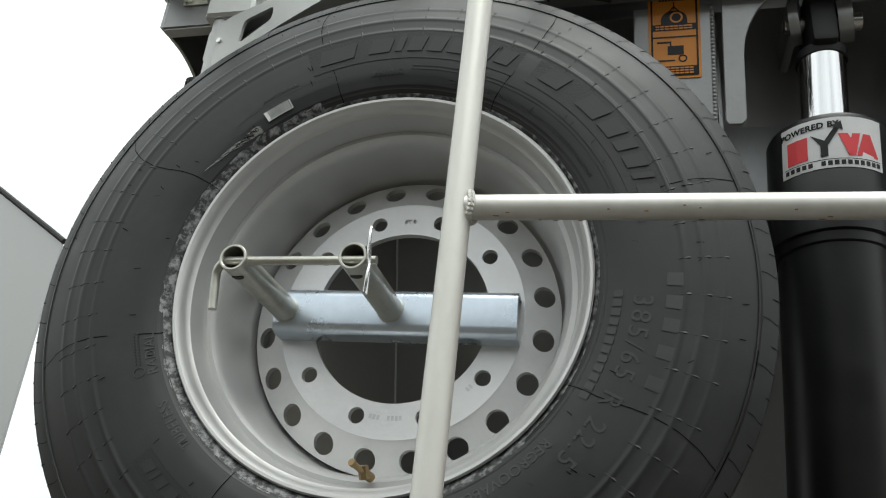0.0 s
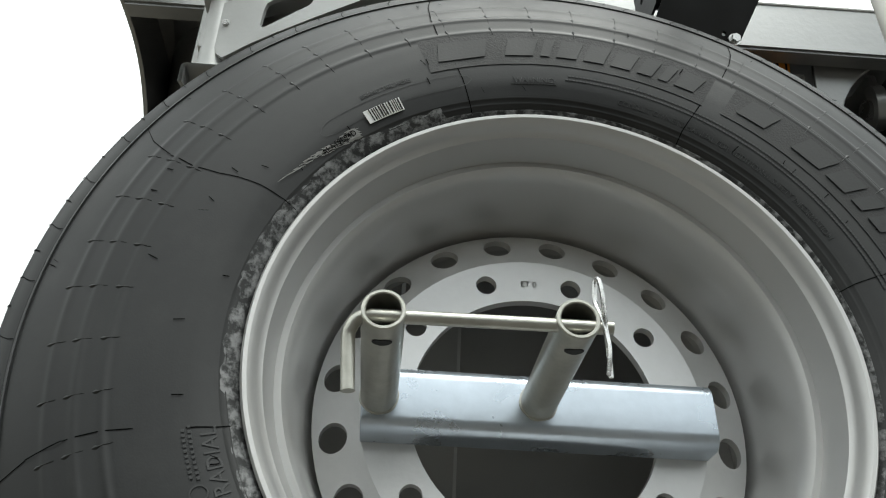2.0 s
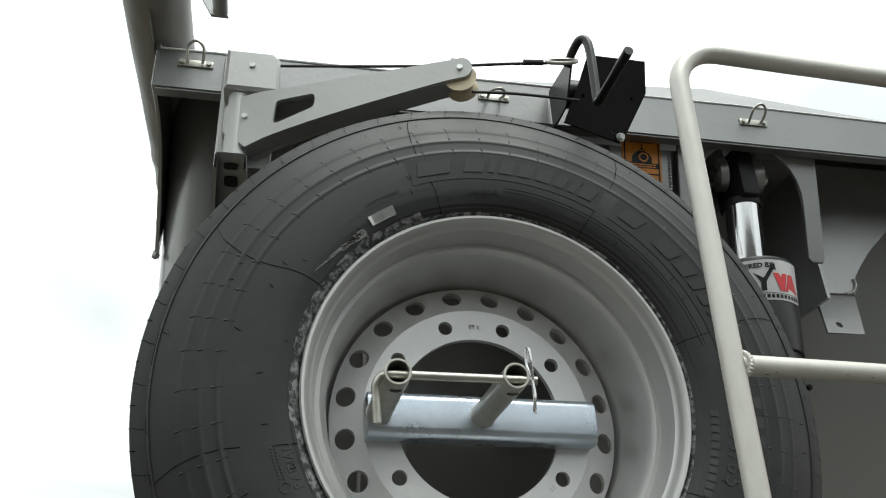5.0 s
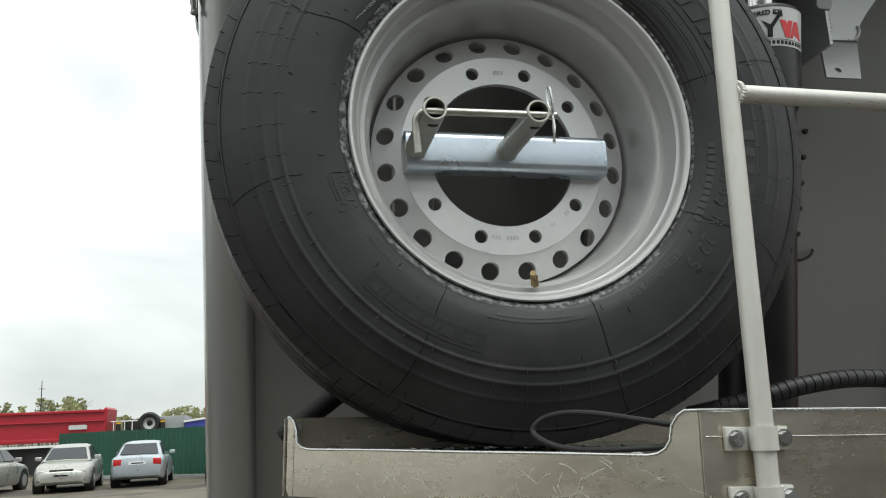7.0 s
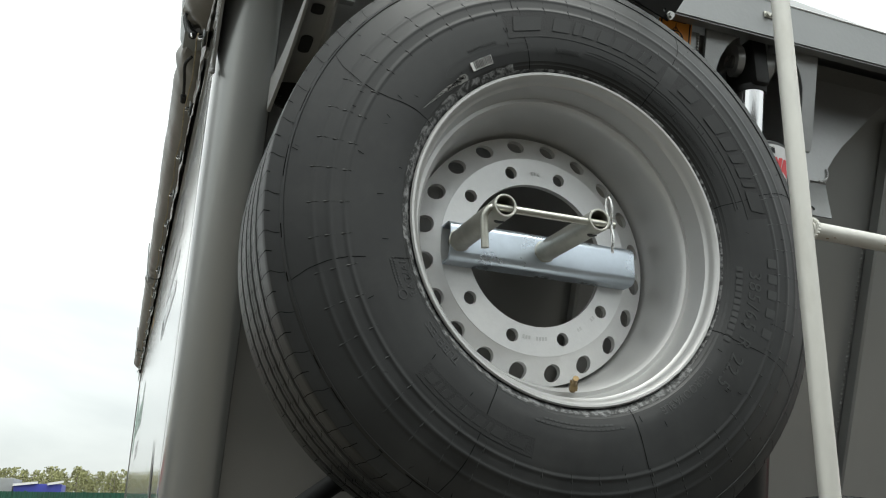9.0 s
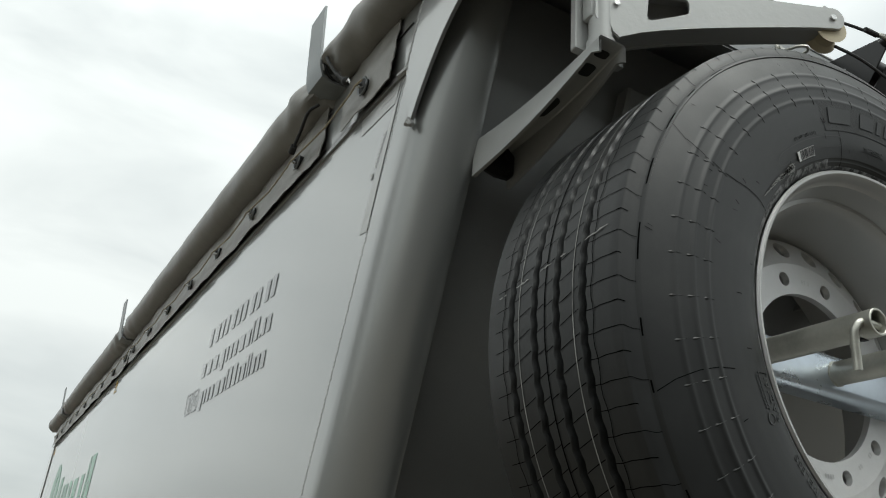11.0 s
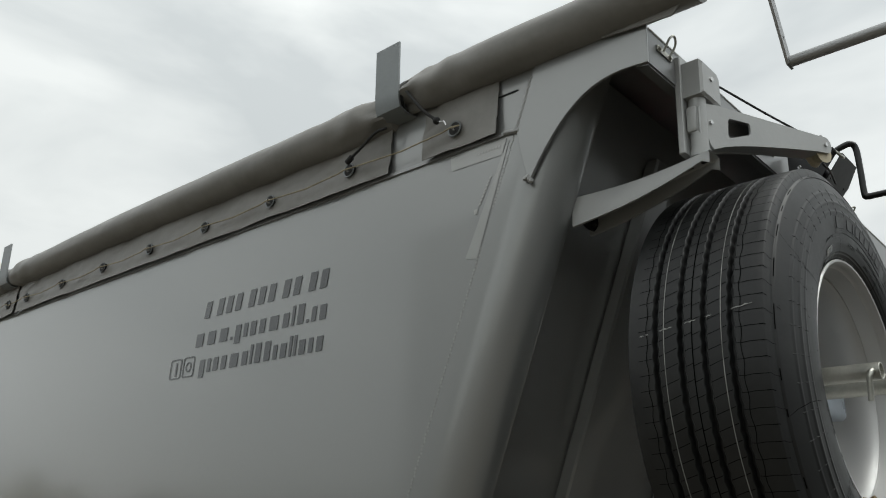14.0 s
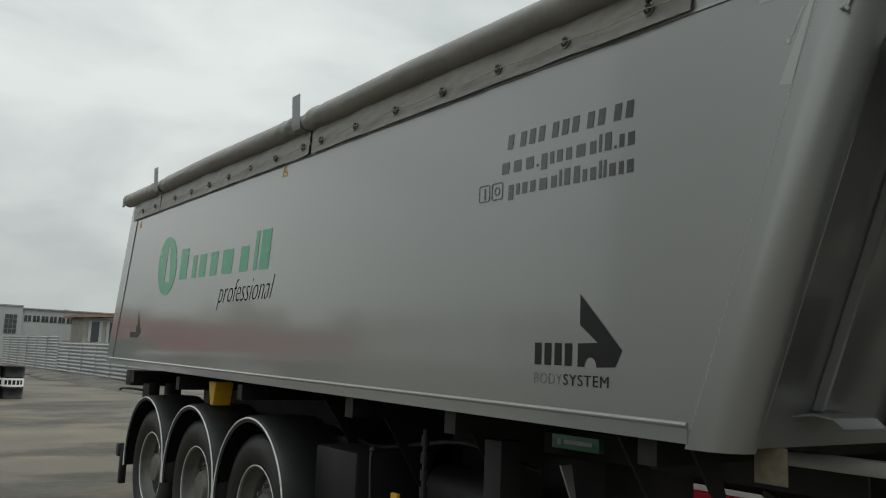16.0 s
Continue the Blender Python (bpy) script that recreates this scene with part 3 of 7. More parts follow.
def arch(x0, x1, xa, xb, ztop, zp=2.78):
    c, r = (xa + xb) / 2, (xb - xa) / 2
    left = [(x0, 2.483), (x0 + 0.005, 2.476), (xa - 0.008, 2.476), (xa, 2.484)]
    top = [(c + r * math.cos(radians(a)), ztop - 0.14 + 0.14 * math.sin(radians(a))) for a in range(180, -1, -12)]
    return left + top + [(xb, 2.484), (xb + 0.008, 2.476), (x1 - 0.005, 2.476), (x1, 2.483), (x1, zp), (x0, zp)]
prism(bm, arch(0.524, 0.874, 0.560, 0.833, 2.745), lambda u, v, w: (u, lean_y(v) + w, v), 0.008, 0.001)
part("arch_plate", bm, M_FRAME, trailer)
bm = bmesh.new()
box(bm, 0.516, 0.523, 2.16, 2.46, 2.40, 2.74)
box(bm, 0.876, 0.884, 2.16, 2.46, 2.40, 2.74)
box(bm, 0.523, 0.876, 2.34, 2.35, 2.40, 2.74)
part("cylinder_box", bm, M_FRAME, trailer, "dark inside of the cylinder recess")
bm = bmesh.new()
pts = [(0.905, 2.445), (1.010, 2.447), (1.016, 2.475), (1.024, 2.494), (1.05, 2.528), (1.09, 2.572), (1.133, 2.611), (1.19, 2.664), (1.25, 2.715), (1.297, 2.750), (1.32, 2.765), (0.905, 2.765)]
prism(bm, pts, lambda u, v, w: (u, 2.225 + w, v), 0.008, 0.001)
part("gusset_web", bm, M_FRAME, trailer)
bm = bmesh.new()
pts = [(0.90, 2.44), (1.005, 2.44), (0.955, 2.32), (0.862, 2.32)]
holed(bm, [pts, circle(0.008, 12, 0.905, 2.345)], lambda u, v, w: (u, 2.225 - 0.45 * (2.44 - v) + w, v), 0.006)
part("web_flange", bm, M_HOOD, trailer, "bare tan-grey bent flange")
bm = bmesh.new()
for i in range(24):
    z = 2.47 + 0.24 * i / 23
    bmesh.ops.create_icosphere(bm, subdivisions=1, radius=0.004, matrix=Matrix.Translation((0.935, 2.224, z)))
for i in range(10):
    a = radians(-90 + 12 * i)
    bmesh.ops.create_icosphere(bm, subdivisions=1, radius=0.005, matrix=Matrix.Translation((0.985 + 0.03 * math.cos(a), 2.223, 2.475 + 0.028 * math.sin(a))))
for i in range(60):
    z = 1.6 + 0.8 * i / 59
    bmesh.ops.create_icosphere(bm, subdivisions=1, radius=0.004, matrix=Matrix.Translation(on_front(1.338, z, 0.0)))
tagged(part("web_weld", bm, M_WELD, trailer), kind="stuff")
for i in range(5):
    bm = bmesh.new()
    bolt(bm, on_front(0.99, 2.29 - 0.066 * i, 0), (0, -1, 0), 0.006, 0.008)
    part("wall_bolt", bm, M_DARK, trailer)

# chassis under the body
for x in (0.18, 1.05):
    bm = bmesh.new()
    prism(bm, [(2.75, 1.19), (9.3, 1.19), (9.3, 0.86), (5.0, 0.86), (4.5, 1.08), (2.75, 1.08)], lambda u, v, w: (x - 0.008 + w, u, v), 0.016)
    beam = part("chassis_beam", bm, M_DARK, trailer)
    for ya, za in ((2.75, 1.1885), (5.0, 0.8385)):
        bm = bmesh.new()
        box(bm, x - 0.07, x + 0.07, ya, 9.3, za, za + 0.0225)
        part("flange", bm, M_DARK, beam)
for y in (3.1, 4.2, 5.1, 6.6, 7.9, 9.2):
    bm = bmesh.new()
    box(bm, X0 + 0.05, X1 - 0.05, y - 0.04, y + 0.04, 1.20, 1.30)
    part("cross_member", bm, M_DARK, trailer)
def under(name, label=""):
    ob = part(name, bm, M_DARK, trailer, label)
    return ob
bm = bmesh.new()
rod(bm, (0.02, 4.35, 0.80), (0.02, 5.0, 0.80), 0.15, 28)
under("air_tank", "dull black air tank")
bm = bmesh.new()
box(bm, -0.42, 0.28, 5.22, 5.70, 0.45, 1.0, 0.02)
under("tool_box", "black plastic tool box")
# dark blocks added round the axles so the shaded underside stays black
for x0 in (-0.12, 1.12):
    bm = bmesh.new()
    box(bm, x0, x0 + 0.34, 5.75, 9.15, 0.50, 1.02, 0.03)
    under("suspension_frame")
bm = bmesh.new()
rod(bm, (0.10, 5.05, 0.93), (0.10, 5.55, 0.93), 0.13, 28)
under("air_tank", "dull black air tank")
for y in (4.3, 5.05, 5.65):
    bm = bmesh.new()
    prism(bm, [(-0.42, 1.28), (0.1, 1.28), (0.1, 0.7), (-0.02, 0.68), (-0.30, 1.12)], lambda u, v, w: (u, y + w, v), 0.012)
    under("hanger_plate")
bm = bmesh.new()
prism(bm, [(-0.40, 1.125), (-0.34, 1.125), (-0.345, 0.96), (-0.36, 0.95)], lambda u, v, w: (u, 3.66 + w - (1.125 - v) * 0.25, v), 0.008)
part("leg_gusset", bm, M_FRAME, trailer, "grey triangular gusset")
bm = bmesh.new()
box(bm, -0.42, -0.40, 4.80, 4.86, 0.80, 0.845, 0.002)
part("side_marker", bm, M_YELLOW, trailer, "yellow side marker lamp")
bm = bmesh.new()
box(bm, -0.02, 0.03, 2.40, 3.08, 1.20, 1.25, 0.003)
part("chassis_flange", bm, M_FRAME, trailer, "pale bare flange")
bm = bmesh.new()
box(bm, -0.26, -0.255, 2.78, 2.90, 1.16, 1.28, 0.002)
part("data_plate", bm, M_PLATE, trailer, "dull tan plate")
bm = bmesh.new()
sweep(bm, smooth_path([(-0.05, 3.0, 1.1), (0.0, 2.8, 1.0), (0.1, 2.6, 1.05), (0.2, 2.45, 1.2)], 6), 0.016, 10)
part("brake_hose", bm, M_PLASTIC, trailer)
bm = bmesh.new()
sweep(bm, smooth_path([(-0.2, 5.9, 1.1), (-0.15, 5.5, 1.0), (-0.2, 5.0, 1.06), (-0.22, 4.5, 1.12), (-0.2, 4.0, 1.05)], 6), 0.012, 8)
part("air_line", bm, M_PLASTIC, trailer)
for y in (2.95, 3.25):
    bm = bmesh.new()
    prism(bm, [(-0.52, 1.28), (-0.40, 1.28), (-0.32, 1.06), (-0.36, 1.05)], lambda u, v, w: (u, y + w, v), 0.012)
    part("side_bracket", bm, M_DARK, trailer)
bm = bmesh.new()
box(bm, -0.50, -0.47, 3.363, 3.606, 1.205, 1.258, 0.003)
ob = part("name_tag", bm, M_TAG, trailer, "small green enamel tag")
part("tag_mark", bars([(-0.09, -0.07, -0.012, 0.012), (-0.055, 0.09, -0.007, 0.008)], lambda u, v, w: (-0.5015 - w, 3.485 - u, 1.232 + v)), M_GREYVINYL, ob)
# black box added between the beams to keep the underside dark
bm = bmesh.new()
box(bm, 0.30, 0.98, 4.08, 4.85, 0.40, 1.07, 0.03)
under("oil_tank", "added black box that darkens the gap between the beams")
# support leg with its crank lever
bm = bmesh.new()
box(bm, -0.38, -0.26, 4.05, 4.17, 0.25, 1.18, 0.01)
box(bm, -0.36, -0.28, 4.07, 4.15, 0.08, 0.30, 0.006)
box(bm, -0.43, -0.21, 4.02, 4.20, 0.06, 0.085, 0.004)
part("support_leg", bm, M_DARK, trailer)
bm = bmesh.new()
sweep(bm, smooth_path([(-0.42, 5.05, 1.03), (-0.43, 5.05, 0.98), (-0.44, 5.02, 0.75), (-0.46, 5.0, 0.62)], 5), 0.009, 8)
bmesh.ops.create_icosphere(bm, subdivisions=2, radius=0.02, matrix=Matrix.Translation((-0.42, 5.05, 1.035)))
part("crank_lever", bm, M_PLASTIC, trailer)
bm = bmesh.new()
for z in (0.62, 0.70, 0.78, 0.86, 0.94, 1.02, 1.1):
    rod(bm, (-0.40, 4.6, z), (-0.40, 4.6, z + 0.05), 0.02, 10)
rod(bm, (-0.40, 4.6, 0.5), (-0.40, 4.6, 1.18), 0.012, 10)
part("corrugated_hose", bm, M_PLASTIC, trailer)
bm = bmesh.new()
prism(bm, [(7.19, 1.29), (7.34, 1.29), (7.28, 1.12), (7.23, 1.12)], lambda u, v, w: (-0.50 + w, u, v), 0.14, 0.006)
tagged(part("wheel_chock", bm, M_YELLOW, trailer), "yellow plastic wheel chock")

# axles with mudguards
def trailer_wheel(parent, yc):
    c = (-0.345, yc + 0.03, 0.50)
    def ax(r, d, a):
        return (c[0] + d, c[1] + r * math.cos(a), c[2] + r * math.sin(a))
    def turn(profile, n=64):
        bm = bmesh.new()
        rings = [[bm.verts.new(ax(r, d, 2 * math.pi * i / n)) for r, d in profile] for i in range(n)]
        for i in range(n):
            p, q = rings[i], rings[(i + 1) % n]
            for j in range(len(profile) - 1):
                bm.faces.new((p[j], p[j + 1], q[j + 1], q[j]))
        return bm
    tread = [(0.500, -0.13)]
    for g in (-0.08, -0.028, 0.028, 0.08):
        tread += [(0.500, g - 0.007), (0.487, g - 0.005), (0.487, g + 0.005), (0.500, g + 0.007)]
    prof = [(0.295, -0.15), (0.33, -0.17), (0.37, -0.188), (0.41, -0.192), (0.45, -0.18), (0.482, -0.165), (0.495, -0.15)] + tread + [(0.500, 0.13), (0.482, 0.165), (0.41, 0.192), (0.33, 0.17), (0.295, 0.15)]
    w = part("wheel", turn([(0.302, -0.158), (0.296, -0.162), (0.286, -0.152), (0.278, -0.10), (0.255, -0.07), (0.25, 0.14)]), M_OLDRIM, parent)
    part("tyre", turn(prof), M_RUBBER, w)
    part("rim_edge", turn([(0.300, -0.160), (0.3045, -0.164), (0.300, -0.167), (0.295, -0.163), (0.300, -0.160)]), M_DISC, w, "pale worn rim edge")
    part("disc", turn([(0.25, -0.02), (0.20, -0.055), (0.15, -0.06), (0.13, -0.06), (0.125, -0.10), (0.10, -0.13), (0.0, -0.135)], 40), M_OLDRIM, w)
    for k in range(10):
        a = 2 * math.pi * k / 10
        bm = bmesh.new()
        p = Vector(ax(0.1675, -0.06, a))
        rod(bm, p, p + Vector((-0.03, 0, 0)), 0.014, 6)
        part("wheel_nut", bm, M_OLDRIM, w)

AXLES = (8.55, 7.42, 6.29)
for yc in AXLES:
    trailer_wheel(trailer, yc)
    bm = bmesh.new()
    R, n = 0.56, 28
    ang = [radians(-8 + 196 * i / n) for i in range(n + 1)]
    def ring(x, r):
        return [bm.verts.new((x, yc + r * math.cos(a), 0.545 + r * math.sin(a))) for a in ang]
    loops = [ring(-0.585, R - 0.03), ring(-0.588, R), ring(-0.57, R + 0.012), ring(-0.36, R + 0.02), ring(-0.16, R + 0.012)]
    for a, b in zip(loops, loops[1:]):
        for i in range(n):
            bm.faces.new((a[i], a[i + 1], b[i + 1], b[i]))
    thicken(bm, 0.006)
    g = part("mudguard", bm, M_PLASTIC, trailer)
    bm = bmesh.new()
    sweep(bm, [(-0.592, yc + (R - 0.004) * math.cos(a), 0.545 + (R - 0.004) * math.sin(a)) for a in ang], 0.0055, 6)
    part("trim_strip", bm, M_WHITE, g, "pale trim strip")
    bm = bmesh.new()
    rod(bm, (-0.3, yc + 0.03, 0.50), (1.6, yc + 0.03, 0.50), 0.06, 16)
    part("axle", bm, M_DARK, trailer)
bm = bmesh.new()
box(bm, -0.58, -0.52, 9.24, 9.30, 0.28, 0.62, 0.01)
box(bm, -0.60, -0.50, 9.27, 9.36, 0.52, 0.64, 0.01)
part("spray_flap", bm, M_PLASTIC, trailer)
bm = bmesh.new()
sweep(bm, smooth_path([(-0.45, 9.2, 1.13), (-0.55, 9.3, 1.14), (-0.58, 9.42, 1.135), (-0.585, 9.45, 1.12)], 5), 0.011, 8)
part("marker_lamp_arm", bm, M_PLASTIC, trailer)
bm = bmesh.new()
box(bm, -0.50, 1.85, 9.42, 9.62, 1.16, 1.30, 0.01)
part("rear_beam", bm, M_DARK, trailer)
for x in (-0.45, -0.25):
    bm = bmesh.new()
    box(bm, x, x + 0.1, 9.0, 9.2, 0.95, 1.2, 0.008)
    part("hinge_block", bm, M_DARK, trailer)

# ---- decals on the side wall ----
SX = X0 - 0.0013
def on_side(y, z):
    return lambda u, v, w: (SX - w, y - u, z + v + rise(y - u))
def decal(name, bm, m, label, category):
    return lone(name, bm, m, label, category, smooth=False)

def type_bars(y0, y1, z, h, shapes, lean=0.0):
    """One plain bar a character between y0 and y1: n normal, w wide, s slim, t tall, l tall and slim, p hanging, c full height, '.' a dot."""
    kinds = {"n": (0.56, 0, 0.72), "w": (0.84, 0, 0.72), "s": (0.40, 0, 0.72), "t": (0.58, 0, 1.0), "l": (0.26, 0, 1.0), "p": (0.58, -0.26, 0.72), "c": (0.58, 0, 1.0), ".": (0.24, 0, 0.16), " ": (0.24, 0, 0)}
    total = sum(kinds[c][0] for c in shapes)
    k = (y0 - y1) / total
    rows, u = [], 0.0
    for c in shapes:
        wd, lo_c, hi_c = kinds[c]
        if c != " ":
            rows.append((u + 0.20 * k * wd, u + 0.80 * wd * k, lo_c * h, hi_c * h))
        u += wd * k
    return rows, lambda u, v, w: (SX - w, y0 - u - lean * v, z + v + rise(y0 - u))
def type_line(name, y0, y1, z, h, shapes, m, label, lean=0.0):
    rows, bend = type_bars(y0, y1, z, h, shapes, lean)
    return bar_thing(name, rows, bend, m, label, "decal", (X0, 3.4, 1.9))

type_line("phone_number_decal", 3.812, 3.120, 2.3705, 0.060, "c ccc ccc cc cc", M_INKGREY, "row of dark grey vinyl bars on the grey side wall", 0.14)
type_line("web_address_decal", 3.848, 3.112, 2.2705, 0.065, "www.psnnwnlt.sn", M_INKGREY, "row of dark grey vinyl bars on the grey side wall", 0.05)
type_line("account_name_decal", 3.798, 3.116, 2.1740, 0.064, "psnnwnlttsnllnsn", M_INKGREY, "row of dark grey vinyl bars on the grey side wall", 0.05)
for yc in (3.945, 3.860):
    bm = bmesh.new()
    def rrect(a, r):
        return arc(a - r, a - r, r, 0, 90, 5) + arc(-a + r, a - r, r, 90, 180, 5) + arc(-a + r, -a + r, r, 180, 270, 5) + arc(a - r, -a + r, r, 270, 360, 5)
    holed(bm, [rrect(0.0365, 0.012), rrect(0.0318, 0.009)], on_side(yc, 2.2045), 0.0006)
    if yc > 3.9:
        prism(bm, [(0.0, -0.026), (0.009, -0.026), (0.009, 0.022), (0.0, 0.022)], on_side(yc, 2.2045), 0.0006)
    else:
        holed(bm, [circle(0.018, 24), circle(0.0132, 24)], on_side(yc, 2.2045), 0.0006)
    decal("icon_decal", bm, M_INKGREY, "small outlined square icon on the grey side wall", "decal")

# black arrow emblem with its lettering bars
bm = bmesh.new()
pts = [(-0.031, 0.236), (-0.031, 0.126), (0.056, 0.064), (-0.040, 0.060), (-0.040, -0.022), (-0.008, -0.022)]
pts += [(0.022 + 0.030 * math.cos(radians(a)), -0.022 + 0.034 * math.sin(radians(a))) for a in range(180, -1, -15)]
pts += [(0.138, -0.018), (0.168, 0.040)]
prism(bm, pts, on_side(3.335, 1.525), 0.0006)
decal("arrow_emblem", bm, M_INK, "black arrow-shaped emblem on the grey side wall", "decal")
bar_thing("emblem_name_decal", [(-0.105 + 0.054 * k, -0.105 + 0.054 * k + 0.036, 0, 0.081) for k in range(4)], on_side(3.498, 1.504), M_INK, "four black vinyl bars on the grey side wall", "decal", (X0, 3.4, 1.9))
def fitted(text, y0, y1, z, h, bold):
    """Lettering stretched between y0 and y1 at the height h."""
    bm = lettering(text, 1.0, lambda u, v, w: (u, v, w), 0.0003, 0, 1.12, bold)
    us, vs = [v.co.x for v in bm.verts], [v.co.y for v in bm.verts]
    u0, u1, v0, v1 = min(us), max(us), min(vs), max(vs)
    for v in bm.verts:
        y = y0 + (y1 - y0) * (v.co.x - u0) / (u1 - u0)
        v.co = Vector((SX - (0.0006 if v.co.z > 0 else 0.0), y, z + h * (v.co.y - v0) / (v1 - v0) + rise(y)))
    return bm
decal("emblem_line_grey", fitted("BODY", 3.602, 3.456, 1.435, 0.038, -0.022), M_GREYVINYL, "thin grey lettering body on the grey side wall", "decal")
decal("emblem_line_black", fitted("SYSTEM", 3.446, 3.226, 1.435, 0.039, 0.0), M_INK, "black lettering system on the grey side wall", "decal")

# green emblem towards the rear
bm = bmesh.new()
holed(bm, [[(0.25 * math.cos(a), 0.25 * math.sin(a)) for a in [2 * math.pi * i / 40 for i in range(40)]],
           [(-0.04, -0.14), (0.09, -0.14), (0.05, 0.16), (0.0, 0.16)]], on_side(8.265, 2.16), 0.0008)
decal("green_oval_emblem", bm, M_GREEN, "green oval emblem with a pale cut-out on the side wall", "decal")
rows, u = [], 0.0
for wd, h in ((0.25, 0.245), (0.13, 0.175), (0.2, 0.175), (0.2, 0.175), (0.28, 0.175), (0.2, 0.175), (0.08, 0.26), (0.21, 0.26)):
    rows.append((u, u + wd * 0.72, 0.0, h))
    u += wd * 1.21
bar_thing("green_name_decal", rows, lambda a, b, w: (SX - w, 7.93 - a - 0.14 * b, 2.078 - 0.016 * a + b), M_GREEN, "row of green vinyl bars on the grey side wall", "decal", (X0, 7.0, 2.1))
bm = lettering("professional", 0.215, lambda a, b, w: (SX - abs(w), 6.55 - a * 0.90 - 0.25 * b, 1.855 + b * 1.08), 0.0003, 0.2, 1.0, -0.0042)
decal("professional_decal", bm, M_INKGREY, "thin dark slanted lettering professional on the side wall", "decal")
bm = bmesh.new()
holed(bm, [[(-0.045, -0.02), (0.045, -0.02), (0.0, 0.075)], [(-0.028, -0.011), (0.028, -0.011), (0.0, 0.05)]], on_side(5.99, 2.61), 0.0006)
box(bm, SX - 0.0006, SX, 5.986, 5.994, 2.645, 2.665)
decal("warning_sticker", bm, M_YELLOW, "small yellow triangular warning sticker on the side wall", "sticker")
bm = bmesh.new()
prism(bm, [(-0.04, -0.04), (0.04, -0.04), (0.0, 0.03)], on_side(9.2, 2.62), 0.0006)
decal("rear_warning_sticker", bm, M_YELLOW, "small yellow triangular warning sticker near the tail", "sticker")
bm = bmesh.new()
prism(bm, [(-0.2, 0.0), (-0.02, 0.0), (-0.02, 0.06), (0.02, 0.06), (0.02, 0.20), (0.10, 0.06), (0.14, 0.0), (0.05, -0.05), (-0.2, -0.05)], on_side(9.02, 1.60), 0.0006)
decal("rear_arrow_emblem", bm, M_INK, "small black arrow-shaped emblem near the tail", "decal")
# protective film and small pale emblem by the pillar
bm = bmesh.new()
for quad in ([(2.445, 2.655), (2.64, 2.657), (2.635, 2.612), (2.46, 2.610)], [(2.435, 2.650), (2.46, 2.609), (2.575, 2.345), (2.535, 2.340)]):
    prism(bm, quad, lambda u, v, w: (X0 - 0.0012 - w, u, v + rise(u)), 0.0003)
decal("corner_film", bm, M_FILM, "matt grey protective film at the wall corner", "film")
bm = bars([(0.03 + 0.0105 * k, 0.0375 + 0.0105 * k, -0.0035, 0.0035) for k in range(8)], lambda u, v, w: (X0 - 0.0018 - w, 2.545 - 0.45 * u + v, 2.46 + 0.9 * u), 0.0002)
box(bm, X0 - 0.0022, X0 - 0.0018, 2.537, 2.549, 2.464, 2.478)
decal("pale_emblem_upright", bm, M_PALE, "small pale emblem on the protective film", "decal")
bm = bars([(-0.02 + 0.0095 * k, -0.013 + 0.0095 * k, -0.0035, 0.0035) for k in range(8)], lambda u, v, w: (X0 - 0.0018 - w, 2.52 - u, 2.637 + v), 0.0002)
decal("pale_emblem_level", bm, M_PALE, "small pale emblem on the protective film", "decal")

# ---- spare wheel ----
WC = (0.0, 1.985, 2.05)
wheel = thing("spare_wheel", (0.0, 1.985, 1.514), "black truck tyre on a silver steel rim in the tray", "wheel")
TC = 0.018                # the tyre's middle plane lies behind the disc
# sidewall: ring of the pattern, its radius, its offset from the disc
SIDE = [(0.293, 0.2950, -0.1300), (0.298, 0.3003, -0.1385), (0.304, 0.3067, -0.1465), (0.310, 0.3130, -0.1530), (0.320, 0.3235, -0.1600), (0.335, 0.3390, -0.1655), (0.352, 0.3573, -0.1685), (0.375, 0.3815, -0.1705), (0.40, 0.4076, -0.1713),
        (0.43, 0.4386, -0.1700), (0.450, 0.4610, -0.1640), (0.468, 0.4795, -0.1575), (0.485, 0.4965, -0.1504), (0.4955, 0.5075, -0.1450), (0.500, 0.5122, -0.1424), (0.516, 0.5240, -0.1368), (0.5325, 0.5330, -0.1315)]
RIBS = (0.4090, 0.4325, 0.4545)
def side(r):
    """Radius and offset of the sidewall at a ring of the pattern."""
    for (r0, p0, d0), (r1, p1, d1) in zip(SIDE, SIDE[1:]):
        if r <= r1:
            t = (r - r0) / (r1 - r0)
            return p0 + (p1 - p0) * t, d0 + (d1 - d0) * t
    return SIDE[-1][1:]
def on_tyre(r, a, h=0.0):
    a = radians(a)
    p, d = side(r)
    return (WC[0] + p * math.cos(a), WC[1] + d - h, WC[2] + p * math.sin(a))
def relief(r):
    """Height of the raised rings on the sidewall."""
    h = sum(0.0013 * math.exp(-((r - c) / 0.0032) ** 2) for c in RIBS)
    return h + sum(0.0007 * math.exp(-((r - c) / 0.0009) ** 2) for c in (0.3125, 0.3180))

def ring_at(r, h=0.0):
    p, d = side(r)
    return (p, d - h)
prof = [(0.288, -0.095), (0.292, -0.122), ring_at(0.294), ring_at(0.298), ring_at(0.304)]
prof += [ring_at(0.308 + 0.0008 * k, relief(0.308 + 0.0008 * k)) for k in range(17)]
prof += [ring_at(0.3225 + 0.0065 * k) for k in range(12)]
prof += [ring_at(0.400 + 0.0016 * k, relief(0.400 + 0.0016 * k)) for k in range(41)]
prof += [ring_at(r) for r in (0.472, 0.480, 0.488, 0.4945)]
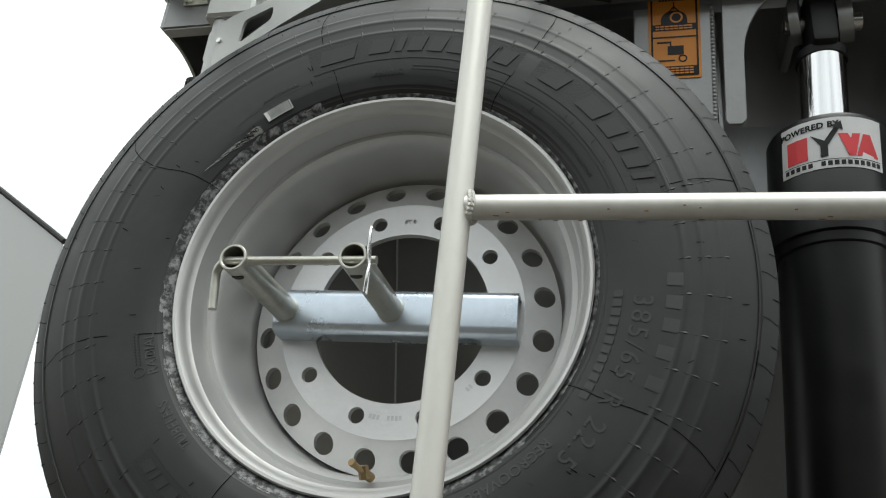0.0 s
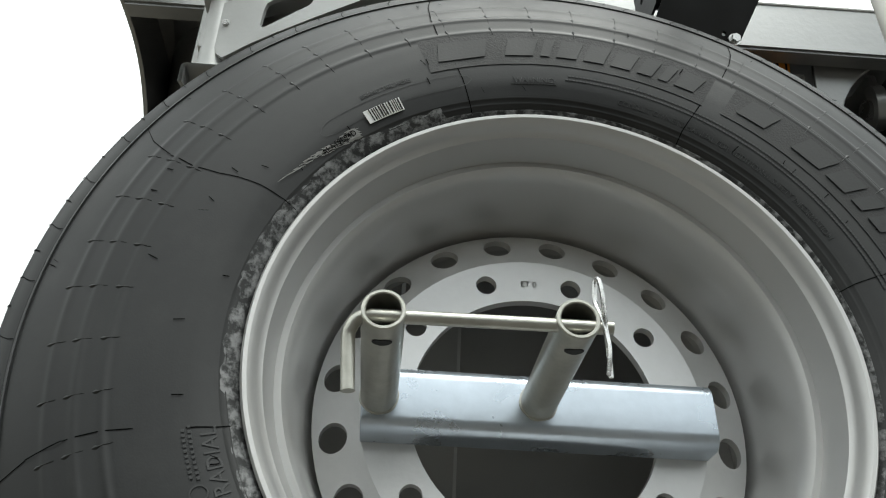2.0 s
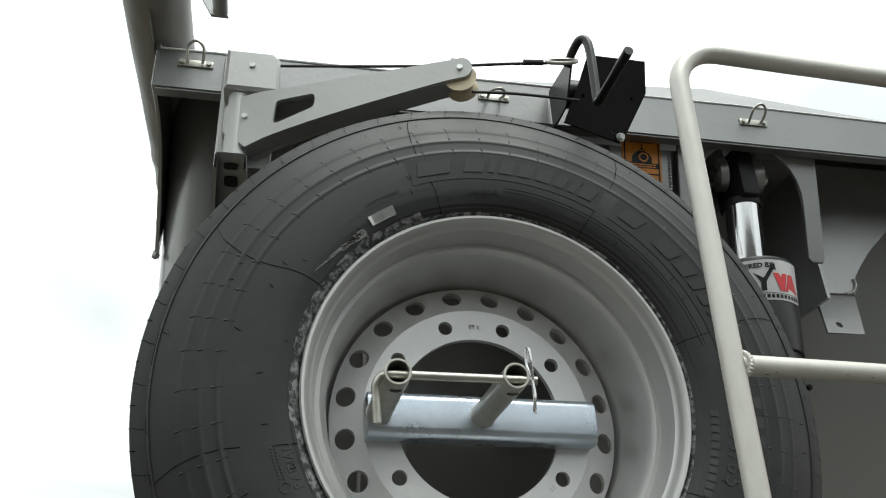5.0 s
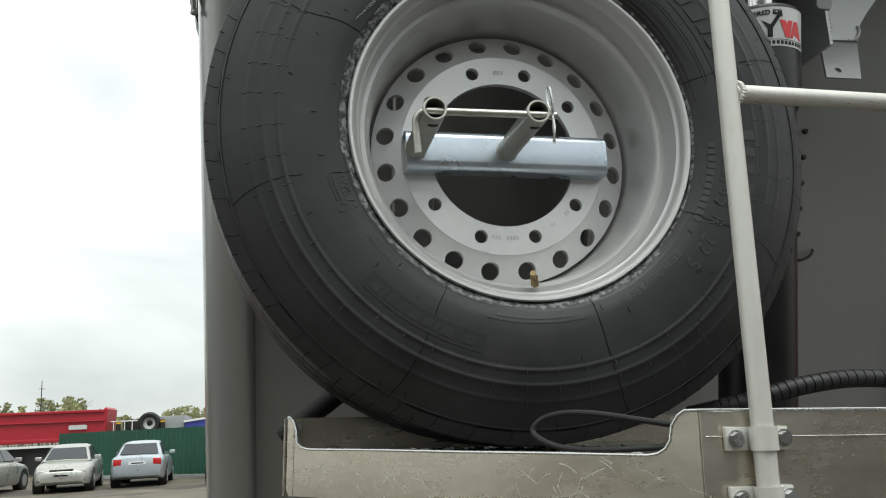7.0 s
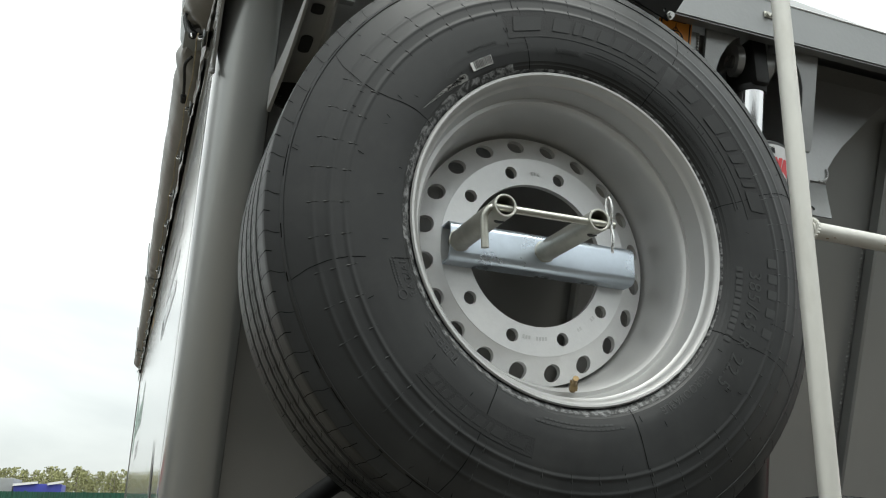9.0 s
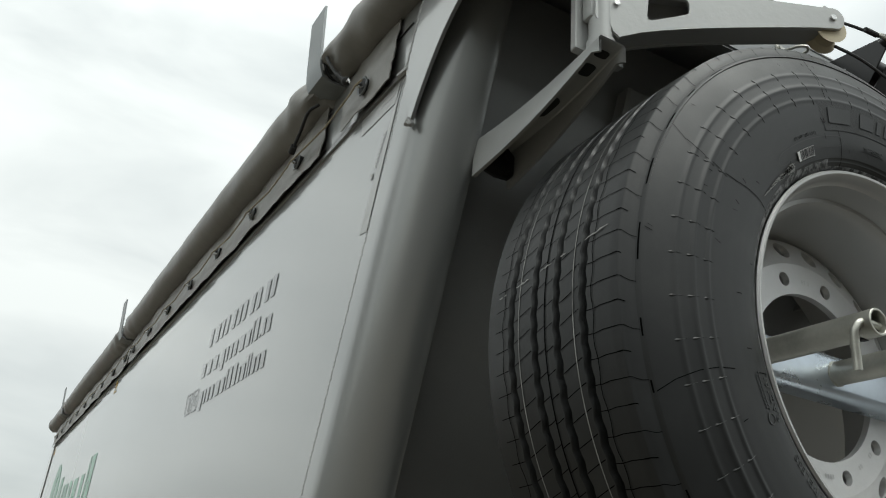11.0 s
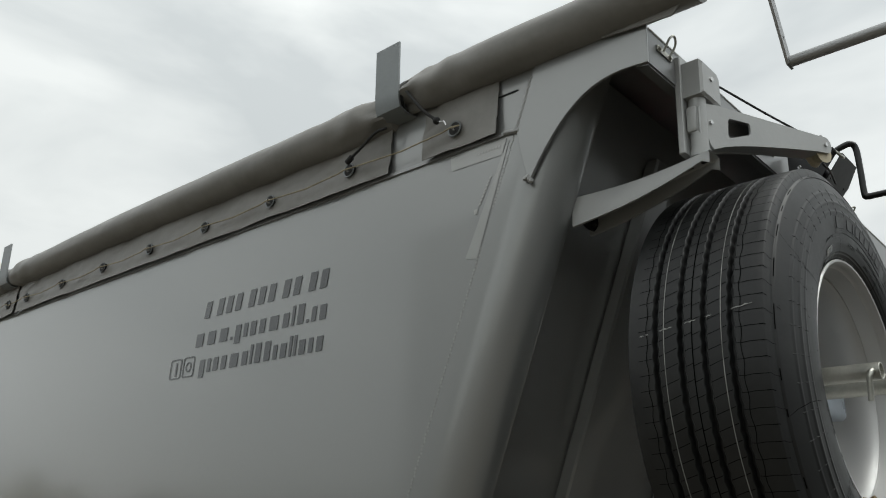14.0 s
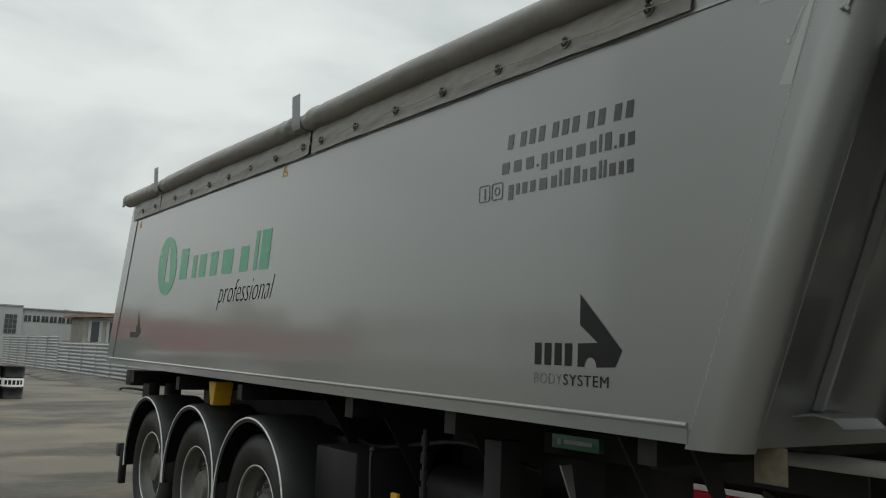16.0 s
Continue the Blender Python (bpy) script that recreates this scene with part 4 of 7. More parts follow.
prof += [ring_at(0.4955, 0.0020), ring_at(0.4975, 0.0018), ring_at(0.4984, 0.0002), ring_at(0.500, -0.0012), ring_at(0.505, -0.0004), ring_at(0.512), ring_at(0.520), ring_at(0.528), (0.5325, -0.1322), (0.5335, -0.1308)]
prof += [(0.5345, -0.115)]
for g in (TC - 0.0835, TC - 0.0258, TC + 0.0258, TC + 0.0835):
    prof += [(0.5355, g - 0.0080), (0.5342, g - 0.0068), (0.519, g - 0.0046), (0.519, g + 0.0046), (0.5342, g + 0.0068), (0.5355, g + 0.0080)]
prof += [(0.5345, TC + 0.133), (0.5335, TC + 0.1488), (0.524, TC + 0.155), (0.5075, TC + 0.163), (0.48, TC + 0.175), (0.44, TC + 0.188), (0.40, TC + 0.189), (0.34, 0.176), (0.30, 0.163), (0.288, 0.10)]
bm = bmesh.new()
n = 416
rings = []
for i in range(n):
    a = 2 * math.pi * i / n
    ring_v = []
    for r, d in prof:
        zig = 0.0017 * (0, 1, 0, -1)[i % 4] if (r > 0.515 and abs(d - TC) < 0.100) else 0.0
        ring_v.append(bm.verts.new((WC[0] + r * math.cos(a), WC[1] + d + zig, WC[2] + r * math.sin(a))))
    rings.append(ring_v)
for i in range(n):
    p, q = rings[i], rings[(i + 1) % n]
    for j in range(len(prof) - 1):
        bm.faces.new((p[j], p[j + 1], q[j + 1], q[j]))
tyre = part("tyre", bm, M_RUBBER, wheel)

# sipes across the ribs, fine lines round them, cuts over the shoulder edge
bm = bmesh.new()
random.seed(3)
def cut(pts, wd):
    """A thin dark cut through points of (radius, offset, degrees)."""
    prev = None
    for r, d, a in pts:
        a, da = radians(a), wd / r / 2
        cur = [bm.verts.new((r * math.cos(a + s), WC[1] + d, WC[2] + r * math.sin(a + s))) for s in (-da, da)]
        if prev:
            bm.faces.new((prev[0], prev[1], cur[1], cur[0]))
        prev = cur
for i in range(104):
    a0 = 360 * i / 104
    for y0, y1, sl in ((-0.0755, -0.0338, 0.72), (-0.0178, -0.001, 0.30), (0.001, 0.0178, 0.30), (0.0338, 0.0755, 0.72)):
        cut([(0.5362, TC + y0, a0 - sl), (0.5363, TC + (y0 + y1) / 2, a0 + random.uniform(-0.06, 0.06)), (0.5362, TC + y1, a0 + sl)], 0.0013)
    far = a0 + 1.1
    cut([(0.5362, TC + 0.0915, far), (0.5356, TC + 0.125, far + 0.2)], 0.0011)
    cut([(0.5362, TC - 0.0915, a0), (0.5360, TC - 0.105, a0 + 0.10), (0.5357, TC - 0.120, a0 - 0.06), (0.5352, -0.1150, a0), (0.5343, -0.1310, a0 + 0.06)], 0.0011)
    if i % 2 == 0:                                    # long cuts run on over the shoulder
        cut([(0.5352, -0.116, a0), (0.5343, -0.1312, a0 + 0.05)] + [(*ring_at(r, 0.0007), a0 + da) for r, da in ((0.5310, 0.05), (0.526, 0.1), (0.518, 0.4), (0.510, 0.7), (0.5005, 0.8))], 0.0009)
    else:
        cut([(0.5350, -0.123, a0), (0.5343, -0.1312, a0)] + [(*ring_at(r, 0.0007), a0 + da) for r, da in ((0.5310, 0.05), (0.526, 0.15), (0.519, 0.3))[:3 if i % 3 else 2]], 0.0014)
for yl, wl2, amp in ((TC, 0.0012, 0.0), (TC - 0.1035, 0.0007, 0.0016), (TC + 0.1035, 0.0007, 0.0016)):
    ln = []
    for i in range(208):
        a = 2 * math.pi * i / 208
        yw = yl + amp * (1 if i % 4 < 2 else -1)
        ln.append([bm.verts.new((0.5363 * math.cos(a), WC[1] + yw + d, WC[2] + 0.5363 * math.sin(a))) for d in (-wl2, wl2)])
    for i in range(208):
        bm.faces.new((ln[i][0], ln[i][1], ln[(i + 1) % 208][1], ln[(i + 1) % 208][0]))
tagged(part("sipe_pattern", bm, M_CUT, tyre, "fine dark cuts in the tread", smooth=False), kind="stuff")

# broken dark flash line round the shoulder step
bm = bmesh.new()
for i in range(416):
    a0, a1 = 360 * i / 416, 360 * (i + 1) / 416
    if noise.noise(Vector((math.cos(radians(a0)) * 9, math.sin(radians(a0)) * 9, 2))) < 0.16 + 0.2 * math.sin(i * 0.37):
        continue
    q = []
    for a in (a0, a1):
        j = 0.0004 * noise.noise(Vector((math.cos(radians(a)) * 30, math.sin(radians(a)) * 30, 7)))
        for r, d in (ring_at(0.4979, 0.0016), ring_at(0.4984 + j, 0.0010), ring_at(0.4989 + j, 0.0000)):
            q.append(bm.verts.new((r * math.cos(radians(a)), WC[1] + d, WC[2] + r * math.sin(radians(a)))))
    bm.faces.new((q[0], q[1], q[4], q[3]))
    bm.faces.new((q[1], q[2], q[5], q[4]))
tagged(part("flash_line_pattern", bm, M_CUT, tyre, "broken dark line round the shoulder", smooth=False), kind="stuff")

def strip(bm, r0, r1, a0, a1, wd, h):
    k = max(2, int(abs(r1 - r0) / 0.012) + int(abs(a1 - a0) / 2) + 1)
    prev = None
    for i in range(k + 1):
        t = i / k
        r, a = r0 + (r1 - r0) * t, a0 + (a1 - a0) * t
        tang = math.degrees(wd / r) / 2 if abs(r1 - r0) * 60 > abs(a1 - a0) else 0.0
        dr = 0.0 if tang else wd / 2
        cur = [bm.verts.new(on_tyre(r - dr, a - tang, h)), bm.verts.new(on_tyre(r + dr, a + tang, h))]
        if prev:
            bm.faces.new((prev[0], prev[1], cur[1], cur[0]))
        prev = cur

# raised drop-shaped ticks across the three rings
bm = bmesh.new()
random.seed(4)
for i in range(52):
    a = 360 * i / 52 + 2.0 + random.uniform(-0.3, 0.3)
    for k, c in enumerate(RIBS):
        a1 = a + 0.16 * k
        ridge_t = [on_tyre(c - 0.0085, a1 - 0.1, 0.0003), on_tyre(c + 0.0002, a1, 0.0017), on_tyre(c + 0.0060, a1 + 0.08, 0.0010), on_tyre(c + 0.0085, a1 + 0.1, 0.0002)]
        rows_t = []
        for (r, s), top_p in zip(((c - 0.0085, 0.0003), (c + 0.0002, 0.0019), (c + 0.0060, 0.0030), (c + 0.0085, 0.0014)), ridge_t):
            da = math.degrees(s / r)
            aa = a1 + (r - c) * 12
            rows_t.append([bm.verts.new(on_tyre(r, aa - da, -0.0004)), bm.verts.new(top_p), bm.verts.new(on_tyre(r, aa + da, -0.0004))])
        for p, q in zip(rows_t, rows_t[1:]):
            for j in range(2):
                bm.faces.new((p[j], p[j + 1], q[j + 1], q[j]))
tagged(part("sidewall_tick_pattern", bm, M_RUBBER, tyre), kind="stuff")

# dark joint lines of the mould's eight sectors, and vent spews
bm = bmesh.new()
for k in range(8):
    a = 16 + 45 * k
    bow = (0.8, -1.2, 1.5, 2.6, -1.6, 0.9, -0.7, 1.4)[k]
    pts = [(0.3065, a), (0.320, a + 0.2), (0.345, a + bow * 0.2), (0.366, a + bow * 0.5), (0.385, a + bow * 0.9), (0.41, a + bow * 1.2), (0.44, a + bow * 1.1), (0.47, a + bow * 0.6), (0.4955, a - bow * 0.2)]
    for (r0, a0), (r1, a1) in zip(pts, pts[1:]):
        if (k == 4 and 0.34 < r0 < 0.37) or (k in (1, 2) and 0.345 < r0 < 0.41):
            continue
        strip(bm, r0, r1, a0, a1, 0.0011, 0.0006 + relief((r0 + r1) / 2))
for k in range(74):
    a, r = random.uniform(0, 360), random.choice((0.475, 0.484, 0.425, 0.37, 0.35, 0.325, 0.39, 0.345))
    strip(bm, r, r + random.uniform(0.005, 0.010), a, a + random.uniform(-0.7, 0.7), 0.0011, 0.0012)
tagged(part("mould_line_pattern", bm, M_CUT, tyre, "thin dark mould lines and vent spews", smooth=False), kind="stuff")

# pale mould lines round two ribs and short scuffs across the tread
for yl in (TC - 0.0635, TC + 0.0635):
    bm = bmesh.new()
    ln = [[bm.verts.new((0.5364 * math.cos(2 * math.pi * i / 200), WC[1] + yl + d, WC[2] + 0.5364 * math.sin(2 * math.pi * i / 200))) for d in (-0.0009, 0.0009)] for i in range(200)]
    for i in range(200):
        bm.faces.new((ln[i][0], ln[i][1], ln[(i + 1) % 200][1], ln[(i + 1) % 200][0]))
    part("mould_line", bm, M_CHALK, tyre, "thin pale line round the tread", smooth=False)
for y0, y1 in ((-0.112, -0.066), (-0.026, -0.012), (0.008, 0.034), (0.062, 0.094), (0.118, 0.124), (0.128, 0.138)):
    bm = bmesh.new()
    q = []
    for k in range(7):
        t = k / 6
        y = y0 + (y1 - y0) * t
        a = radians(171.2 + 15.8 * (y + 0.134) + 0.12 * math.sin(k * 2.3 + y0 * 50))
        wv = 0.0007 + 0.0030 * math.sin(math.pi * t) * (0.55 + 0.45 * math.sin(k * 2.7 + y0 * 90))
        for s in (-1, 1):
            q.append(bm.verts.new((0.5368 * math.cos(a + s * wv), WC[1] + y, WC[2] + 0.5368 * math.sin(a + s * wv))))
    for k in range(6):
        bm.faces.new((q[2 * k], q[2 * k + 1], q[2 * k + 3], q[2 * k + 2]))
    part("scuff_mark", bm, M_CHALK, tyre, "pale scuff across the tread", smooth=False)

# dusty ring of lubricant at the bead
bm = bmesh.new()
bn = 480
v1 = []
random.seed(12)
for i in range(bn):
    a = 360 * i / bn
    c2 = Vector((math.cos(radians(a)), math.sin(radians(a)), 0))
    wide = 0.0035 + 0.0030 * (0.5 + noise.noise(c2 * 5)) + 0.0016 * noise.noise(c2 * 22) + random.uniform(-0.0004, 0.0006) 
    wide = max(0.0008, wide * (1.8 if 112 < a < 190 else 1.35 if 190 <= a < 315 else 0.2))
    v1.append([bm.verts.new(on_tyre(0.3000, a, 0.0006)), bm.verts.new(on_tyre(0.3045, a, 0.0009)), bm.verts.new(on_tyre(0.3065 + wide * 0.5, a, 0.0008)), bm.verts.new(on_tyre(0.3065 + wide, a, 0.0003))])
for i in range(bn):
    p, q = v1[i], v1[(i + 1) % bn]
    for j in range(3):
        bm.faces.new((p[j], p[j + 1], q[j + 1], q[j]))
part("bead_dust", bm, M_BEAD, tyre, "dusty grey smear round the bead")

# raised lettering on the sidewall
def round_text(text, size, r, a_mid, inward=False, h=0.0011, spacing=1.0):
    def bend(u, v, w):
        rr = r + (v if not inward else -v)
        ang = a_mid - math.degrees(u / r) if not inward else a_mid + math.degrees(u / r)
        return on_tyre(rr, ang, h + max(0.0, w))
    return lettering(text, size, bend, 0.0005, 0.0, spacing)

def round_bars(rows, r, a_mid, inward=False, h=0.0011):
    s = -1 if inward else 1
    return bars([(a, b, c, d) for a, b, c, d in rows], lambda u, v, w: on_tyre(r + s * v, a_mid - s * math.degrees(u / r), h + w), 0.0006)

def badge(r, a_mid, width, height, cells):
    """A textured name panel on the tyre, its name as plain bars."""
    p = part("name_panel", round_bars([(-width / 2, width / 2, 0, height)], r, a_mid, False, 0.0003), M_PANEL, tyre)
    n_c = sum(abs(c) for c in cells)
    u, step = -width / 2 + 0.01, (width - 0.02) / n_c
    for c in cells:
        if c > 0:
            u0, u1 = u + step * 0.10, u + step * (c - 0.16)
            bm = bmesh.new()
            prism(bm, [(u0, height * 0.24), (u1, height * 0.24), (u1 + height * 0.14, height * 0.76), (u0 + height * 0.14, height * 0.76)],
                  lambda a, b, w: on_tyre(r + b, a_mid - math.degrees(a / r), 0.0009 + w), 0.0006)
            part("name_bar", bm, M_NAME, p, smooth=False)
        u += step * abs(c)

badge(0.359, 86, 0.322, 0.050, (2.0, -0.5, 1.3, 0.6, 1, 1, 1, 0.8, 0.6, 1))
badge(0.360, 33.5, 0.290, 0.052, (1.2, -0.7, 1.3, 1, 0.7, 0.8, 0.5, 1.3))
badge(0.364, -121, 0.205, 0.029, (1.3, -0.3, 1.2, 0.5, 1, 1, 1, 0.8, 0.5, 1))
part("size_text", round_text("385/65 R 22.5", 0.034, 0.350, -24.5, False, 0.0004, 1.2), M_MARK, tyre)
part("regroovable_text", round_text("REGROOVABLE", 0.0185, 0.325, -53, False, 0.0004), M_MARK, tyre)
part("radial_text", round_text("RADIAL", 0.018, 0.3225, -158.6, False, 0.0004), M_MARK, tyre)
part("tubeless_text", round_text("TUBELESS", 0.0185, 0.3235, -138.6, False, 0.0004), M_MARK, tyre)
part("warning_text", round_text("WARNING:", 0.0095, 0.335, 92.3, False, 0.0004), M_MARK, tyre)
def print_line(r, a_mid, u0, u1, step, wd, ht):
    tagged(part("small_print", round_bars([(u, u + wd, 0, ht) for u in np.arange(u0, u1, step)], r, a_mid, False, 0.0006), M_MARK, tyre, smooth=False), kind="stuff")
part("manual_text", round_text("CONSULT OWNER'S MANUAL FOR ADDITIONAL SAFETY INFORMATION", 0.0084, 0.3235, 50.5, False, 0.0004, 1.02), M_MARK, tyre)
part("brand_here_text", round_text("BRAND TIRE HERE", 0.0076, 0.3545, 121, False, 0.0004), M_MARK, tyre)
print_line(0.3455, 50, -0.215, 0.215, 0.0042, 0.0030, 0.0022)
print_line(0.3405, 50, -0.215, 0.215, 0.0040, 0.0028, 0.0022)
print_line(0.3325, 92.5, -0.026, 0.026, 0.0038, 0.0028, 0.0016)
print_line(0.326, -17, -0.07, 0.07, 0.0125, 0.009, 0.011)
print_line(0.3465, -160.5, -0.022, 0.022, 0.0046, 0.0026, 0.0024)
print_line(0.3415, -160.5, -0.024, 0.024, 0.0046, 0.0026, 0.0024)
bm = bmesh.new()
holed(bm, [circle(0.0075, 24), circle(0.0062, 24)], lambda u, v, w: on_tyre(0.3455 + v, -154.6 - math.degrees(u / 0.345), 0.0005 + w), 0.0005)
part("approval_mark", bm, M_MARK, tyre, smooth=False)
print_line(0.334, -92, -0.08, 0.08, 0.009, 0.0065, 0.003)
print_line(0.327, -92, -0.06, 0.06, 0.009, 0.0065, 0.003)
for u in (-0.075, -0.045, -0.015, 0.02, 0.06):
    part("pattern_bar", round_bars([(u, u + 0.017, 0, 0.019)], 0.388, -12, False, 0.0004), M_MARK, tyre)
bm = bmesh.new()
box_a = [(0.3345, 108 + 26.0 * k / 10) for k in range(11)] + [(0.3375, 136), (0.3425, 136.6), (0.3475, 135.6)] + [(0.3505, 134 - 26.5 * k / 10) for k in range(11)] + [(0.3475, 105.4), (0.3425, 104.6), (0.3375, 105.6)]
for (r0, a0), (r1, a1) in zip(box_a, box_a[1:] + box_a[:1]):
    strip(bm, r0, r1, a0, a1, 0.0010, 0.0008)
part("serial_outline", bm, M_MARK, tyre, smooth=False)
# barcode sticker and chalked serial
st = part("barcode_sticker", round_bars([(-0.022, 0.022, 0, 0.0145)], 0.325, 123.6, False, 0.0022), M_WHITE, tyre, "white barcode sticker")
rows, u = [], -0.016
random.seed(9)
while u < 0.020:
    wd = random.choice((0.0009, 0.0012, 0.0018))
    rows.append((u, u + wd, 0.0006, 0.0139))
    u += wd + random.choice((0.0014, 0.0020))
part("barcode_lines", round_bars(rows, 0.325, 123.6, False, 0.0030), M_INK, st, smooth=False)
bm = bmesh.new()
random.seed(21)
for k in range(120):                                   # many short rubbed strokes, thinning out to a point
    t = random.random() ** 1.9
    a = 130.9 + 17.6 * t
    half = 0.0060 * (1 - t ** 0.9) + 0.0003
    r = 0.3245 + 0.0085 * t ** 2 + random.uniform(-half, half)
    ln, wd = random.uniform(0.8, 2.3), random.uniform(0.0008, 0.0024) * (1.05 - 0.8 * t)
    edge_s = [(a - ln * 0.5, 0.0), (a - ln * 0.2, wd * random.uniform(0.5, 1)), (a + ln * 0.15, wd * random.uniform(0.4, 1)), (a + ln * 0.5, 0.0)]
    lo = [bm.verts.new(on_tyre(r - w / 2 + 0.0012 * (q - a), q, 0.0010 + 0.00001 * k)) for q, w in edge_s[1:3]]
    hi = [bm.verts.new(on_tyre(r + w / 2 + 0.0012 * (q - a), q, 0.0010 + 0.00001 * k)) for q, w in edge_s[1:3]]
    e0, e1 = (bm.verts.new(on_tyre(r + 0.0012 * (q - a), q, 0.0010 + 0.00001 * k)) for q in (edge_s[0][0], edge_s[3][0]))
    bm.faces.new((e0, lo[0], lo[1], e1, hi[1], hi[0]))
smear = part("chalked_serial", bm, M_CHALK, tyre, "pale rubbed chalk smear", smooth=False)
part("serial_text", round_text("ALA19L94D", 0.0086, 0.3222, 134.9, False, 0.0018, 1.05), M_CUT, smear, smooth=False)

# rim
prof = [(0.2860, -0.1060), (0.2903, -0.1290), (0.2985, -0.1402), (0.3030, -0.1448), (0.3041, -0.1492), (0.3016, -0.1526), (0.2977, -0.1520), (0.2945, -0.1488), (0.2922, -0.1430), (0.2911, -0.1385), (0.2897, -0.1337), (0.2855, -0.1302),
        (0.2785, -0.0930), (0.2712, -0.0935), (0.2675, -0.0890), (0.2645, -0.0835), (0.2615, -0.0740), (0.2592, -0.0620), (0.2576, -0.0460), (0.2565, -0.02), (0.2551, 0.026), (0.2468, 0.045), (0.2468, 0.055),
        (0.2586, 0.07), (0.2704, 0.085), (0.2823, 0.11), (0.2852, 0.148), (0.2931, 0.166), (0.3005, 0.165), (0.2961, 0.158), (0.2882, 0.146), (0.2843, 0.120)]
bm = bmesh.new()
lathe(bm, prof, WC, 160)
rim = part("rim", bm, M_RIM, wheel)

# disc: flat bolt ring and a dished ring with ventilation holes
OFF = 0.0
def disc_at(u, v, w):
    return (WC[0] + u, WC[1] + w, WC[2] + v)
loops = [circle(0.195, 80), circle(0.1405, 64)]
for k in range(10):
    a = radians(OFF + 36 * k)
    loops.append(circle(0.0125, 20, 0.1675 * math.cos(a), 0.1675 * math.sin(a)))
bm = bmesh.new()
holed(bm, loops, disc_at, 0.012)
disc = part("bolt_ring", bm, M_DISC, rim)
loops = [circle(0.2475, 100), circle(0.195, 80)]
for k in range(20):
    a = radians(9 + OFF + 18 * k)
    loops.append([(0.2245 * math.cos(a) + 0.0172 * (math.cos(b) * math.cos(a) * 0.92 - math.sin(b) * math.sin(a)), 0.2245 * math.sin(a) + 0.0172 * (math.cos(b) * math.sin(a) * 0.92 + math.sin(b) * math.cos(a))) for b in [2 * math.pi * i / 20 for i in range(20)]])
bm = bmesh.new()
def dish(u, v, w):
    r = math.hypot(u, v)
    t = max(0.0, (r - 0.195) / 0.0585)
    return (WC[0] + u, WC[1] + 0.001 + 0.026 * t ** 1.15 + w, WC[2] + v)
holed(bm, loops, dish, 0.012)
part("vent_ring", bm, M_DISC, rim)
part("offset_text", lettering("ET 0", 0.0105, lambda u, v, w: (WC[0] + u, WC[1] - 0.0006 - abs(w), WC[2] + 0.160 + v), 0.0002), M_STAMP, disc)
def stamp_row(a_mid, count, r=0.166, ht=0.007):
    """A row of shallow stamped bars round the bolt ring."""
    def at(u, v, w):
        a = radians(a_mid) + u / r
        return (WC[0] + (r - v) * math.cos(a), WC[1] - 0.0006 - w, WC[2] + (r - v) * math.sin(a))
    part("stamp", bars([((k - count / 2) * 0.0062, (k - count / 2) * 0.0062 + 0.0042, 0, ht) for k in range(count)], at, 0.0002), M_STAMP, disc, smooth=False)
for a_mid, count in ((-44, 2), (-57, 2), (-87, 4), (-98, 3)):
    stamp_row(a_mid, count)
bm = bmesh.new()
rod(bm, (0.013, 1.886, 1.784), (0.007, 1.870, 1.788), 0.0065, 12)
rod(bm, (0.007, 1.870, 1.788), (-0.001, 1.851, 1.794), 0.0040, 12)
rod(bm, (-0.001, 1.851, 1.794), (-0.003, 1.845, 1.796), 0.0050, 12)
rod(bm, (0.008, 1.874, 1.780), (0.006, 1.868, 1.796), 0.0070, 6)
part("valve", bm, M_BRASS, rim, "brass tyre valve")

# ---- wheel clamp: channel beam, two tubes, pin and clip ----
clamp = thing("wheel_clamp", (0.0, 1.95, 2.005), "zinc-plated channel clamp across the wheel disc", "clamp")
tilt_b = -0.018
bm = bmesh.new()
sec = [(1.984, 2.078), (1.958, 2.078)] + [(1.958 - 0.016 * math.sin(radians(a)), 2.062 + 0.016 * math.cos(radians(a))) for a in range(15, 91, 15)]
sec += [(1.942 + 0.016 * (1 - math.cos(radians(a))), 2.020 - 0.016 * math.sin(radians(a))) for a in range(0, 91, 15)] + [(1.984, 2.004), (1.984, 2.009), (1.959, 2.009), (1.9465, 2.021), (1.9465, 2.061), (1.958, 2.073), (1.984, 2.073)]
prism(bm, sec, lambda u, v, w: (-0.192 + w, u, v + tilt_b * (w - 0.19)), 0.381, 0.0006)
part("channel_beam", bm, M_ZINC, clamp)
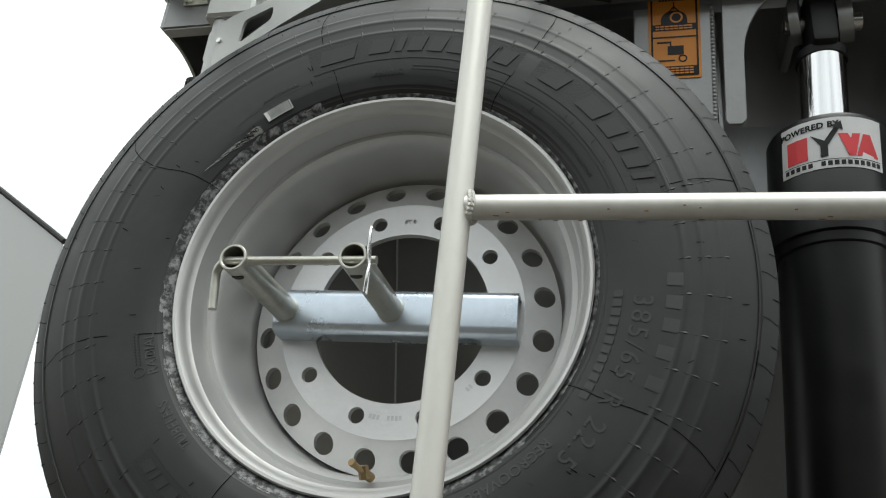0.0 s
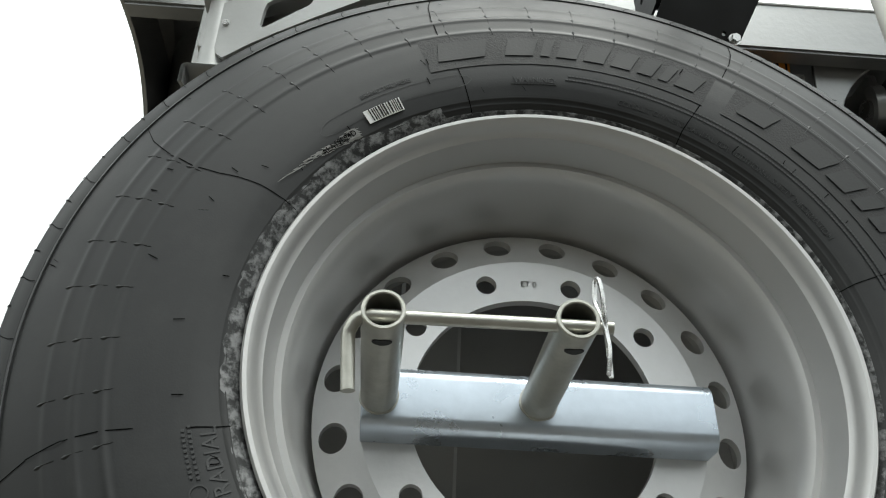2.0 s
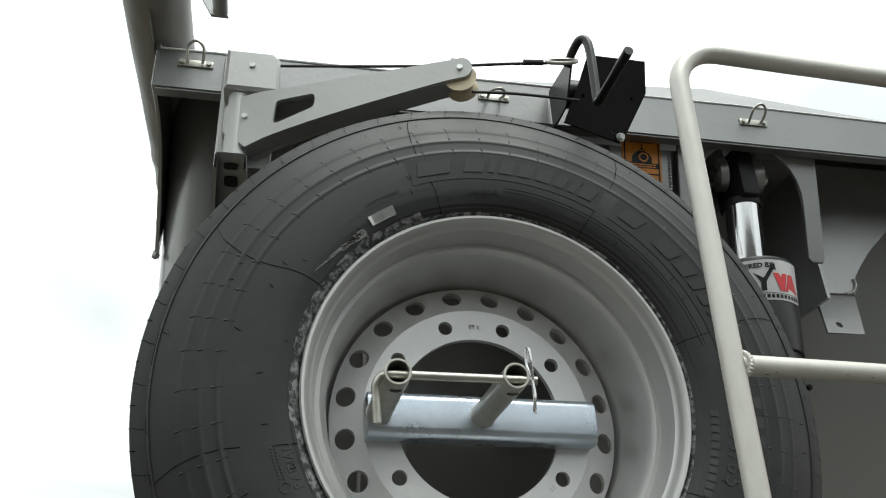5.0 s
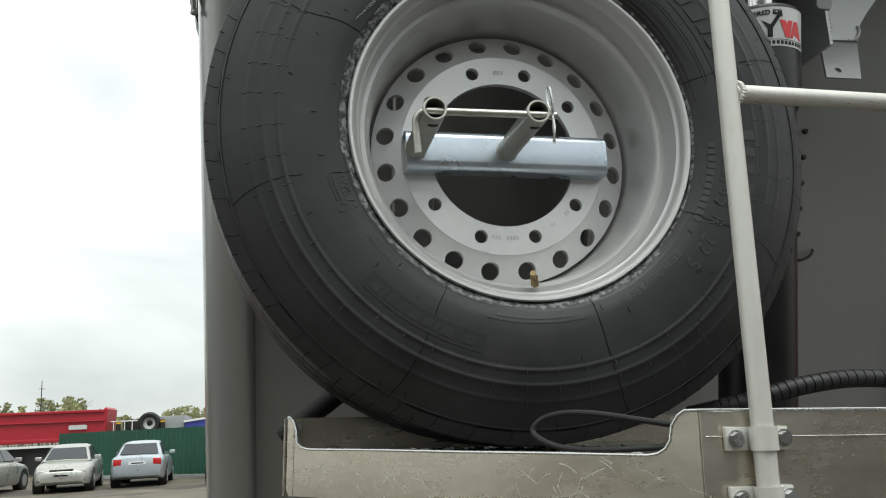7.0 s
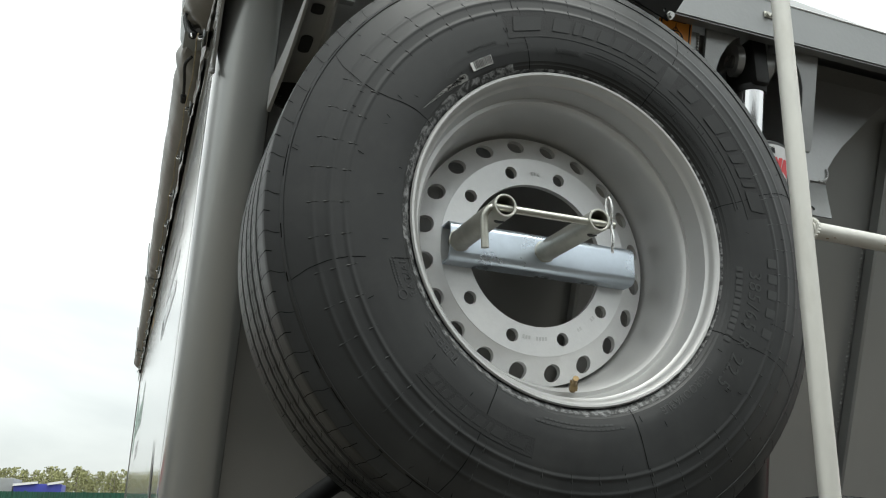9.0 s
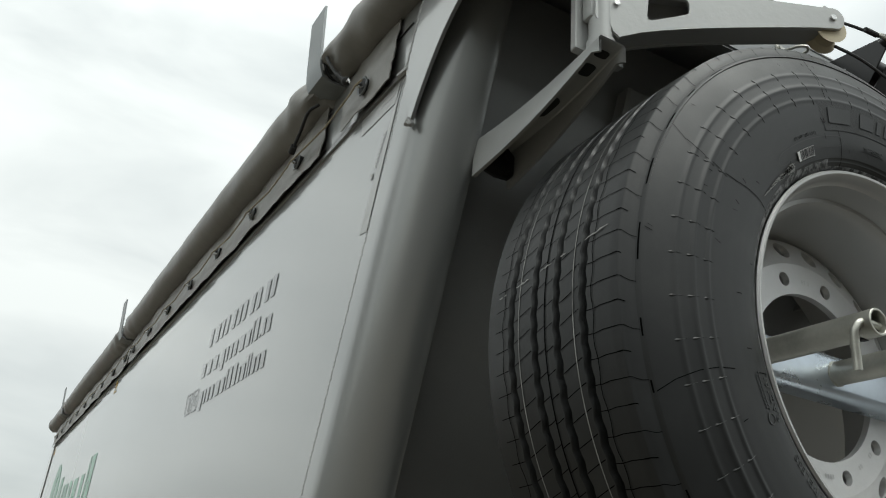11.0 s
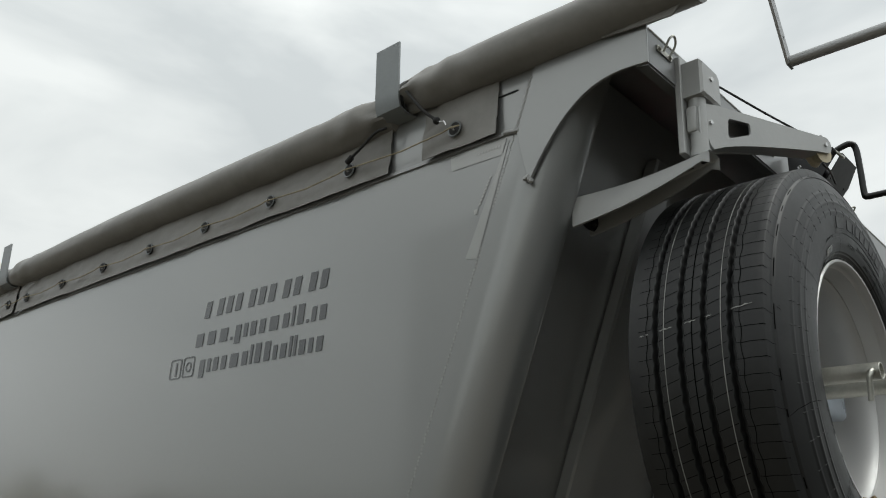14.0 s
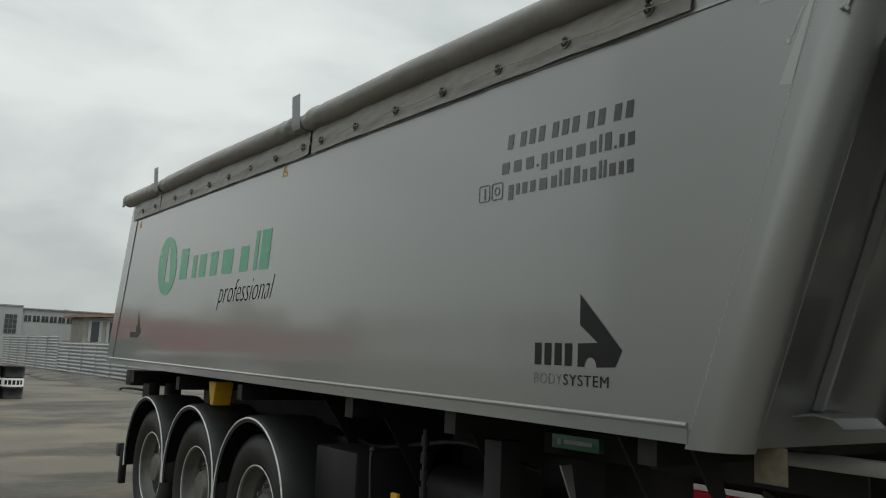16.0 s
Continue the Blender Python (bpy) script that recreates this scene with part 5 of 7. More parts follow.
for x in (-0.174, -0.0045):
    bm = bmesh.new()
    prof_t = [(0.0195, 0), (0.0195, 0.19), (0.0185, 0.191), (0.0165, 0.191), (0.0155, 0.19), (0.0155, 0.0)]
    n = 40
    rings = [[bm.verts.new((x + r * math.cos(2 * math.pi * i / n), 1.940 - d, 2.043 + r * math.sin(2 * math.pi * i / n))) for r, d in prof_t] for i in range(n)]
    for i in range(n):
        for j in range(len(prof_t) - 1):
            bm.faces.new((rings[i][j], rings[i][j + 1], rings[(i + 1) % n][j + 1], rings[(i + 1) % n][j]))
    t = part("tube", bm, M_ZINC2, clamp)
    bm = bmesh.new()
    prism(bm, [(0.009 * math.cos(a), 0.005 * math.sin(a)) for a in [2 * math.pi * i / 20 for i in range(20)]], lambda u, v, w: (x + u, 1.940 - 0.165 + v, 2.043 - 0.0202 + 0.15 * u * u / 0.009 + w), 0.001)
    part("cross_hole", bm, M_CORD, t, "dark drilled hole")
    bm = bmesh.new()
    sweep(bm, [(x + 0.0197 * math.cos(2 * math.pi * i / 30), 1.9412, 2.043 + 0.0197 * math.sin(2 * math.pi * i / 30)) for i in range(30)], lambda k: 0.0016 + 0.0004 * math.sin(37 * k), 6, True)
    part("weld", bm, M_ZINC2, t)
pin = thing("locking_pin", (-0.08, 1.76, 2.04), "bent zinc-plated pin through both clamp tubes", "pin")
bm = bmesh.new()
path = [(0.027, 1.757, 2.039), (-0.185, 1.762, 2.043), (-0.196, 1.764, 2.040), (-0.202, 1.766, 2.031), (-0.203, 1.768, 2.02), (-0.2, 1.771, 1.976)]
sweep(bm, [path[0], *smooth_path(path[1:], 4)], 0.0062, 14)
part("pin_rod", bm, M_ZINC2, pin)
clip = thing("spring_clip", (0.019, 1.75, 2.0), "bright spring clip through the pin's end", "clip")
bm = bmesh.new()
cx, cy = 0.0185, 1.752
loop = [(cx - 0.001, cy, 1.992), (cx + 0.001, cy - 0.007, 2.014), (cx + 0.001, cy + 0.001, 2.034), (cx, cy - 0.006, 2.05), (cx - 0.001, cy - 0.011, 2.068), (cx - 0.002, cy - 0.004, 2.084), (cx - 0.004, cy + 0.006, 2.084), (cx - 0.005, cy + 0.010, 2.066), (cx - 0.003, cy + 0.003, 2.05),
        (cx, cy + 0.001, 2.036), (cx + 0.001, cy + 0.001, 2.02), (cx + 0.001, cy + 0.002, 1.99)]
sweep(bm, smooth_path([(x, cy + 0.5 * (y - cy), z) for x, y, z in loop], 6), 0.0022, 8)
part("clip_wire", bm, M_STEEL, clip)

# ---- catwalk tray (rolled a little to the wheel's right) ----
ROLL = Matrix.Translation((0.0, 1.6, 1.53)) @ Matrix.Rotation(radians(2.0), 4, "Y") @ Matrix.Translation((0.0, -1.6, -1.53))
def rolled(bm):
    bmesh.ops.transform(bm, matrix=ROLL, verts=bm.verts[:])
    return bm
tray = thing("catwalk_tray", (0.2, 1.8, 1.43), "folded aluminium tray holding the spare wheel", "tray")
A, B = Vector((-0.405, 1.985)), Vector((0.098, 1.53))
def diag(s, z, w):
    p = A + (B - A) * s
    nrm = Vector(((B - A).y, -(B - A).x)).normalized()
    return (p.x - nrm.x * w, p.y - nrm.y * w, z)
ZT, ZN, ZB = 1.566, 1.515, 1.440
pts = [(0.0, ZB + 0.008), (0.03, ZB), (1.0, ZB - 0.004), (1.0, ZT - 0.002), (0.975, ZT - 0.002), (0.962, ZT - 0.008), (0.95, ZT - 0.02), (0.945, ZN + 0.012), (0.935, ZN + 0.002), (0.92, ZN - 0.004), (0.90, ZN - 0.006),
       (0.072, ZN), (0.047, ZN + 0.003), (0.032, ZN + 0.012), (0.028, ZN + 0.03)]
pts = [(0.024, ZB)] + pts[2:] + [(0.024, ZT - 0.020)]
bm = bmesh.new()
prism(bm, pts, diag, 0.004, 0.0006)
panel = part("front_panel", rolled(bm), M_ALU, tray)
def bent(s, z, w):
    return diag(s, z, w + 0.05 * (0.024 - s))
bm = bmesh.new()
prism(bm, [(0.0, ZB + 0.012), (0.008, ZB), (0.0235, ZB), (0.0235, ZT - 0.014), (0.020, ZT - 0.004), (0.014, ZT), (0.0, ZT)], bent, 0.004, 0.0006)
part("end_flange", rolled(bm), M_ALU, tray)
# cut edge along the notch
edge = [(0.0, ZT), (0.012, ZT), (0.022, ZT - 0.006), (0.028, ZN + 0.03), (0.032, ZN + 0.012), (0.047, ZN + 0.003), (0.072, ZN), (0.3, ZN - 0.001), (0.5, ZN - 0.003), (0.7, ZN - 0.004), (0.90, ZN - 0.006), (0.92, ZN - 0.004), (0.935, ZN + 0.002), (0.945, ZN + 0.012), (0.95, ZT - 0.02), (0.962, ZT - 0.008), (0.975, ZT - 0.002), (1.0, ZT - 0.002)]
bm = bmesh.new()
sweep(bm, [diag(u, v, 0.001) if u > 0.024 else bent(u, v, 0.001) for u, v in edge], 0.0024, 8)
part("cut_edge", rolled(bm), M_STEEL, tray, "bright cut edge")
bm = bmesh.new()
sweep(bm, [(0.098, 1.531, ZT - 0.002), (0.75, 1.531, ZT - 0.002)], 0.0024, 8)
part("cut_edge", rolled(bm), M_STEEL, tray, "bright cut edge")
bm = bmesh.new()
sweep(bm, [(0.105, 1.5285, 1.532), (0.30, 1.5285, 1.531), (0.75, 1.5285, 1.533)], 0.0007, 6)
part("scribed_line", rolled(bm), M_STEEL, tray, "thin scribed line")
bm = bmesh.new()
prism(bm, [(0.1, ZB - 0.004), (0.75, ZB - 0.004), (0.75, ZT - 0.002), (0.1, ZT - 0.002)], lambda u, v, w: (u, 1.53 + w, v), 0.004, 0.0006)
part("front_panel", rolled(bm), M_ALU, tray)
bm = bmesh.new()
prism(bm, [(1.988, ZB), (2.26, ZB), (2.26, ZT), (1.988, ZT)], lambda u, v, w: (-0.409 + w, u, v), 0.004, 0.0006)
part("end_panel", rolled(bm), M_ALU, tray)
bm = bmesh.new()
prism(bm, [(-0.405, ZN - 0.07), (0.75, ZN - 0.07), (0.75, ZT + 0.004), (-0.405, ZT + 0.004)], lambda u, v, w: (u, 2.26 + w, v), 0.004, 0.0006)
part("rear_panel", rolled(bm), M_ALU, tray)
bm = bmesh.new()
prism(bm, [(-0.395, 1.995), (0.105, 1.54), (0.75, 1.54), (0.75, 2.255), (-0.395, 2.255)], lambda u, v, w: (u, v, 1.5025 + w), 0.004)
floor_t = part("tray_floor", rolled(bm), M_TREADPLATE, tray, "dark worn chequer plate")
bm = bmesh.new()
for i in range(26):
    for j in range(16):
        x, y = -0.38 + 0.04 * i + 0.02 * (j % 2), 1.56 + 0.043 * j
        if y < 1.56 + max(0.0, (0.09 - x)) * 0.91 or x > 0.7:
            continue
        a = radians(45 if (i + j) % 2 else -45)
        q = [bm.verts.new((x + u * math.cos(a) - v * math.sin(a), y + u * math.sin(a) + v * math.cos(a), z)) for u, v, z in ((-0.013, 0, 1.5065), (0, -0.004, 1.5065), (0.013, 0, 1.5065), (0, 0.004, 1.5065), (0, 0, 1.5105))]
        for k in range(4):
            bm.faces.new((q[k], q[(k + 1) % 4], q[4]))
tagged(part("chequer_pattern", rolled(bm), M_STEEL, floor_t, "bright worn bars"), kind="stuff")
bm = bmesh.new()
bolt(bm, (-0.385, 2.258, 1.552), (0, -1, 0), 0.008, 0.01)
part("tray_bolt", rolled(bm), M_STEEL, tray)
# scratches on the front panel
bm = bmesh.new()
random.seed(21)
for k in range(95):
    s, z = random.uniform(0.06, 0.98), ZB + 0.006 + 0.062 * random.random() ** 1.7
    if s < 0.65 and random.random() < 0.55:
        continue
    ln, sl = random.uniform(0.006, 0.045), random.uniform(-1.4, -0.4) if random.random() < 0.75 else random.uniform(0.5, 1.2)
    a = [diag(s + ln * t, z + 0.02 * sl * t + 0.004 * math.sin(t * 3) * random.random(), -0.0006) for t in (0, 0.35, 0.7, 1.0)]
    if not ZB < a[-1][2] < ZN - 0.012:
        continue
    for p, q in zip(a, a[1:]):
        vs = [bm.verts.new(p), bm.verts.new(q), bm.verts.new((q[0], q[1], q[2] + 0.0007)), bm.verts.new((p[0], p[1], p[2] + 0.0007))]
        bm.faces.new(vs)
tagged(part("scratch_pattern", rolled(bm), M_SCRATCH, tray, "bright scratches", smooth=False), kind="stuff")

# brackets below the tray
bm = bmesh.new()
prism(bm, [(-0.30, 1.43), (-0.24, 1.43), (-0.27, 1.30), (-0.36, 1.27), (-0.37, 1.29), (-0.31, 1.33)], lambda u, v, w: (u, 2.05 + w, v), 0.03, 0.003)
lone("curved_bracket", rolled(bm), M_FRAME, "grey curved steel bracket under the tray", "bracket")
bm = bmesh.new()
holed(bm, [[(-0.19, 1.434), (-0.155, 1.434), (-0.15, 1.30), (-0.19, 1.30)], circle(0.012, 16, -0.172, 1.41)], lambda u, v, w: (u, 1.80 + w, v), 0.006)
box(bm, -0.15, 0.06, 1.76, 1.80, 1.36, 1.432, 0.004)
box(bm, -0.145, 0.0, 1.74, 1.76, 1.38, 1.43, 0.003)
lone("tray_bracket", rolled(bm), M_ALU, "pale bolted bracket under the tray", "bracket")
bm = bmesh.new()
box(bm, -0.05, 0.70, 1.85, 2.5, 1.05, 1.42, 0.01)
lone("valve_block", rolled(bm), M_DARK, "dark equipment block under the tray", "block")

# ---- ladder ----
LEAN = Matrix.Translation((0.0, 1.6, 1.53)) @ Matrix.Rotation(radians(1.35), 4, "Y") @ Matrix.Translation((0.0, -1.6, -1.53))
def leaned(bm):
    bmesh.ops.transform(bm, matrix=LEAN, verts=bm.verts[:])
    return bm
ladder = thing("ladder", (0.19, 1.51, 1.43), "pale cast aluminium tube ladder clamped to the tray", "ladder")
LX, LX2, LY, LR = 0.1745, 0.6195, 1.5125, 0.0138
top = [(LX, LY, 1.425), (LX, LY, 2.36)] + [(LX + 0.07 - 0.07 * math.cos(radians(a)), LY, 2.40 + 0.07 * math.sin(radians(a))) for a in range(0, 91, 9)] + [(LX2 - 0.07, LY, 2.47)]
top += [(LX2 - 0.07 + 0.07 * math.sin(radians(a)), LY, 2.40 + 0.07 * math.cos(radians(a))) for a in range(9, 91, 9)] + [(LX2, LY, 1.425)]
bm = bmesh.new()
sweep(bm, top, LR, 20)
part("hoop", leaned(bm), M_TUBE, ladder)
for z in (1.985,):
    bm = bmesh.new()
    rod(bm, (LX + LR * 0.6, LY, z), (LX2 - LR * 0.6, LY, z), 0.0125, 20)
    part("rung", leaned(bm), M_TUBE, ladder)
    bm = bmesh.new()
    for x in (LX + LR, LX2 - LR):
        for i in range(22):
            a = 2 * math.pi * i / 22
            bmesh.ops.create_icosphere(bm, subdivisions=1, radius=0.0042, matrix=Matrix.Translation((x + (0.002 if x < 0.4 else -0.002) * math.cos(2 * a), LY + 0.0135 * math.cos(a), z + 0.0145 * math.sin(a))))
    tagged(part("rung_weld", leaned(bm), M_TUBE, ladder), kind="stuff")
    bm = bmesh.new()
    random.seed(5)
    for k in range(16):
        x, a = random.uniform(LX + 0.03, LX2 - 0.1), random.uniform(radians(200), radians(300))
        bmesh.ops.create_icosphere(bm, subdivisions=1, radius=0.0016, matrix=Matrix.Translation((x, LY + 0.0125 * math.cos(a), z + 0.0125 * math.sin(a))) @ Matrix.Diagonal((random.uniform(0.8, 2.4), 0.5, 0.5, 1)))
    tagged(part("chipped_paint", leaned(bm), M_TIMBER, ladder, "brown chips and stains"), kind="stuff")
for zc in (1.527, 1.455):
    for xc in (LX, LX2):
        bm = bmesh.new()
        box(bm, xc - 0.046, xc - 0.013, 1.521, 1.5285, zc - 0.0145, zc + 0.0145, 0.001)
        box(bm, xc + 0.013, xc + 0.040, 1.521, 1.5285, zc - 0.0145, zc + 0.0145, 0.001)
        n = 20
        vs = []
        for i in range(n + 1):
            a = radians(-10 + 200 * i / n) + math.pi
            vs.append([bm.verts.new((xc + r * math.cos(a), LY + r * math.sin(a), zc + s)) for r, s in ((0.0142, -0.0145), (0.0175, -0.0145), (0.0175, 0.0145), (0.0142, 0.0145))])
        for i in range(n):
            for j in range(4):
                bm.faces.new((vs[i][j], vs[i][(j + 1) % 4], vs[i + 1][(j + 1) % 4], vs[i + 1][j]))
        cl = part("clamp", leaned(bm), M_TUBE, ladder)
        for dx in (-0.033, 0.033):
            bm = bmesh.new()
            bolt(bm, (xc + dx, 1.521, zc), (0, -1, 0), 0.0082, 0.0085)
            part("hex_bolt", leaned(bm), M_STEEL, cl, "bright hex bolt")

bm = bmesh.new()
rod(bm, (LX + 0.005, 1.53, 1.4215), (LX + 0.075, 1.53, 1.4195), 0.006, 14)
part("foot_pin", leaned(bm), M_CHROME, ladder, "bright steel pin at the foot")
# ---- cable loop, hose and strut at the tray ----
bm = bmesh.new()
sweep(bm, smooth_path([(0.55, 1.80, 1.512), (0.3, 1.68, 1.514), (0.07, 1.60, 1.515), (-0.03, 1.655, 1.518), (-0.065, 1.70, 1.54), (-0.045, 1.69, 1.562), (0.0, 1.65, 1.564), (0.09, 1.60, 1.545), (0.2, 1.63, 1.528), (0.4, 1.72, 1.515)], 10), 0.0042, 10)
lone("loose_cable", bm, M_CORD, "loose black cable looped in the tray", "cable")
hose = thing("hydraulic_hose", (0.6, 2.0, 1.56), "black hose in a spiral guard behind the ladder", "hose")
hp = smooth_path([(0.36, 2.06, 1.552), (0.46, 2.02, 1.572), (0.57, 2.0, 1.598), (0.70, 2.0, 1.608), (0.85, 2.0, 1.59), (1.0, 2.05, 1.53), (1.1, 2.2, 1.42)], 14)
bm = bmesh.new()
sweep(bm, hp, 0.0155, 12)
part("hose_core", bm, M_PLASTIC, hose)
for i in range(0, len(hp) - 3, 2):
    bm = bmesh.new()
    rod(bm, hp[i], hp[i].lerp(hp[i + 2], 0.88), 0.0178, 14)
    part("guard_turn", bm, M_PLASTIC, hose)
bm = bmesh.new()
rod(bm, (-0.415, 2.292, 1.545), (-0.12, 2.292, 1.75), 0.020, 18)
rod(bm, (-0.27, 2.29, 1.645), (-0.27, 2.33, 1.645), 0.030, 24)
lone("wheel_strut", bm, M_DARK, "black round strut behind the wheel", "strut")
bm = bmesh.new()
sweep(bm, smooth_path([(0.975, 2.575, 1.957), (0.995, 2.555, 1.954), (1.014, 2.552, 1.960), (1.028, 2.550, 1.970), (1.036, 2.552, 1.982)], 6), 0.004, 8)
lone("bent_hook", bm, M_DARK, "small dark bent wire hook on the front wall", "hook")

# ---- lift cylinder ----
cyl = thing("hydraulic_cylinder", (0.672, 2.165, 1.2), "black multi-stage lift cylinder with a chromed rod", "cylinder")
CXY = (0.697, 2.165)
def upright(prof, dx=-0.022, n=48):
    bm = bmesh.new()
    rings = []
    for i in range(n):
        a = 2 * math.pi * i / n
        rings.append([bm.verts.new((CXY[0] + (2.5 - z) * dx + r * math.cos(a), CXY[1] + 0.18 * (2.5 - z) + r * math.sin(a), z)) for r, z in prof])
    for i in range(n):
        for j in range(len(prof) - 1):
            bm.faces.new((rings[i][j], rings[i][j + 1], rings[(i + 1) % n][j + 1], rings[(i + 1) % n][j]))
    return bm
part("barrel", upright([(0.0, 1.15), (0.088, 1.15), (0.088, 2.235), (0.093, 2.237), (0.093, 2.252), (0.1, 2.254), (0.1, 2.446), (0.0965, 2.452), (0.056, 2.455)]), M_BLACK, cyl)
part("rod", upright([(0.041, 2.44), (0.041, 2.612)]), M_CHROME, cyl, "chromed rod")
bm = upright([(0.0, 2.60), (0.044, 2.606), (0.044, 2.622), (0.0, 2.63)])
box(bm, CXY[0] - 0.022, CXY[0] + 0.025, 2.085, 2.20, 2.615, 2.745, 0.012)
part("rod_eye", bm, M_DARK, cyl)
for sx, half in ((-0.0355, 0.0085), (0.050, 0.012)):
    bm = bmesh.new()
    rod(bm, (CXY[0] + sx - half, 2.14, 2.695), (CXY[0] + sx + half, 2.135, 2.695), 0.040, 28)
    box(bm, CXY[0] + sx - half, CXY[0] + sx + half, 2.12, 2.28, 2.69, 2.76, 0.004)
    part("pin_lug", bm, M_FRAME, cyl)
bm = bmesh.new()
rod(bm, (CXY[0] - 0.056, 2.14, 2.693), (CXY[0] + 0.078, 2.14, 2.693), 0.017, 20)
part("pivot_pin", bm, M_STEEL, cyl)
def on_barrel(u, v, w):
    v *= 0.86
    a, dz = radians(-97) + u * 0.88 / 0.1008, 2.5 - 2.398 - v
    return (CXY[0] - 0.022 * dz + (0.1008 + w) * math.cos(a), CXY[1] + 0.18 * dz + (0.1008 + w) * math.sin(a), 2.398 + v)
lb = part("maker_label", bars([(-0.098, 0.098, -0.051, 0.051)], on_barrel, 0.0005), M_LABEL, cyl, "silver maker's label")
part("label_text", lettering("POWERED BY", 0.0165, lambda u, v, w: on_barrel(u * 1.05 - 0.043, v + 0.030 + 0.04 * u, 0.001 + abs(w)), 0.0002, 0, 1.05, 0.0006), M_INK, lb, smooth=False)
def lab(pts, m):
    bm = bmesh.new()
    prism(bm, [(u, v) for u, v in pts], lambda u, v, w: on_barrel(u, v, 0.0011 + w), 0.0006)
    return part("label_shape", bm, m, lb, "", False)
part("label_shape", bars([(-0.084, -0.044, -0.029, 0.018)], lambda u, v, w: on_barrel(u, v, 0.0009 + w), 0.0006), M_RED, lb, "", False)
lab([(-0.038, 0.019), (-0.014, 0.004), (0.004, 0.030), (-0.001, 0.033), (0.016, 0.042), (0.019, 0.024), (0.013, 0.027), (-0.008, -0.006), (-0.008, -0.028), (-0.021, -0.028), (-0.021, -0.006)], M_INK)
lab([(0.010, 0.017), (0.050, 0.017), (0.040, -0.028), (0.028, -0.028)], M_RED)
lab([(0.056, 0.017), (0.070, 0.017), (0.086, -0.028), (0.042, -0.028)], M_RED)
part("label_rule", bars([(-0.092, 0.092, -0.0345, -0.0335)], lambda u, v, w: on_barrel(u, v, 0.0008 + w), 0.0003), M_INK, lb, smooth=False)
part("label_print", bars([(-0.090 + 0.0115 * k, -0.090 + 0.0115 * k + 0.0078, -0.0462, -0.0372) for k in range(16) if k != 5], lambda u, v, w: on_barrel(u, v, 0.0008 + w), 0.0003), M_INK, lb, smooth=False)

# ---- orange sign ----
sign = thing("warning_sign", (0.437, 2.08, 2.55), "orange and black pictogram sign on the grey plate", "sign")
def on_sign(u, v, w):
    v = 0.89 * v + 2.653
    return (0.439 + u, lean_y(v) + 0.0085 - w, v)
bm = bmesh.new()
def rr2(a, b, r):
    return arc(a - r, b - r, r, 0, 90, 4) + arc(-a + r, b - r, r, 90, 180, 4) + arc(-a + r, -b + r, r, 180, 270, 4) + arc(a - r, -b + r, r, 270, 360, 4)
prism(bm, rr2(0.047, 0.092, 0.005), on_sign, 0.001)
part("sign_sheet", bm, M_ORANGE, sign)
def ink(bm):
    return part("sign_pictogram", bm, M_INK, sign, "", False)
def up(k):
    return lambda u, v, w: on_sign(u, v, 0.0015 + k * 0.0004 + w)
bm = bmesh.new()
holed(bm, [rr2(0.0425, 0.0875, 0.004), rr2(0.039, 0.084, 0.003)], up(0), 0.0003)
ink(bm)
def sign_shape(pts, k=0):
    bm = bmesh.new()
    prism(bm, pts, up(k), 0.0003)
    ink(bm)
def sign_ring(r0, r1, u, v, k):
    bm = bmesh.new()
    holed(bm, [circle(r0, 20, u, v), circle(r1, 20, u, v)], up(k), 0.0003)
    ink(bm)
for z0, z1 in ((-0.086, -0.066), (0.012, 0.026), (-0.004, -0.001)):
    sign_shape([(-0.040, z0), (0.040, z0), (0.040, z1), (-0.040, z1)])
sign_shape([(-0.024, 0.026)] + [(0.024 * math.cos(radians(a)), 0.036 + 0.020 * math.sin(radians(a))) for a in range(180, -1, -20)] + [(0.024, 0.026)])
bm = bmesh.new()
holed(bm, [circle(0.012, 20, 0.004, 0.040), circle(0.0085, 20, 0.004, 0.040)], up(2), 0.0003)
part("sign_wheel_ring", bm, M_ORANGE, sign, "", False)
sign_shape([(-0.001, 0.057), (0.001, 0.057), (0.001, 0.074), (-0.001, 0.074)], 2)
for s_x in (-1, 1):
    sign_shape([(0.0, 0.062), (0.020 * s_x, 0.040), (0.0215 * s_x, 0.040), (0.0012 * s_x, 0.064)], 2)
sign_shape([(-0.013, -0.041), (0.016, -0.041), (0.016, -0.022), (-0.013, -0.022)])
sign_shape([(-0.032, -0.012), (-0.006, -0.012), (-0.006, -0.016), (-0.032, -0.016)])
sign_shape([(-0.009, -0.014), (-0.006, -0.014), (-0.006, -0.024), (-0.009, -0.024)], 1)
sign_shape([(-0.032, -0.052), (0.0, -0.052), (0.0, -0.055), (-0.032, -0.055)])
sign_ring(0.008, 0.0055, 0.014, -0.050, 0)
part("sign_heading", bars([(u, u + 0.004, 0.077, 0.082) for u in np.arange(-0.027, 0.027, 0.0056)], up(1), 0.0003), M_INK, sign, smooth=False)
rows = [(u, u + 0.007, v, v + 0.0028) for v in (0.014, 0.0195, -0.072, -0.0775, -0.083) for u in np.arange(-0.034, 0.03, 0.0085)]
tagged(part("sign_print", bars(rows, up(2), 0.0003), M_ORANGE, sign, smooth=False), kind="stuff")

# ---- swing arm on its hinge ----
arm = thing("swing_arm", (-0.43, 1.97, 2.43), "grey steel swing arm with a nylon pulley above the wheel", "crane arm")
bm = bmesh.new()
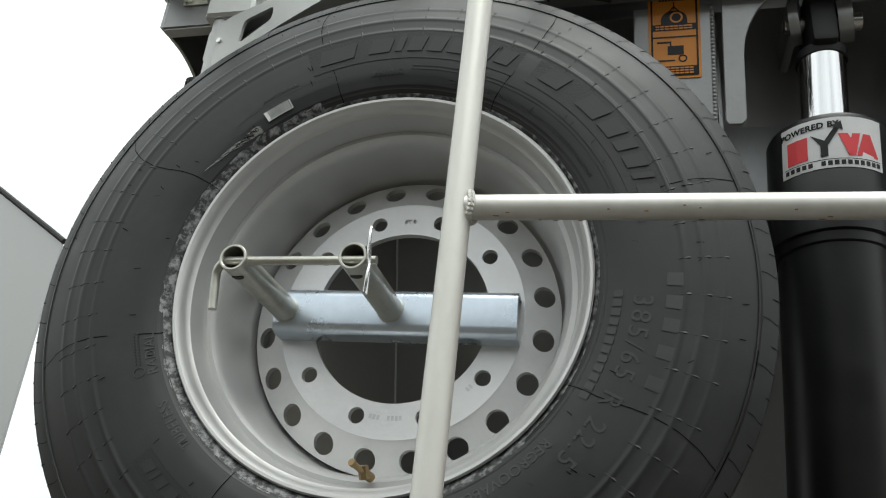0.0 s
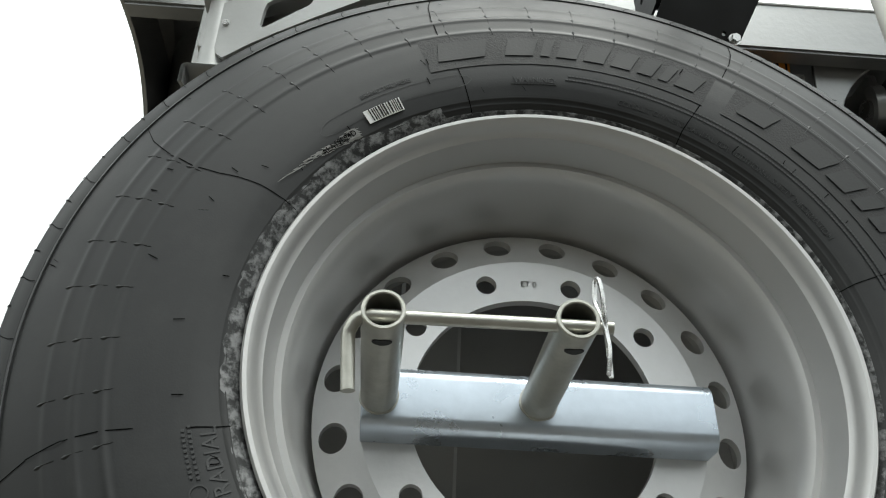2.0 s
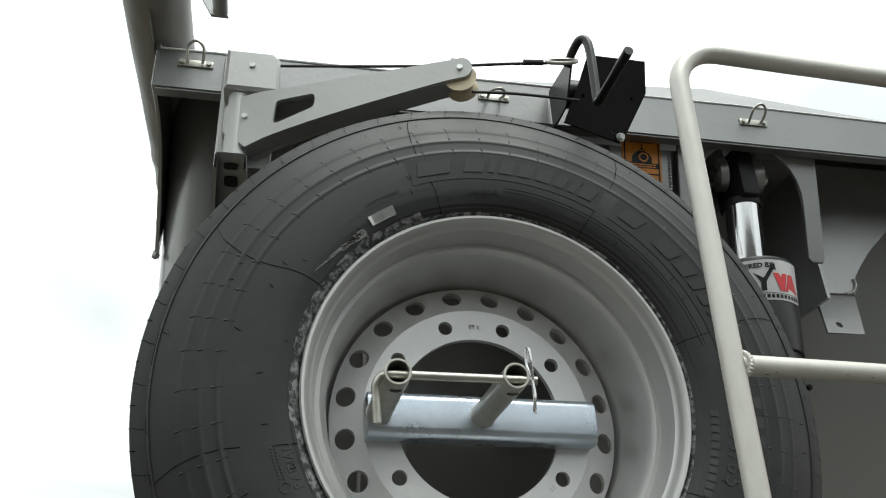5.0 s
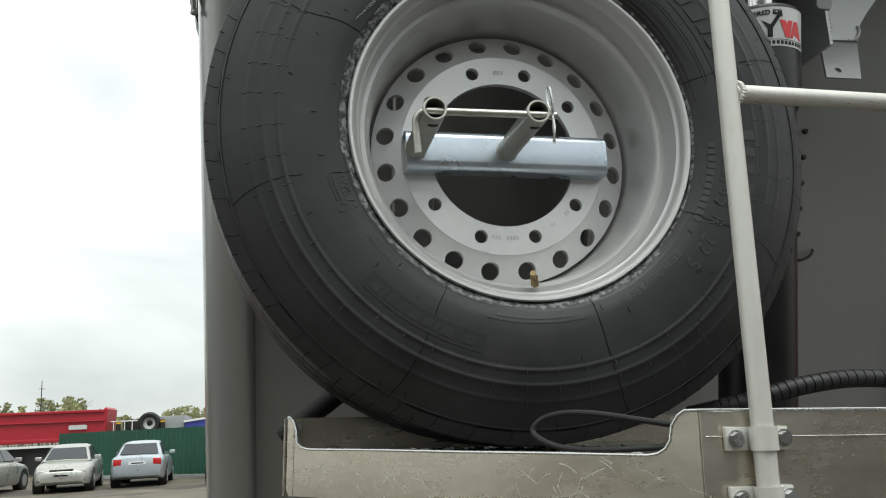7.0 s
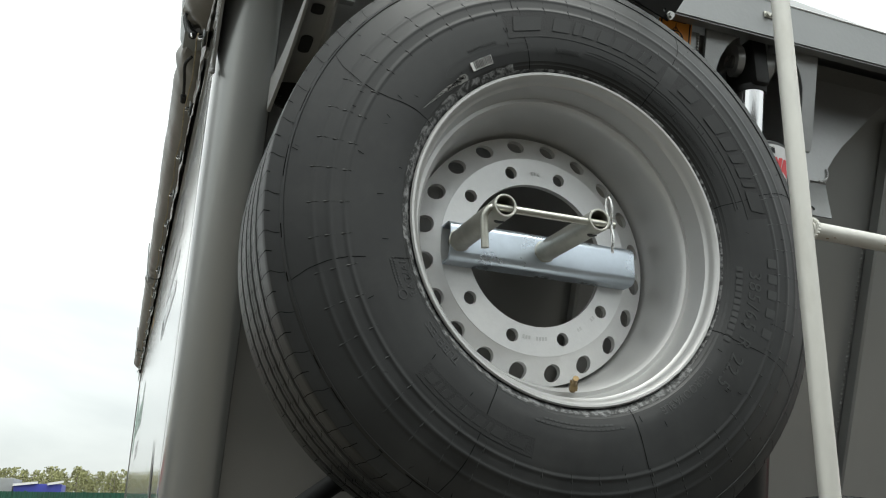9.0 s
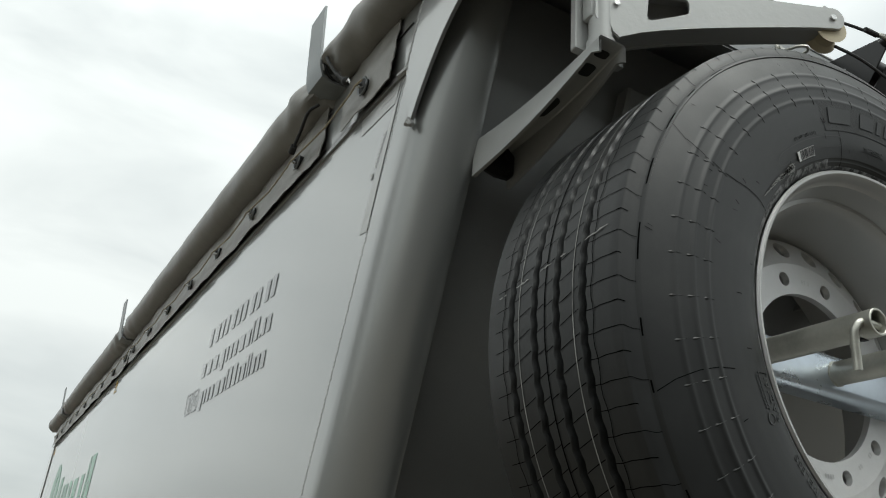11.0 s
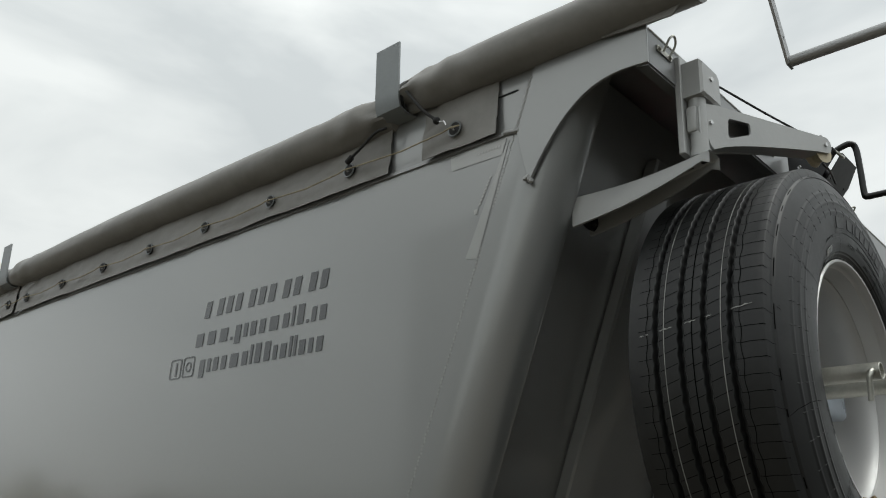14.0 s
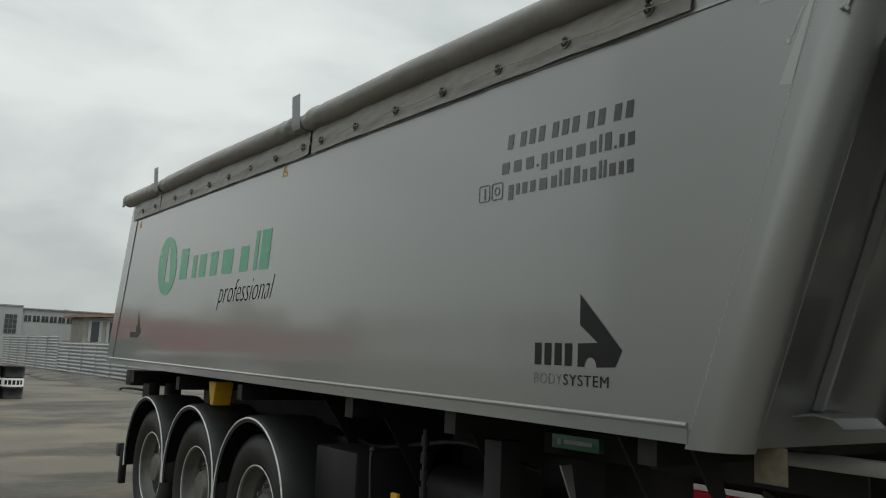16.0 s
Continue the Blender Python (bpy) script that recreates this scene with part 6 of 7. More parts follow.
bm2 = [(-0.466, 2.676), (-0.364, 2.676), (-0.364, 2.755), (-0.378, 2.770), (-0.466, 2.770)]
prism(bm, bm2, lambda u, v, w: (u, 1.968 + w, v), 0.062, 0.006)
part("hinge_box", bm, M_ARM, arm)
bm = bmesh.new()
prism(bm, [(2.018, 2.53), (2.034, 2.53), (2.034, 2.79), (2.018, 2.79)], lambda u, v, w: (-0.474 + w, u, v), 0.104, 0.002)
part("hinge_plate", bm, M_ARM, arm)
bm = bmesh.new()
rod(bm, (-0.437, 1.998, 2.521), (-0.437, 1.998, 2.70), 0.021, 20)
rod(bm, (-0.437, 1.998, 2.675), (-0.437, 1.998, 2.692), 0.025, 20)
rod(bm, (-0.437, 1.998, 2.523), (-0.437, 1.998, 2.54), 0.0245, 20)
part("hinge_pipe", bm, M_ARM, arm)
bm = bmesh.new()
box(bm, -0.464, -0.408, 1.991, 2.017, 2.584, 2.652, 0.007)
part("arm_knuckle", bm, M_ARM, arm)
P0, P1 = Vector((-0.457, 1.986)), Vector((-0.022, 1.834))
def on_arm(u, v, w):
    p = P0 + (P1 - P0) * u
    nr = Vector(((P1 - P0).y, -(P1 - P0).x)).normalized()
    return (p.x - nr.x * w, p.y - nr.y * w, v)
outline = [(-0.002, 2.584), (0.003, 2.578), (0.052, 2.574), (0.066, 2.556), (0.09, 2.546)] + [(0.09 + 0.81 * i / 10, 2.545 + 0.100 * (i / 10) ** 0.75) for i in range(1, 11)]
outline += [(0.97 + 0.045 * math.cos(radians(a)), 2.672 + 0.023 * math.sin(radians(a))) for a in range(-70, 111, 20)] + [(0.935, 2.698), (0.93, 2.693), (0.12, 2.668), (0.02, 2.658), (0.0, 2.645)]
slot = [(0.198, 2.600), (0.203, 2.594), (0.215, 2.592), (0.352, 2.618), (0.363, 2.622), (0.368, 2.630), (0.368, 2.643), (0.363, 2.649), (0.353, 2.651), (0.225, 2.645), (0.210, 2.641), (0.205, 2.634)]
bm = bmesh.new()
holed(bm, [outline, slot], on_arm, 0.006)
part("arm_plate", bm, M_ARM, arm)
bm = bmesh.new()
holed(bm, [outline], lambda u, v, w: on_arm(u, v, w + 0.044), 0.006)
part("arm_plate", bm, M_ARM, arm)
bm = bmesh.new()
for i in range(9):
    u0, u1 = 0.02 + 0.1 * i, 0.02 + 0.1 * (i + 1)
    z0, z1 = 2.548 + 0.100 * max(0, (u0 - 0.05) / 0.85) ** 0.75, 2.548 + 0.100 * max(0, (u1 - 0.05) / 0.85) ** 0.75
    q = [bm.verts.new(on_arm(u, z, w)) for u, z, w in ((u0, z0, 0.005), (u1, z1, 0.005), (u1, z1, 0.045), (u0, z0, 0.045))]
    bm.faces.new(q)
bmesh.ops.remove_doubles(bm, verts=bm.verts[:], dist=0.0005)
thicken(bm, 0.004)
part("arm_floor", bm, M_ARM, arm)
bm = bmesh.new()
bm.faces.new([bm.verts.new(on_arm(u, z, w)) for u, z, w in ((0.02, 2.662, 0.005), (0.92, 2.690, 0.005), (0.92, 2.690, 0.045), (0.02, 2.662, 0.045))])
thicken(bm, 0.004)
part("arm_top", bm, M_ARM, arm)
bm = bmesh.new()
a, b = Vector(on_arm(0.965, 2.655, 0.008)), Vector(on_arm(0.965, 2.655, 0.042))
rod(bm, a, a.lerp(b, 0.3), 0.030, 28, 0.022)
rod(bm, a.lerp(b, 0.3), a.lerp(b, 0.7), 0.022, 28)
rod(bm, a.lerp(b, 0.7), b, 0.022, 28, 0.030)
part("pulley", bm, M_NYLON, arm, "tan nylon pulley")
for p in (on_arm(0.079, 2.615, 0), on_arm(0.965, 2.672, 0), (-0.416, 1.968, 2.733)):
    bm = bmesh.new()
    rod(bm, Vector(p), Vector(p) + Vector((-0.001, -0.004, 0)), 0.0055, 16)
    part("rivet", bm, M_STEEL, arm, "bright bolt head")
bm = bmesh.new()
sec = [(-0.468, -0.006), (-0.466, -0.002), (-0.462, 0.0), (-0.418, 0.0), (-0.414, -0.002), (-0.412, -0.006), (-0.412, -0.034), (-0.417, -0.034), (-0.417, -0.007), (-0.419, -0.005), (-0.461, -0.005), (-0.463, -0.007), (-0.463, -0.034), (-0.468, -0.034)]
def brk(u, v, w):
    t = w / 0.40
    if v < -0.02:                                     # flanges deepen towards the wall
        v = -(0.018 + 0.064 * t ** 0.9 + 0.016 * max(0.0, 1 - t / 0.05))
    return (u + t * (u + 0.440) * 0.55, 1.965 + w * 0.90, 2.525 + v - 0.028 * t - 0.012 * math.sin(math.pi * t))
steps = [0.0, 0.01, 0.02] + [0.05 * k for k in range(1, 9)]
for w0, w1 in zip(steps, steps[1:]):
    a = [bm.verts.new(brk(u, v, w0)) for u, v in sec]
    b = [bm.verts.new(brk(u, v, w1)) for u, v in sec]
    for i in range(len(sec)):
        j = (i + 1) % len(sec)
        bm.faces.new((a[i], a[j], b[j], b[i]))
bmesh.ops.remove_doubles(bm, verts=bm.verts[:], dist=0.0001)
brackt = part("support_bracket", bm, M_ARM, arm)
for w0, ln in ((0.20, 0.034), (0.075, 0.016), (0.03, 0.009)):
    bm = bmesh.new()
    ring_s = [(-0.440 + 0.0125 * max(-1, min(1, 1.5 * math.cos(t))), w0 + ln * math.sin(t)) for t in [2 * math.pi * i / 20 for i in range(20)]]
    prism(bm, ring_s, lambda u, v, w: (u, brk(-0.44, 0, v)[1], brk(-0.44, -0.0055, v)[2] - 0.001 - w), 0.0015)
    part("slot_hole", bm, M_CORD, brackt, "dark slot")
bm = bmesh.new()
plate_f = [(-0.478, 2.445), (-0.468, 2.424), (-0.445, 2.418), (-0.415, 2.420), (-0.402, 2.435), (-0.400, 2.470), (-0.420, 2.486), (-0.468, 2.478)]
prism(bm, plate_f, lambda u, v, w: (u, 2.300 + 0.35 * (2.45 - v) * 0.2 + w, v), 0.008, 0.002)
foot = part("foot_plate", bm, M_DARK, arm, "dark bolted foot plate")
for u, v in ((-0.464, 2.446), (-0.425, 2.436), (-0.425, 2.468)):
    bm = bmesh.new()
    bolt(bm, (u, 2.299, v), (0, -1, 0), 0.007, 0.009)
    part("foot_bolt", bm, M_DARK, foot)
# steel cable, carabiner, winch with crank
bm = bmesh.new()
sweep(bm, smooth_path([(-0.375, 1.985, 2.752), (-0.2, 1.935, 2.733), (-0.03, 1.88, 2.712), (0.06, 1.865, 2.716), (0.15, 1.87, 2.735)], 8), 0.003, 8)
sweep(bm, smooth_path([(-0.01, 1.86, 2.635), (0.08, 1.87, 2.65), (0.22, 1.90, 2.675)], 6), 0.003, 8)
rod(bm, (0.10, 1.865, 2.726), (0.14, 1.869, 2.734), 0.0055, 10)
lone("winch_cable", bm, M_DARK, "dark steel winch cable over the pulley", "cable")
bm = bmesh.new()
sweep(bm, [Vector((0.180 + 0.032 * math.cos(2 * math.pi * i / 20), 1.868 + 0.006 * math.sin(2 * math.pi * i / 20), 2.742 + 0.011 * math.sin(2 * math.pi * i / 20 + 0.5))) for i in range(20)], 0.0038, 8, True)
lone("carabiner", bm, M_ZINC2, "grey steel carabiner on the winch cable", "carabiner")
winch = thing("hand_winch", (0.3, 1.95, 2.66), "black painted hand winch with a crank on the hood", "winch")
bm = bmesh.new()
holed(bm, [[(1.875, 2.775), (2.02, 2.79), (2.02, 2.69), (1.94, 2.69)], circle(0.006, 12, 1.99, 2.75)], lambda u, v, w: (0.208 + w, u, v), 0.004)
part("side_plate", bm, M_BLACK, winch)
bm = bmesh.new()
holed(bm, [[(0.242, 2.775), (0.366, 2.775), (0.373, 2.718), (0.334, 2.636), (0.324, 2.625), (0.202, 2.653), (0.228, 2.727)], circle(0.0035, 12, 0.238, 2.702), circle(0.0035, 12, 0.342, 2.705), circle(0.0035, 12, 0.308, 2.643)], lambda u, v, w: (u, 1.882 + (2.765 - v) * 0.55 + w, v), 0.004)
part("front_plate", bm, M_BLACK, winch)
bm = bmesh.new()
holed(bm, [[(1.889, 2.765), (2.02, 2.79), (2.02, 2.70), (1.920, 2.71)], circle(0.006, 12, 1.99, 2.75)], lambda u, v, w: (0.366 + w, u, v), 0.004)
part("side_plate", bm, M_BLACK, winch)
bm = bmesh.new()
rod(bm, (0.21, 1.95, 2.73), (0.366, 1.95, 2.73), 0.03, 20)
part("drum", bm, M_BLACK, winch)
bm = bmesh.new()
sweep(bm, smooth_path([(0.205, 1.90, 2.76), (0.208, 1.87, 2.775), (0.215, 1.845, 2.782), (0.225, 1.835, 2.765), (0.226, 1.832, 2.70), (0.224, 1.83, 2.625), (0.224, 1.822, 2.615), (0.224, 1.80, 2.614), (0.222, 1.68, 2.612)], 6), 0.0088, 12)
part("crank", bm, M_BLACK, winch)
bm = bmesh.new()
bolt(bm, (0.322, 1.952, 2.633), (0.1, -1, -0.3), 0.007, 0.010)
part("winch_bolt", bm, M_STEEL, winch)

# wire-loop cleats on the hood
def cleat(x, z, tilt):
    c = thing("tie_cleat", (x, HY, z), "zinc tie-down ring cleat bolted to the hood", "cleat", "cleats on the hood")
    bm = bmesh.new()
    box(bm, x - 0.034, x + 0.034, HY - 0.004, HY - 0.0005, z - 0.008, z + 0.008, 0.001)
    for s in (-0.026, 0.026):
        bolt(bm, (x + s, HY - 0.004, z), (0, -1, 0), 0.005, 0.005)
    part("base", bm, M_ZINC2, c)
    bm = bmesh.new()
    pts = [(-0.014, 0, -0.004), (-0.016, -0.01, 0.01), (-0.014, -0.018, 0.026), (0.0, -0.022, 0.036), (0.014, -0.018, 0.026), (0.016, -0.01, 0.01), (0.014, 0, -0.004)]
    rot = Matrix.Rotation(radians(tilt), 3, "X")
    sweep(bm, smooth_path([Vector((x, HY - 0.008, z)) + rot @ Vector(p) for p in pts], 5), 0.003, 8)
    part("ring", bm, M_ZINC2, c)
cleat(-0.530, 2.772, 0)
cleat(0.085, 2.765, 75)
cleat(0.700, 2.770, 30)
cleat(1.30, 2.770, 80)

# ---- tarpaulin: roll, hanging flaps with eyelets, stakes and rope ----
tarp = thing("rolled_tarpaulin", (-0.61, 5.7, 2.85), "grey PVC tarpaulin rolled along the body's top edge", "tarpaulin")
def roll_z(y):
    return (2.892 + 0.012 * (y - 2.3)) if y < 2.85 else 2.878 + 0.0115 * (y - 2.9)
STAKES = (2.845, 5.72, 8.55)
def roll_piece(y0, y1, seed, r0=0.058):
    bm = bmesh.new()
    n, k = 36, int((y1 - y0) / 0.02) + 2
    rings = []
    for i in range(k + 1):
        y = y0 + (y1 - y0) * i / k
        near = min(abs(y - s) for s in STAKES)
        pinch = 0.72 + 0.28 * min(1.0, near / 0.12)
        crease = max(0.0, 1 - near / 0.42)
        row = []
        for j in range(n):
            a = 2 * math.pi * j / n
            end = min(1.0, min(abs(y - y0), abs(y1 - y)) / 0.11) if (y0 > 2.0 and y - y0 < 0.2) or (y1 < 3.0 and y1 - y < 0.2) else 1.0
            pinch = min(pinch, 0.62 + 0.38 * end ** 0.6)
            fold = (1 - end) * 0.22 * math.cos(5 * a + seed + 3 * end) + (1 - end) * 0.10 * math.cos(9 * a + 2 * seed)
            r = r0 * pinch * (1 + fold + crease * (0.085 * math.sin(2 * a + 30 * y + 4 * noise.noise(Vector((y * 5, a, seed)))) + 0.045 * math.sin(3 * a - 44 * y + seed)) + 0.03 * noise.noise(Vector((math.cos(a) * 1.2 + seed, math.sin(a) * 1.2, y * 2.2))) + 0.05 * noise.noise(Vector((math.cos(a) * 2.5, math.sin(a) * 2.5 + seed, y * 7))) * (1.2 - pinch) * 3)
            row.append(bm.verts.new((-0.612 + r * math.cos(a) * 1.05, y, roll_z(y) + 0.006 * math.sin(y * 2.1 + seed) + r * math.sin(a))))
        rings.append(row)
    for i in range(k):
        for j in range(n):
            bm.faces.new((rings[i][j], rings[i][(j + 1) % n], rings[i + 1][(j + 1) % n], rings[i + 1][j]))
    bm.faces.new(rings[0])
    bm.faces.new(rings[-1])
    return bm
part("roll", roll_piece(1.90, 2.815, 1.0, 0.062), M_TARP, tarp)
bm = bmesh.new()
prism(bm, [(1.93, -0.058), (2.16, -0.052), (2.14, -0.070), (1.96, -0.088)], lambda u, v, w: (-0.618 + w, u, roll_z(1.95) + v), 0.004)
part("roll_hem", bm, M_TARP, tarp)
part("roll", roll_piece(2.83, 9.62, 5.0, 0.064), M_TARP, tarp)
bm = bmesh.new()
rod(bm, (-0.612, 1.80, roll_z(1.86) - 0.002), (-0.612, 1.91, roll_z(1.9) - 0.001), 0.050, 32, 0.0535)
sweep(bm, [(-0.612 + 0.0525 * math.cos(2 * math.pi * i / 32), 1.885, roll_z(1.9) + 0.0525 * math.sin(2 * math.pi * i / 32)) for i in range(32)], 0.0028, 6, True)
part("end_sleeve", bm, M_TARP, tarp)
bm = bmesh.new()
rod(bm, (-0.612, 1.76, roll_z(1.9)), (-0.612, 1.95, roll_z(1.9)), 0.017, 16)
rod(bm, (-0.612, 9.5, roll_z(9.5)), (-0.612, 9.85, roll_z(9.5) - 0.01), 0.012, 12)
rod(bm, (-0.612, 9.85, roll_z(9.5) - 0.03), (-0.612, 9.85, roll_z(9.5) + 0.02), 0.012, 12)
part("roll_tube", bm, M_FRAME, tarp)
bm = bmesh.new()
rod(bm, (-0.645, 9.5, roll_z(9.5)), (-0.58, 9.57, roll_z(9.5)), 0.05, 16)
part("roll_end", bm, M_TARP, tarp)

def flap(y0, y1, seed):
    bm = bmesh.new()
    k, n = int((y1 - y0) / 0.016) + 1, 12
    g = []
    for i in range(k + 1):
        y = y0 + (y1 - y0) * i / k
        col = []
        for j in range(n + 1):
            t = j / n
            x = min(-0.604, -0.609 - 0.011 * (1 - t) - 0.006 * noise.noise(Vector((y * 4 + seed, t * 1.5, 0))) - 0.006 * noise.noise(Vector((y * 10 + t * 5, t * 3, seed))) - 0.003 * noise.noise(Vector((y * 26 - t * 8, t * 6, seed))))
            z = 2.668 + 0.004 * noise.noise(Vector((y * 3, seed, 1))) * (1 - t) + (0.165) * t + rise(y)
            col.append(bm.verts.new((x, y, z)))
        g.append(col)
    for i in range(k):
        for j in range(n):
            bm.faces.new((g[i][j], g[i + 1][j], g[i + 1][j + 1], g[i][j + 1]))
    thicken(bm, 0.002)
    return bm
part("flap", flap(2.468, 2.735, 2.0), M_TARP, tarp)
part("flap", flap(2.875, 5.60, 4.0), M_TARP, tarp)
part("flap", flap(5.63, 8.55, 7.0), M_TARP, tarp)
part("flap", flap(8.57, 9.40, 9.0), M_TARP, tarp)
bm = bmesh.new()
for y0, y1 in ((2.405, 9.42),):
    prism(bm, [(y0, 2.662 + rise(y0)), (y1, 2.662 + rise(y1)), (y1, 2.672 + rise(y1)), (y0, 2.672 + rise(y0))], lambda u, v, w: (X0 - w, u, v), 0.006)
part("top_rail_lip", bm, M_FRAME, trailer)
bm = bmesh.new()
prism(bm, [(2.41, 2.783), (2.62, 2.785), (2.62, 2.788), (2.41, 2.786)], lambda u, v, w: (X0 - w, u, v), 0.003)
part("rail_slot", bm, M_DARK, trailer, "dark slot in the top rail")
EYES = [2.611, 3.047] + [3.047 + 0.405 * k for k in range(1, 7)] + [5.71 + 0.405 * k for k in range(0, 7)] + [8.70, 9.1]
for y in EYES:
    zc = 2.727 + rise(y)
    e = thing("eyelet", (-0.63, y, zc), "steel eyelet with a hook in the tarpaulin flap", "eyelet", "eyelets along the flap")
    bm = bmesh.new()
    def hoop_pt(r, d, a):
        return (-0.623 - d, y + r * math.cos(a), zc + r * math.sin(a))
    n = 20
    pr = [(0.0195, -0.004), (0.0245, 0.0), (0.0235, 0.003), (0.0195, 0.0015)]
    rg = [[bm.verts.new(hoop_pt(r, d, 2 * math.pi * i / n)) for r, d in pr] for i in range(n)]
    for i in range(n):
        for j in range(4):
            bm.faces.new((rg[i][j], rg[i][(j + 1) % 4], rg[(i + 1) % n][(j + 1) % 4], rg[(i + 1) % n][j]))
    part("ring", bm, M_STOP, e)
    bm = bmesh.new()
    rod(bm, (-0.606, y, zc), (-0.6235, y, zc), 0.0195, 18)
    part("opening", bm, M_CORD, e, "dark opening")
    bm = bmesh.new()
    sweep(bm, smooth_path([(-0.617, y + 0.006, zc + 0.008), (-0.631, y + 0.004, zc + 0.006), (-0.637, y, zc - 0.002), (-0.631, y - 0.004, zc - 0.008), (-0.619, y - 0.006, zc - 0.004)], 4), 0.0028, 8)
    part("hook", bm, M_STEEL, e)
bm = bmesh.new()
pts = []
for y in EYES:
    pts += [(-0.638, y - 0.03, 2.721 + rise(y)), (-0.640, y, 2.723 + rise(y)), (-0.638, y + 0.03, 2.719 + rise(y)), (-0.633, y + 0.2, 2.716 + rise(y))]
sweep(bm, pts[:-1], 0.0022, 6)
lone("tie_rope", bm, M_ROPE, "thin tan rope threaded along the eyelets", "rope")
for k, y in enumerate(STAKES):
    s = thing("roll_stop", (-0.67, y, roll_z(y) - 0.05), "grey flat steel stop bent under the tarpaulin roll", "bracket", "stops along the roll")
    zb = roll_z(y)
    prof_s = [(-0.560, -0.062), (-0.640, -0.066), (-0.668, -0.055), (-0.677, -0.03), (-0.680, 0.0), (-0.688, 0.155)]
    bm = bmesh.new()
    a = [bm.verts.new((x, y - 0.058, zb + d)) for x, d in prof_s]
    b = [bm.verts.new((x, y + 0.040, zb + d)) for x, d in prof_s]
    for i in range(len(prof_s) - 1):
        bm.faces.new((a[i], a[i + 1], b[i + 1], b[i]))
    thicken(bm, 0.006)
    part("stop_plate", bm, M_STOP, s)
bm = bmesh.new()
z = roll_z(2.775)
sweep(bm, [Vector((-0.612 + 0.054 * math.cos(a), 2.785 - 0.012 * math.sin(a), z - 0.004 + 0.052 * math.sin(a))) for a in [2 * math.pi * i / 24 for i in range(24)]], 0.0045, 8, True)
sweep(bm, smooth_path([(-0.660, 2.785, z + 0.012), (-0.672, 2.75, z - 0.03), (-0.662, 2.70, 2.802), (-0.650, 2.655, 2.758)], 6), 0.0045, 8)
bmesh.ops.create_icosphere(bm, subdivisions=2, radius=0.011, matrix=Matrix.Translation((-0.650, 2.655, 2.757)))
lone("bungee_cord", bm, M_CORD, "black elastic cord tied round the tarpaulin roll", "cord")
bm = bmesh.new()
sweep(bm, smooth_path([(-0.650, 2.655, 2.757), (-0.652, 2.64, 2.748), (-0.654, 2.622, 2.742), (-0.652, 2.615, 2.728)], 5), 0.0025, 8)
lone("cord_hook", bm, M_STEEL, "bright wire hook from the cord to the eyelet", "hook")
bm = bmesh.new()
sweep(bm, smooth_path([(-0.640, 2.868, 2.812), (-0.655, 2.90, 2.800), (-0.650, 2.96, 2.776), (-0.646, 3.02, 2.752)], 6), 0.0045, 8)
rod(bm, (-0.647, 3.01, 2.756), (-0.645, 3.032, 2.746), 0.009, 12)
lone("bungee_cord", bm, M_CORD, "short black elastic cord from under the roll", "cord")
# crank at the front end of the roll
crank = thing("tarp_crank", (-0.5, 1.77, 2.67), "grey flat crank arm with a tube handle on the roll's end", "crank")
bm = bmesh.new()
holed(bm, [[(-0.480, 2.662), (-0.452, 2.662), (-0.578, 2.905), (-0.606, 2.905)], circle(0.004, 10, -0.495, 2.72), circle(0.004, 10, -0.53, 2.80)], lambda u, v, w: (u, 1.764 + w, v), 0.006)
part("crank_arm", bm, M_FRAME, crank)
bm = bmesh.new()
rod(bm, (-0.466, 1.768, 2.674), (-0.466, 1.50, 2.674), 0.0125, 20)
part("handle", bm, M_FRAME, crank)

# ---- yard: fences ----
def sheet_fence(name, p, q, height, step, mat_f, label, horizontal=False):
    p, q = Vector((*p, 0)), Vector((*q, 0))
    f = thing(name, p, label, "fence")
    d = (q - p).normalized()
    nr = Vector((-d.y, d.x, 0))
    L = (q - p).length
    bays = max(1, int(L / 2.5))
    for b in range(bays):
        s0, s1 = L * b / bays, L * (b + 1) / bays
        bm = bmesh.new()
        if horizontal:
            rows = []
            k = int(height / step) * 4
            for i in range(k + 1):
                z = 0.05 + (height - 0.05) * i / k
                o = (0.0, 0.03, 0.03, 0.0)[i % 4]
                rows.append([bm.verts.new(p + d * s + nr * o + Vector((0, 0, z))) for s in (s0, s1 - 0.01)])
            for a, c in zip(rows, rows[1:]):
                bm.faces.new((a[0], a[1], c[1], c[0]))
        else:
            k = int((s1 - s0) / step) * 4
            cols = []
            for i in range(k + 1):
                s = s0 + (s1 - s0) * i / k
                o = (0.0, 0.035, 0.035, 0.0)[i % 4]
                cols.append([bm.verts.new(p + d * s + nr * o + Vector((0, 0, z))) for z in (0.05, height)])
            for a, c in zip(cols, cols[1:]):
                bm.faces.new((a[0], c[0], c[1], a[1]))
        part("sheet", bm, mat_f, f, "", False)
        bm = bmesh.new()
        c = p + d * s0
        box(bm, c.x - 0.04, c.x + 0.04, c.y + 0.04, c.y + 0.12, 0, height + 0.03)
        part("post", bm, mat_f, f)
    return f

sheet_fence("green_fence", (-9.66, 39.1), (0.3, 30.8), 1.86, 0.22, M_FENCE, "dark green corrugated sheet fence round the yard")
sheet_fence("ribbed_fence", (6.9, 52.0), (6.1, 67.3), 2.05, 0.17, M_GALV, "grey galvanised fence of horizontal ribbed sheets", True)
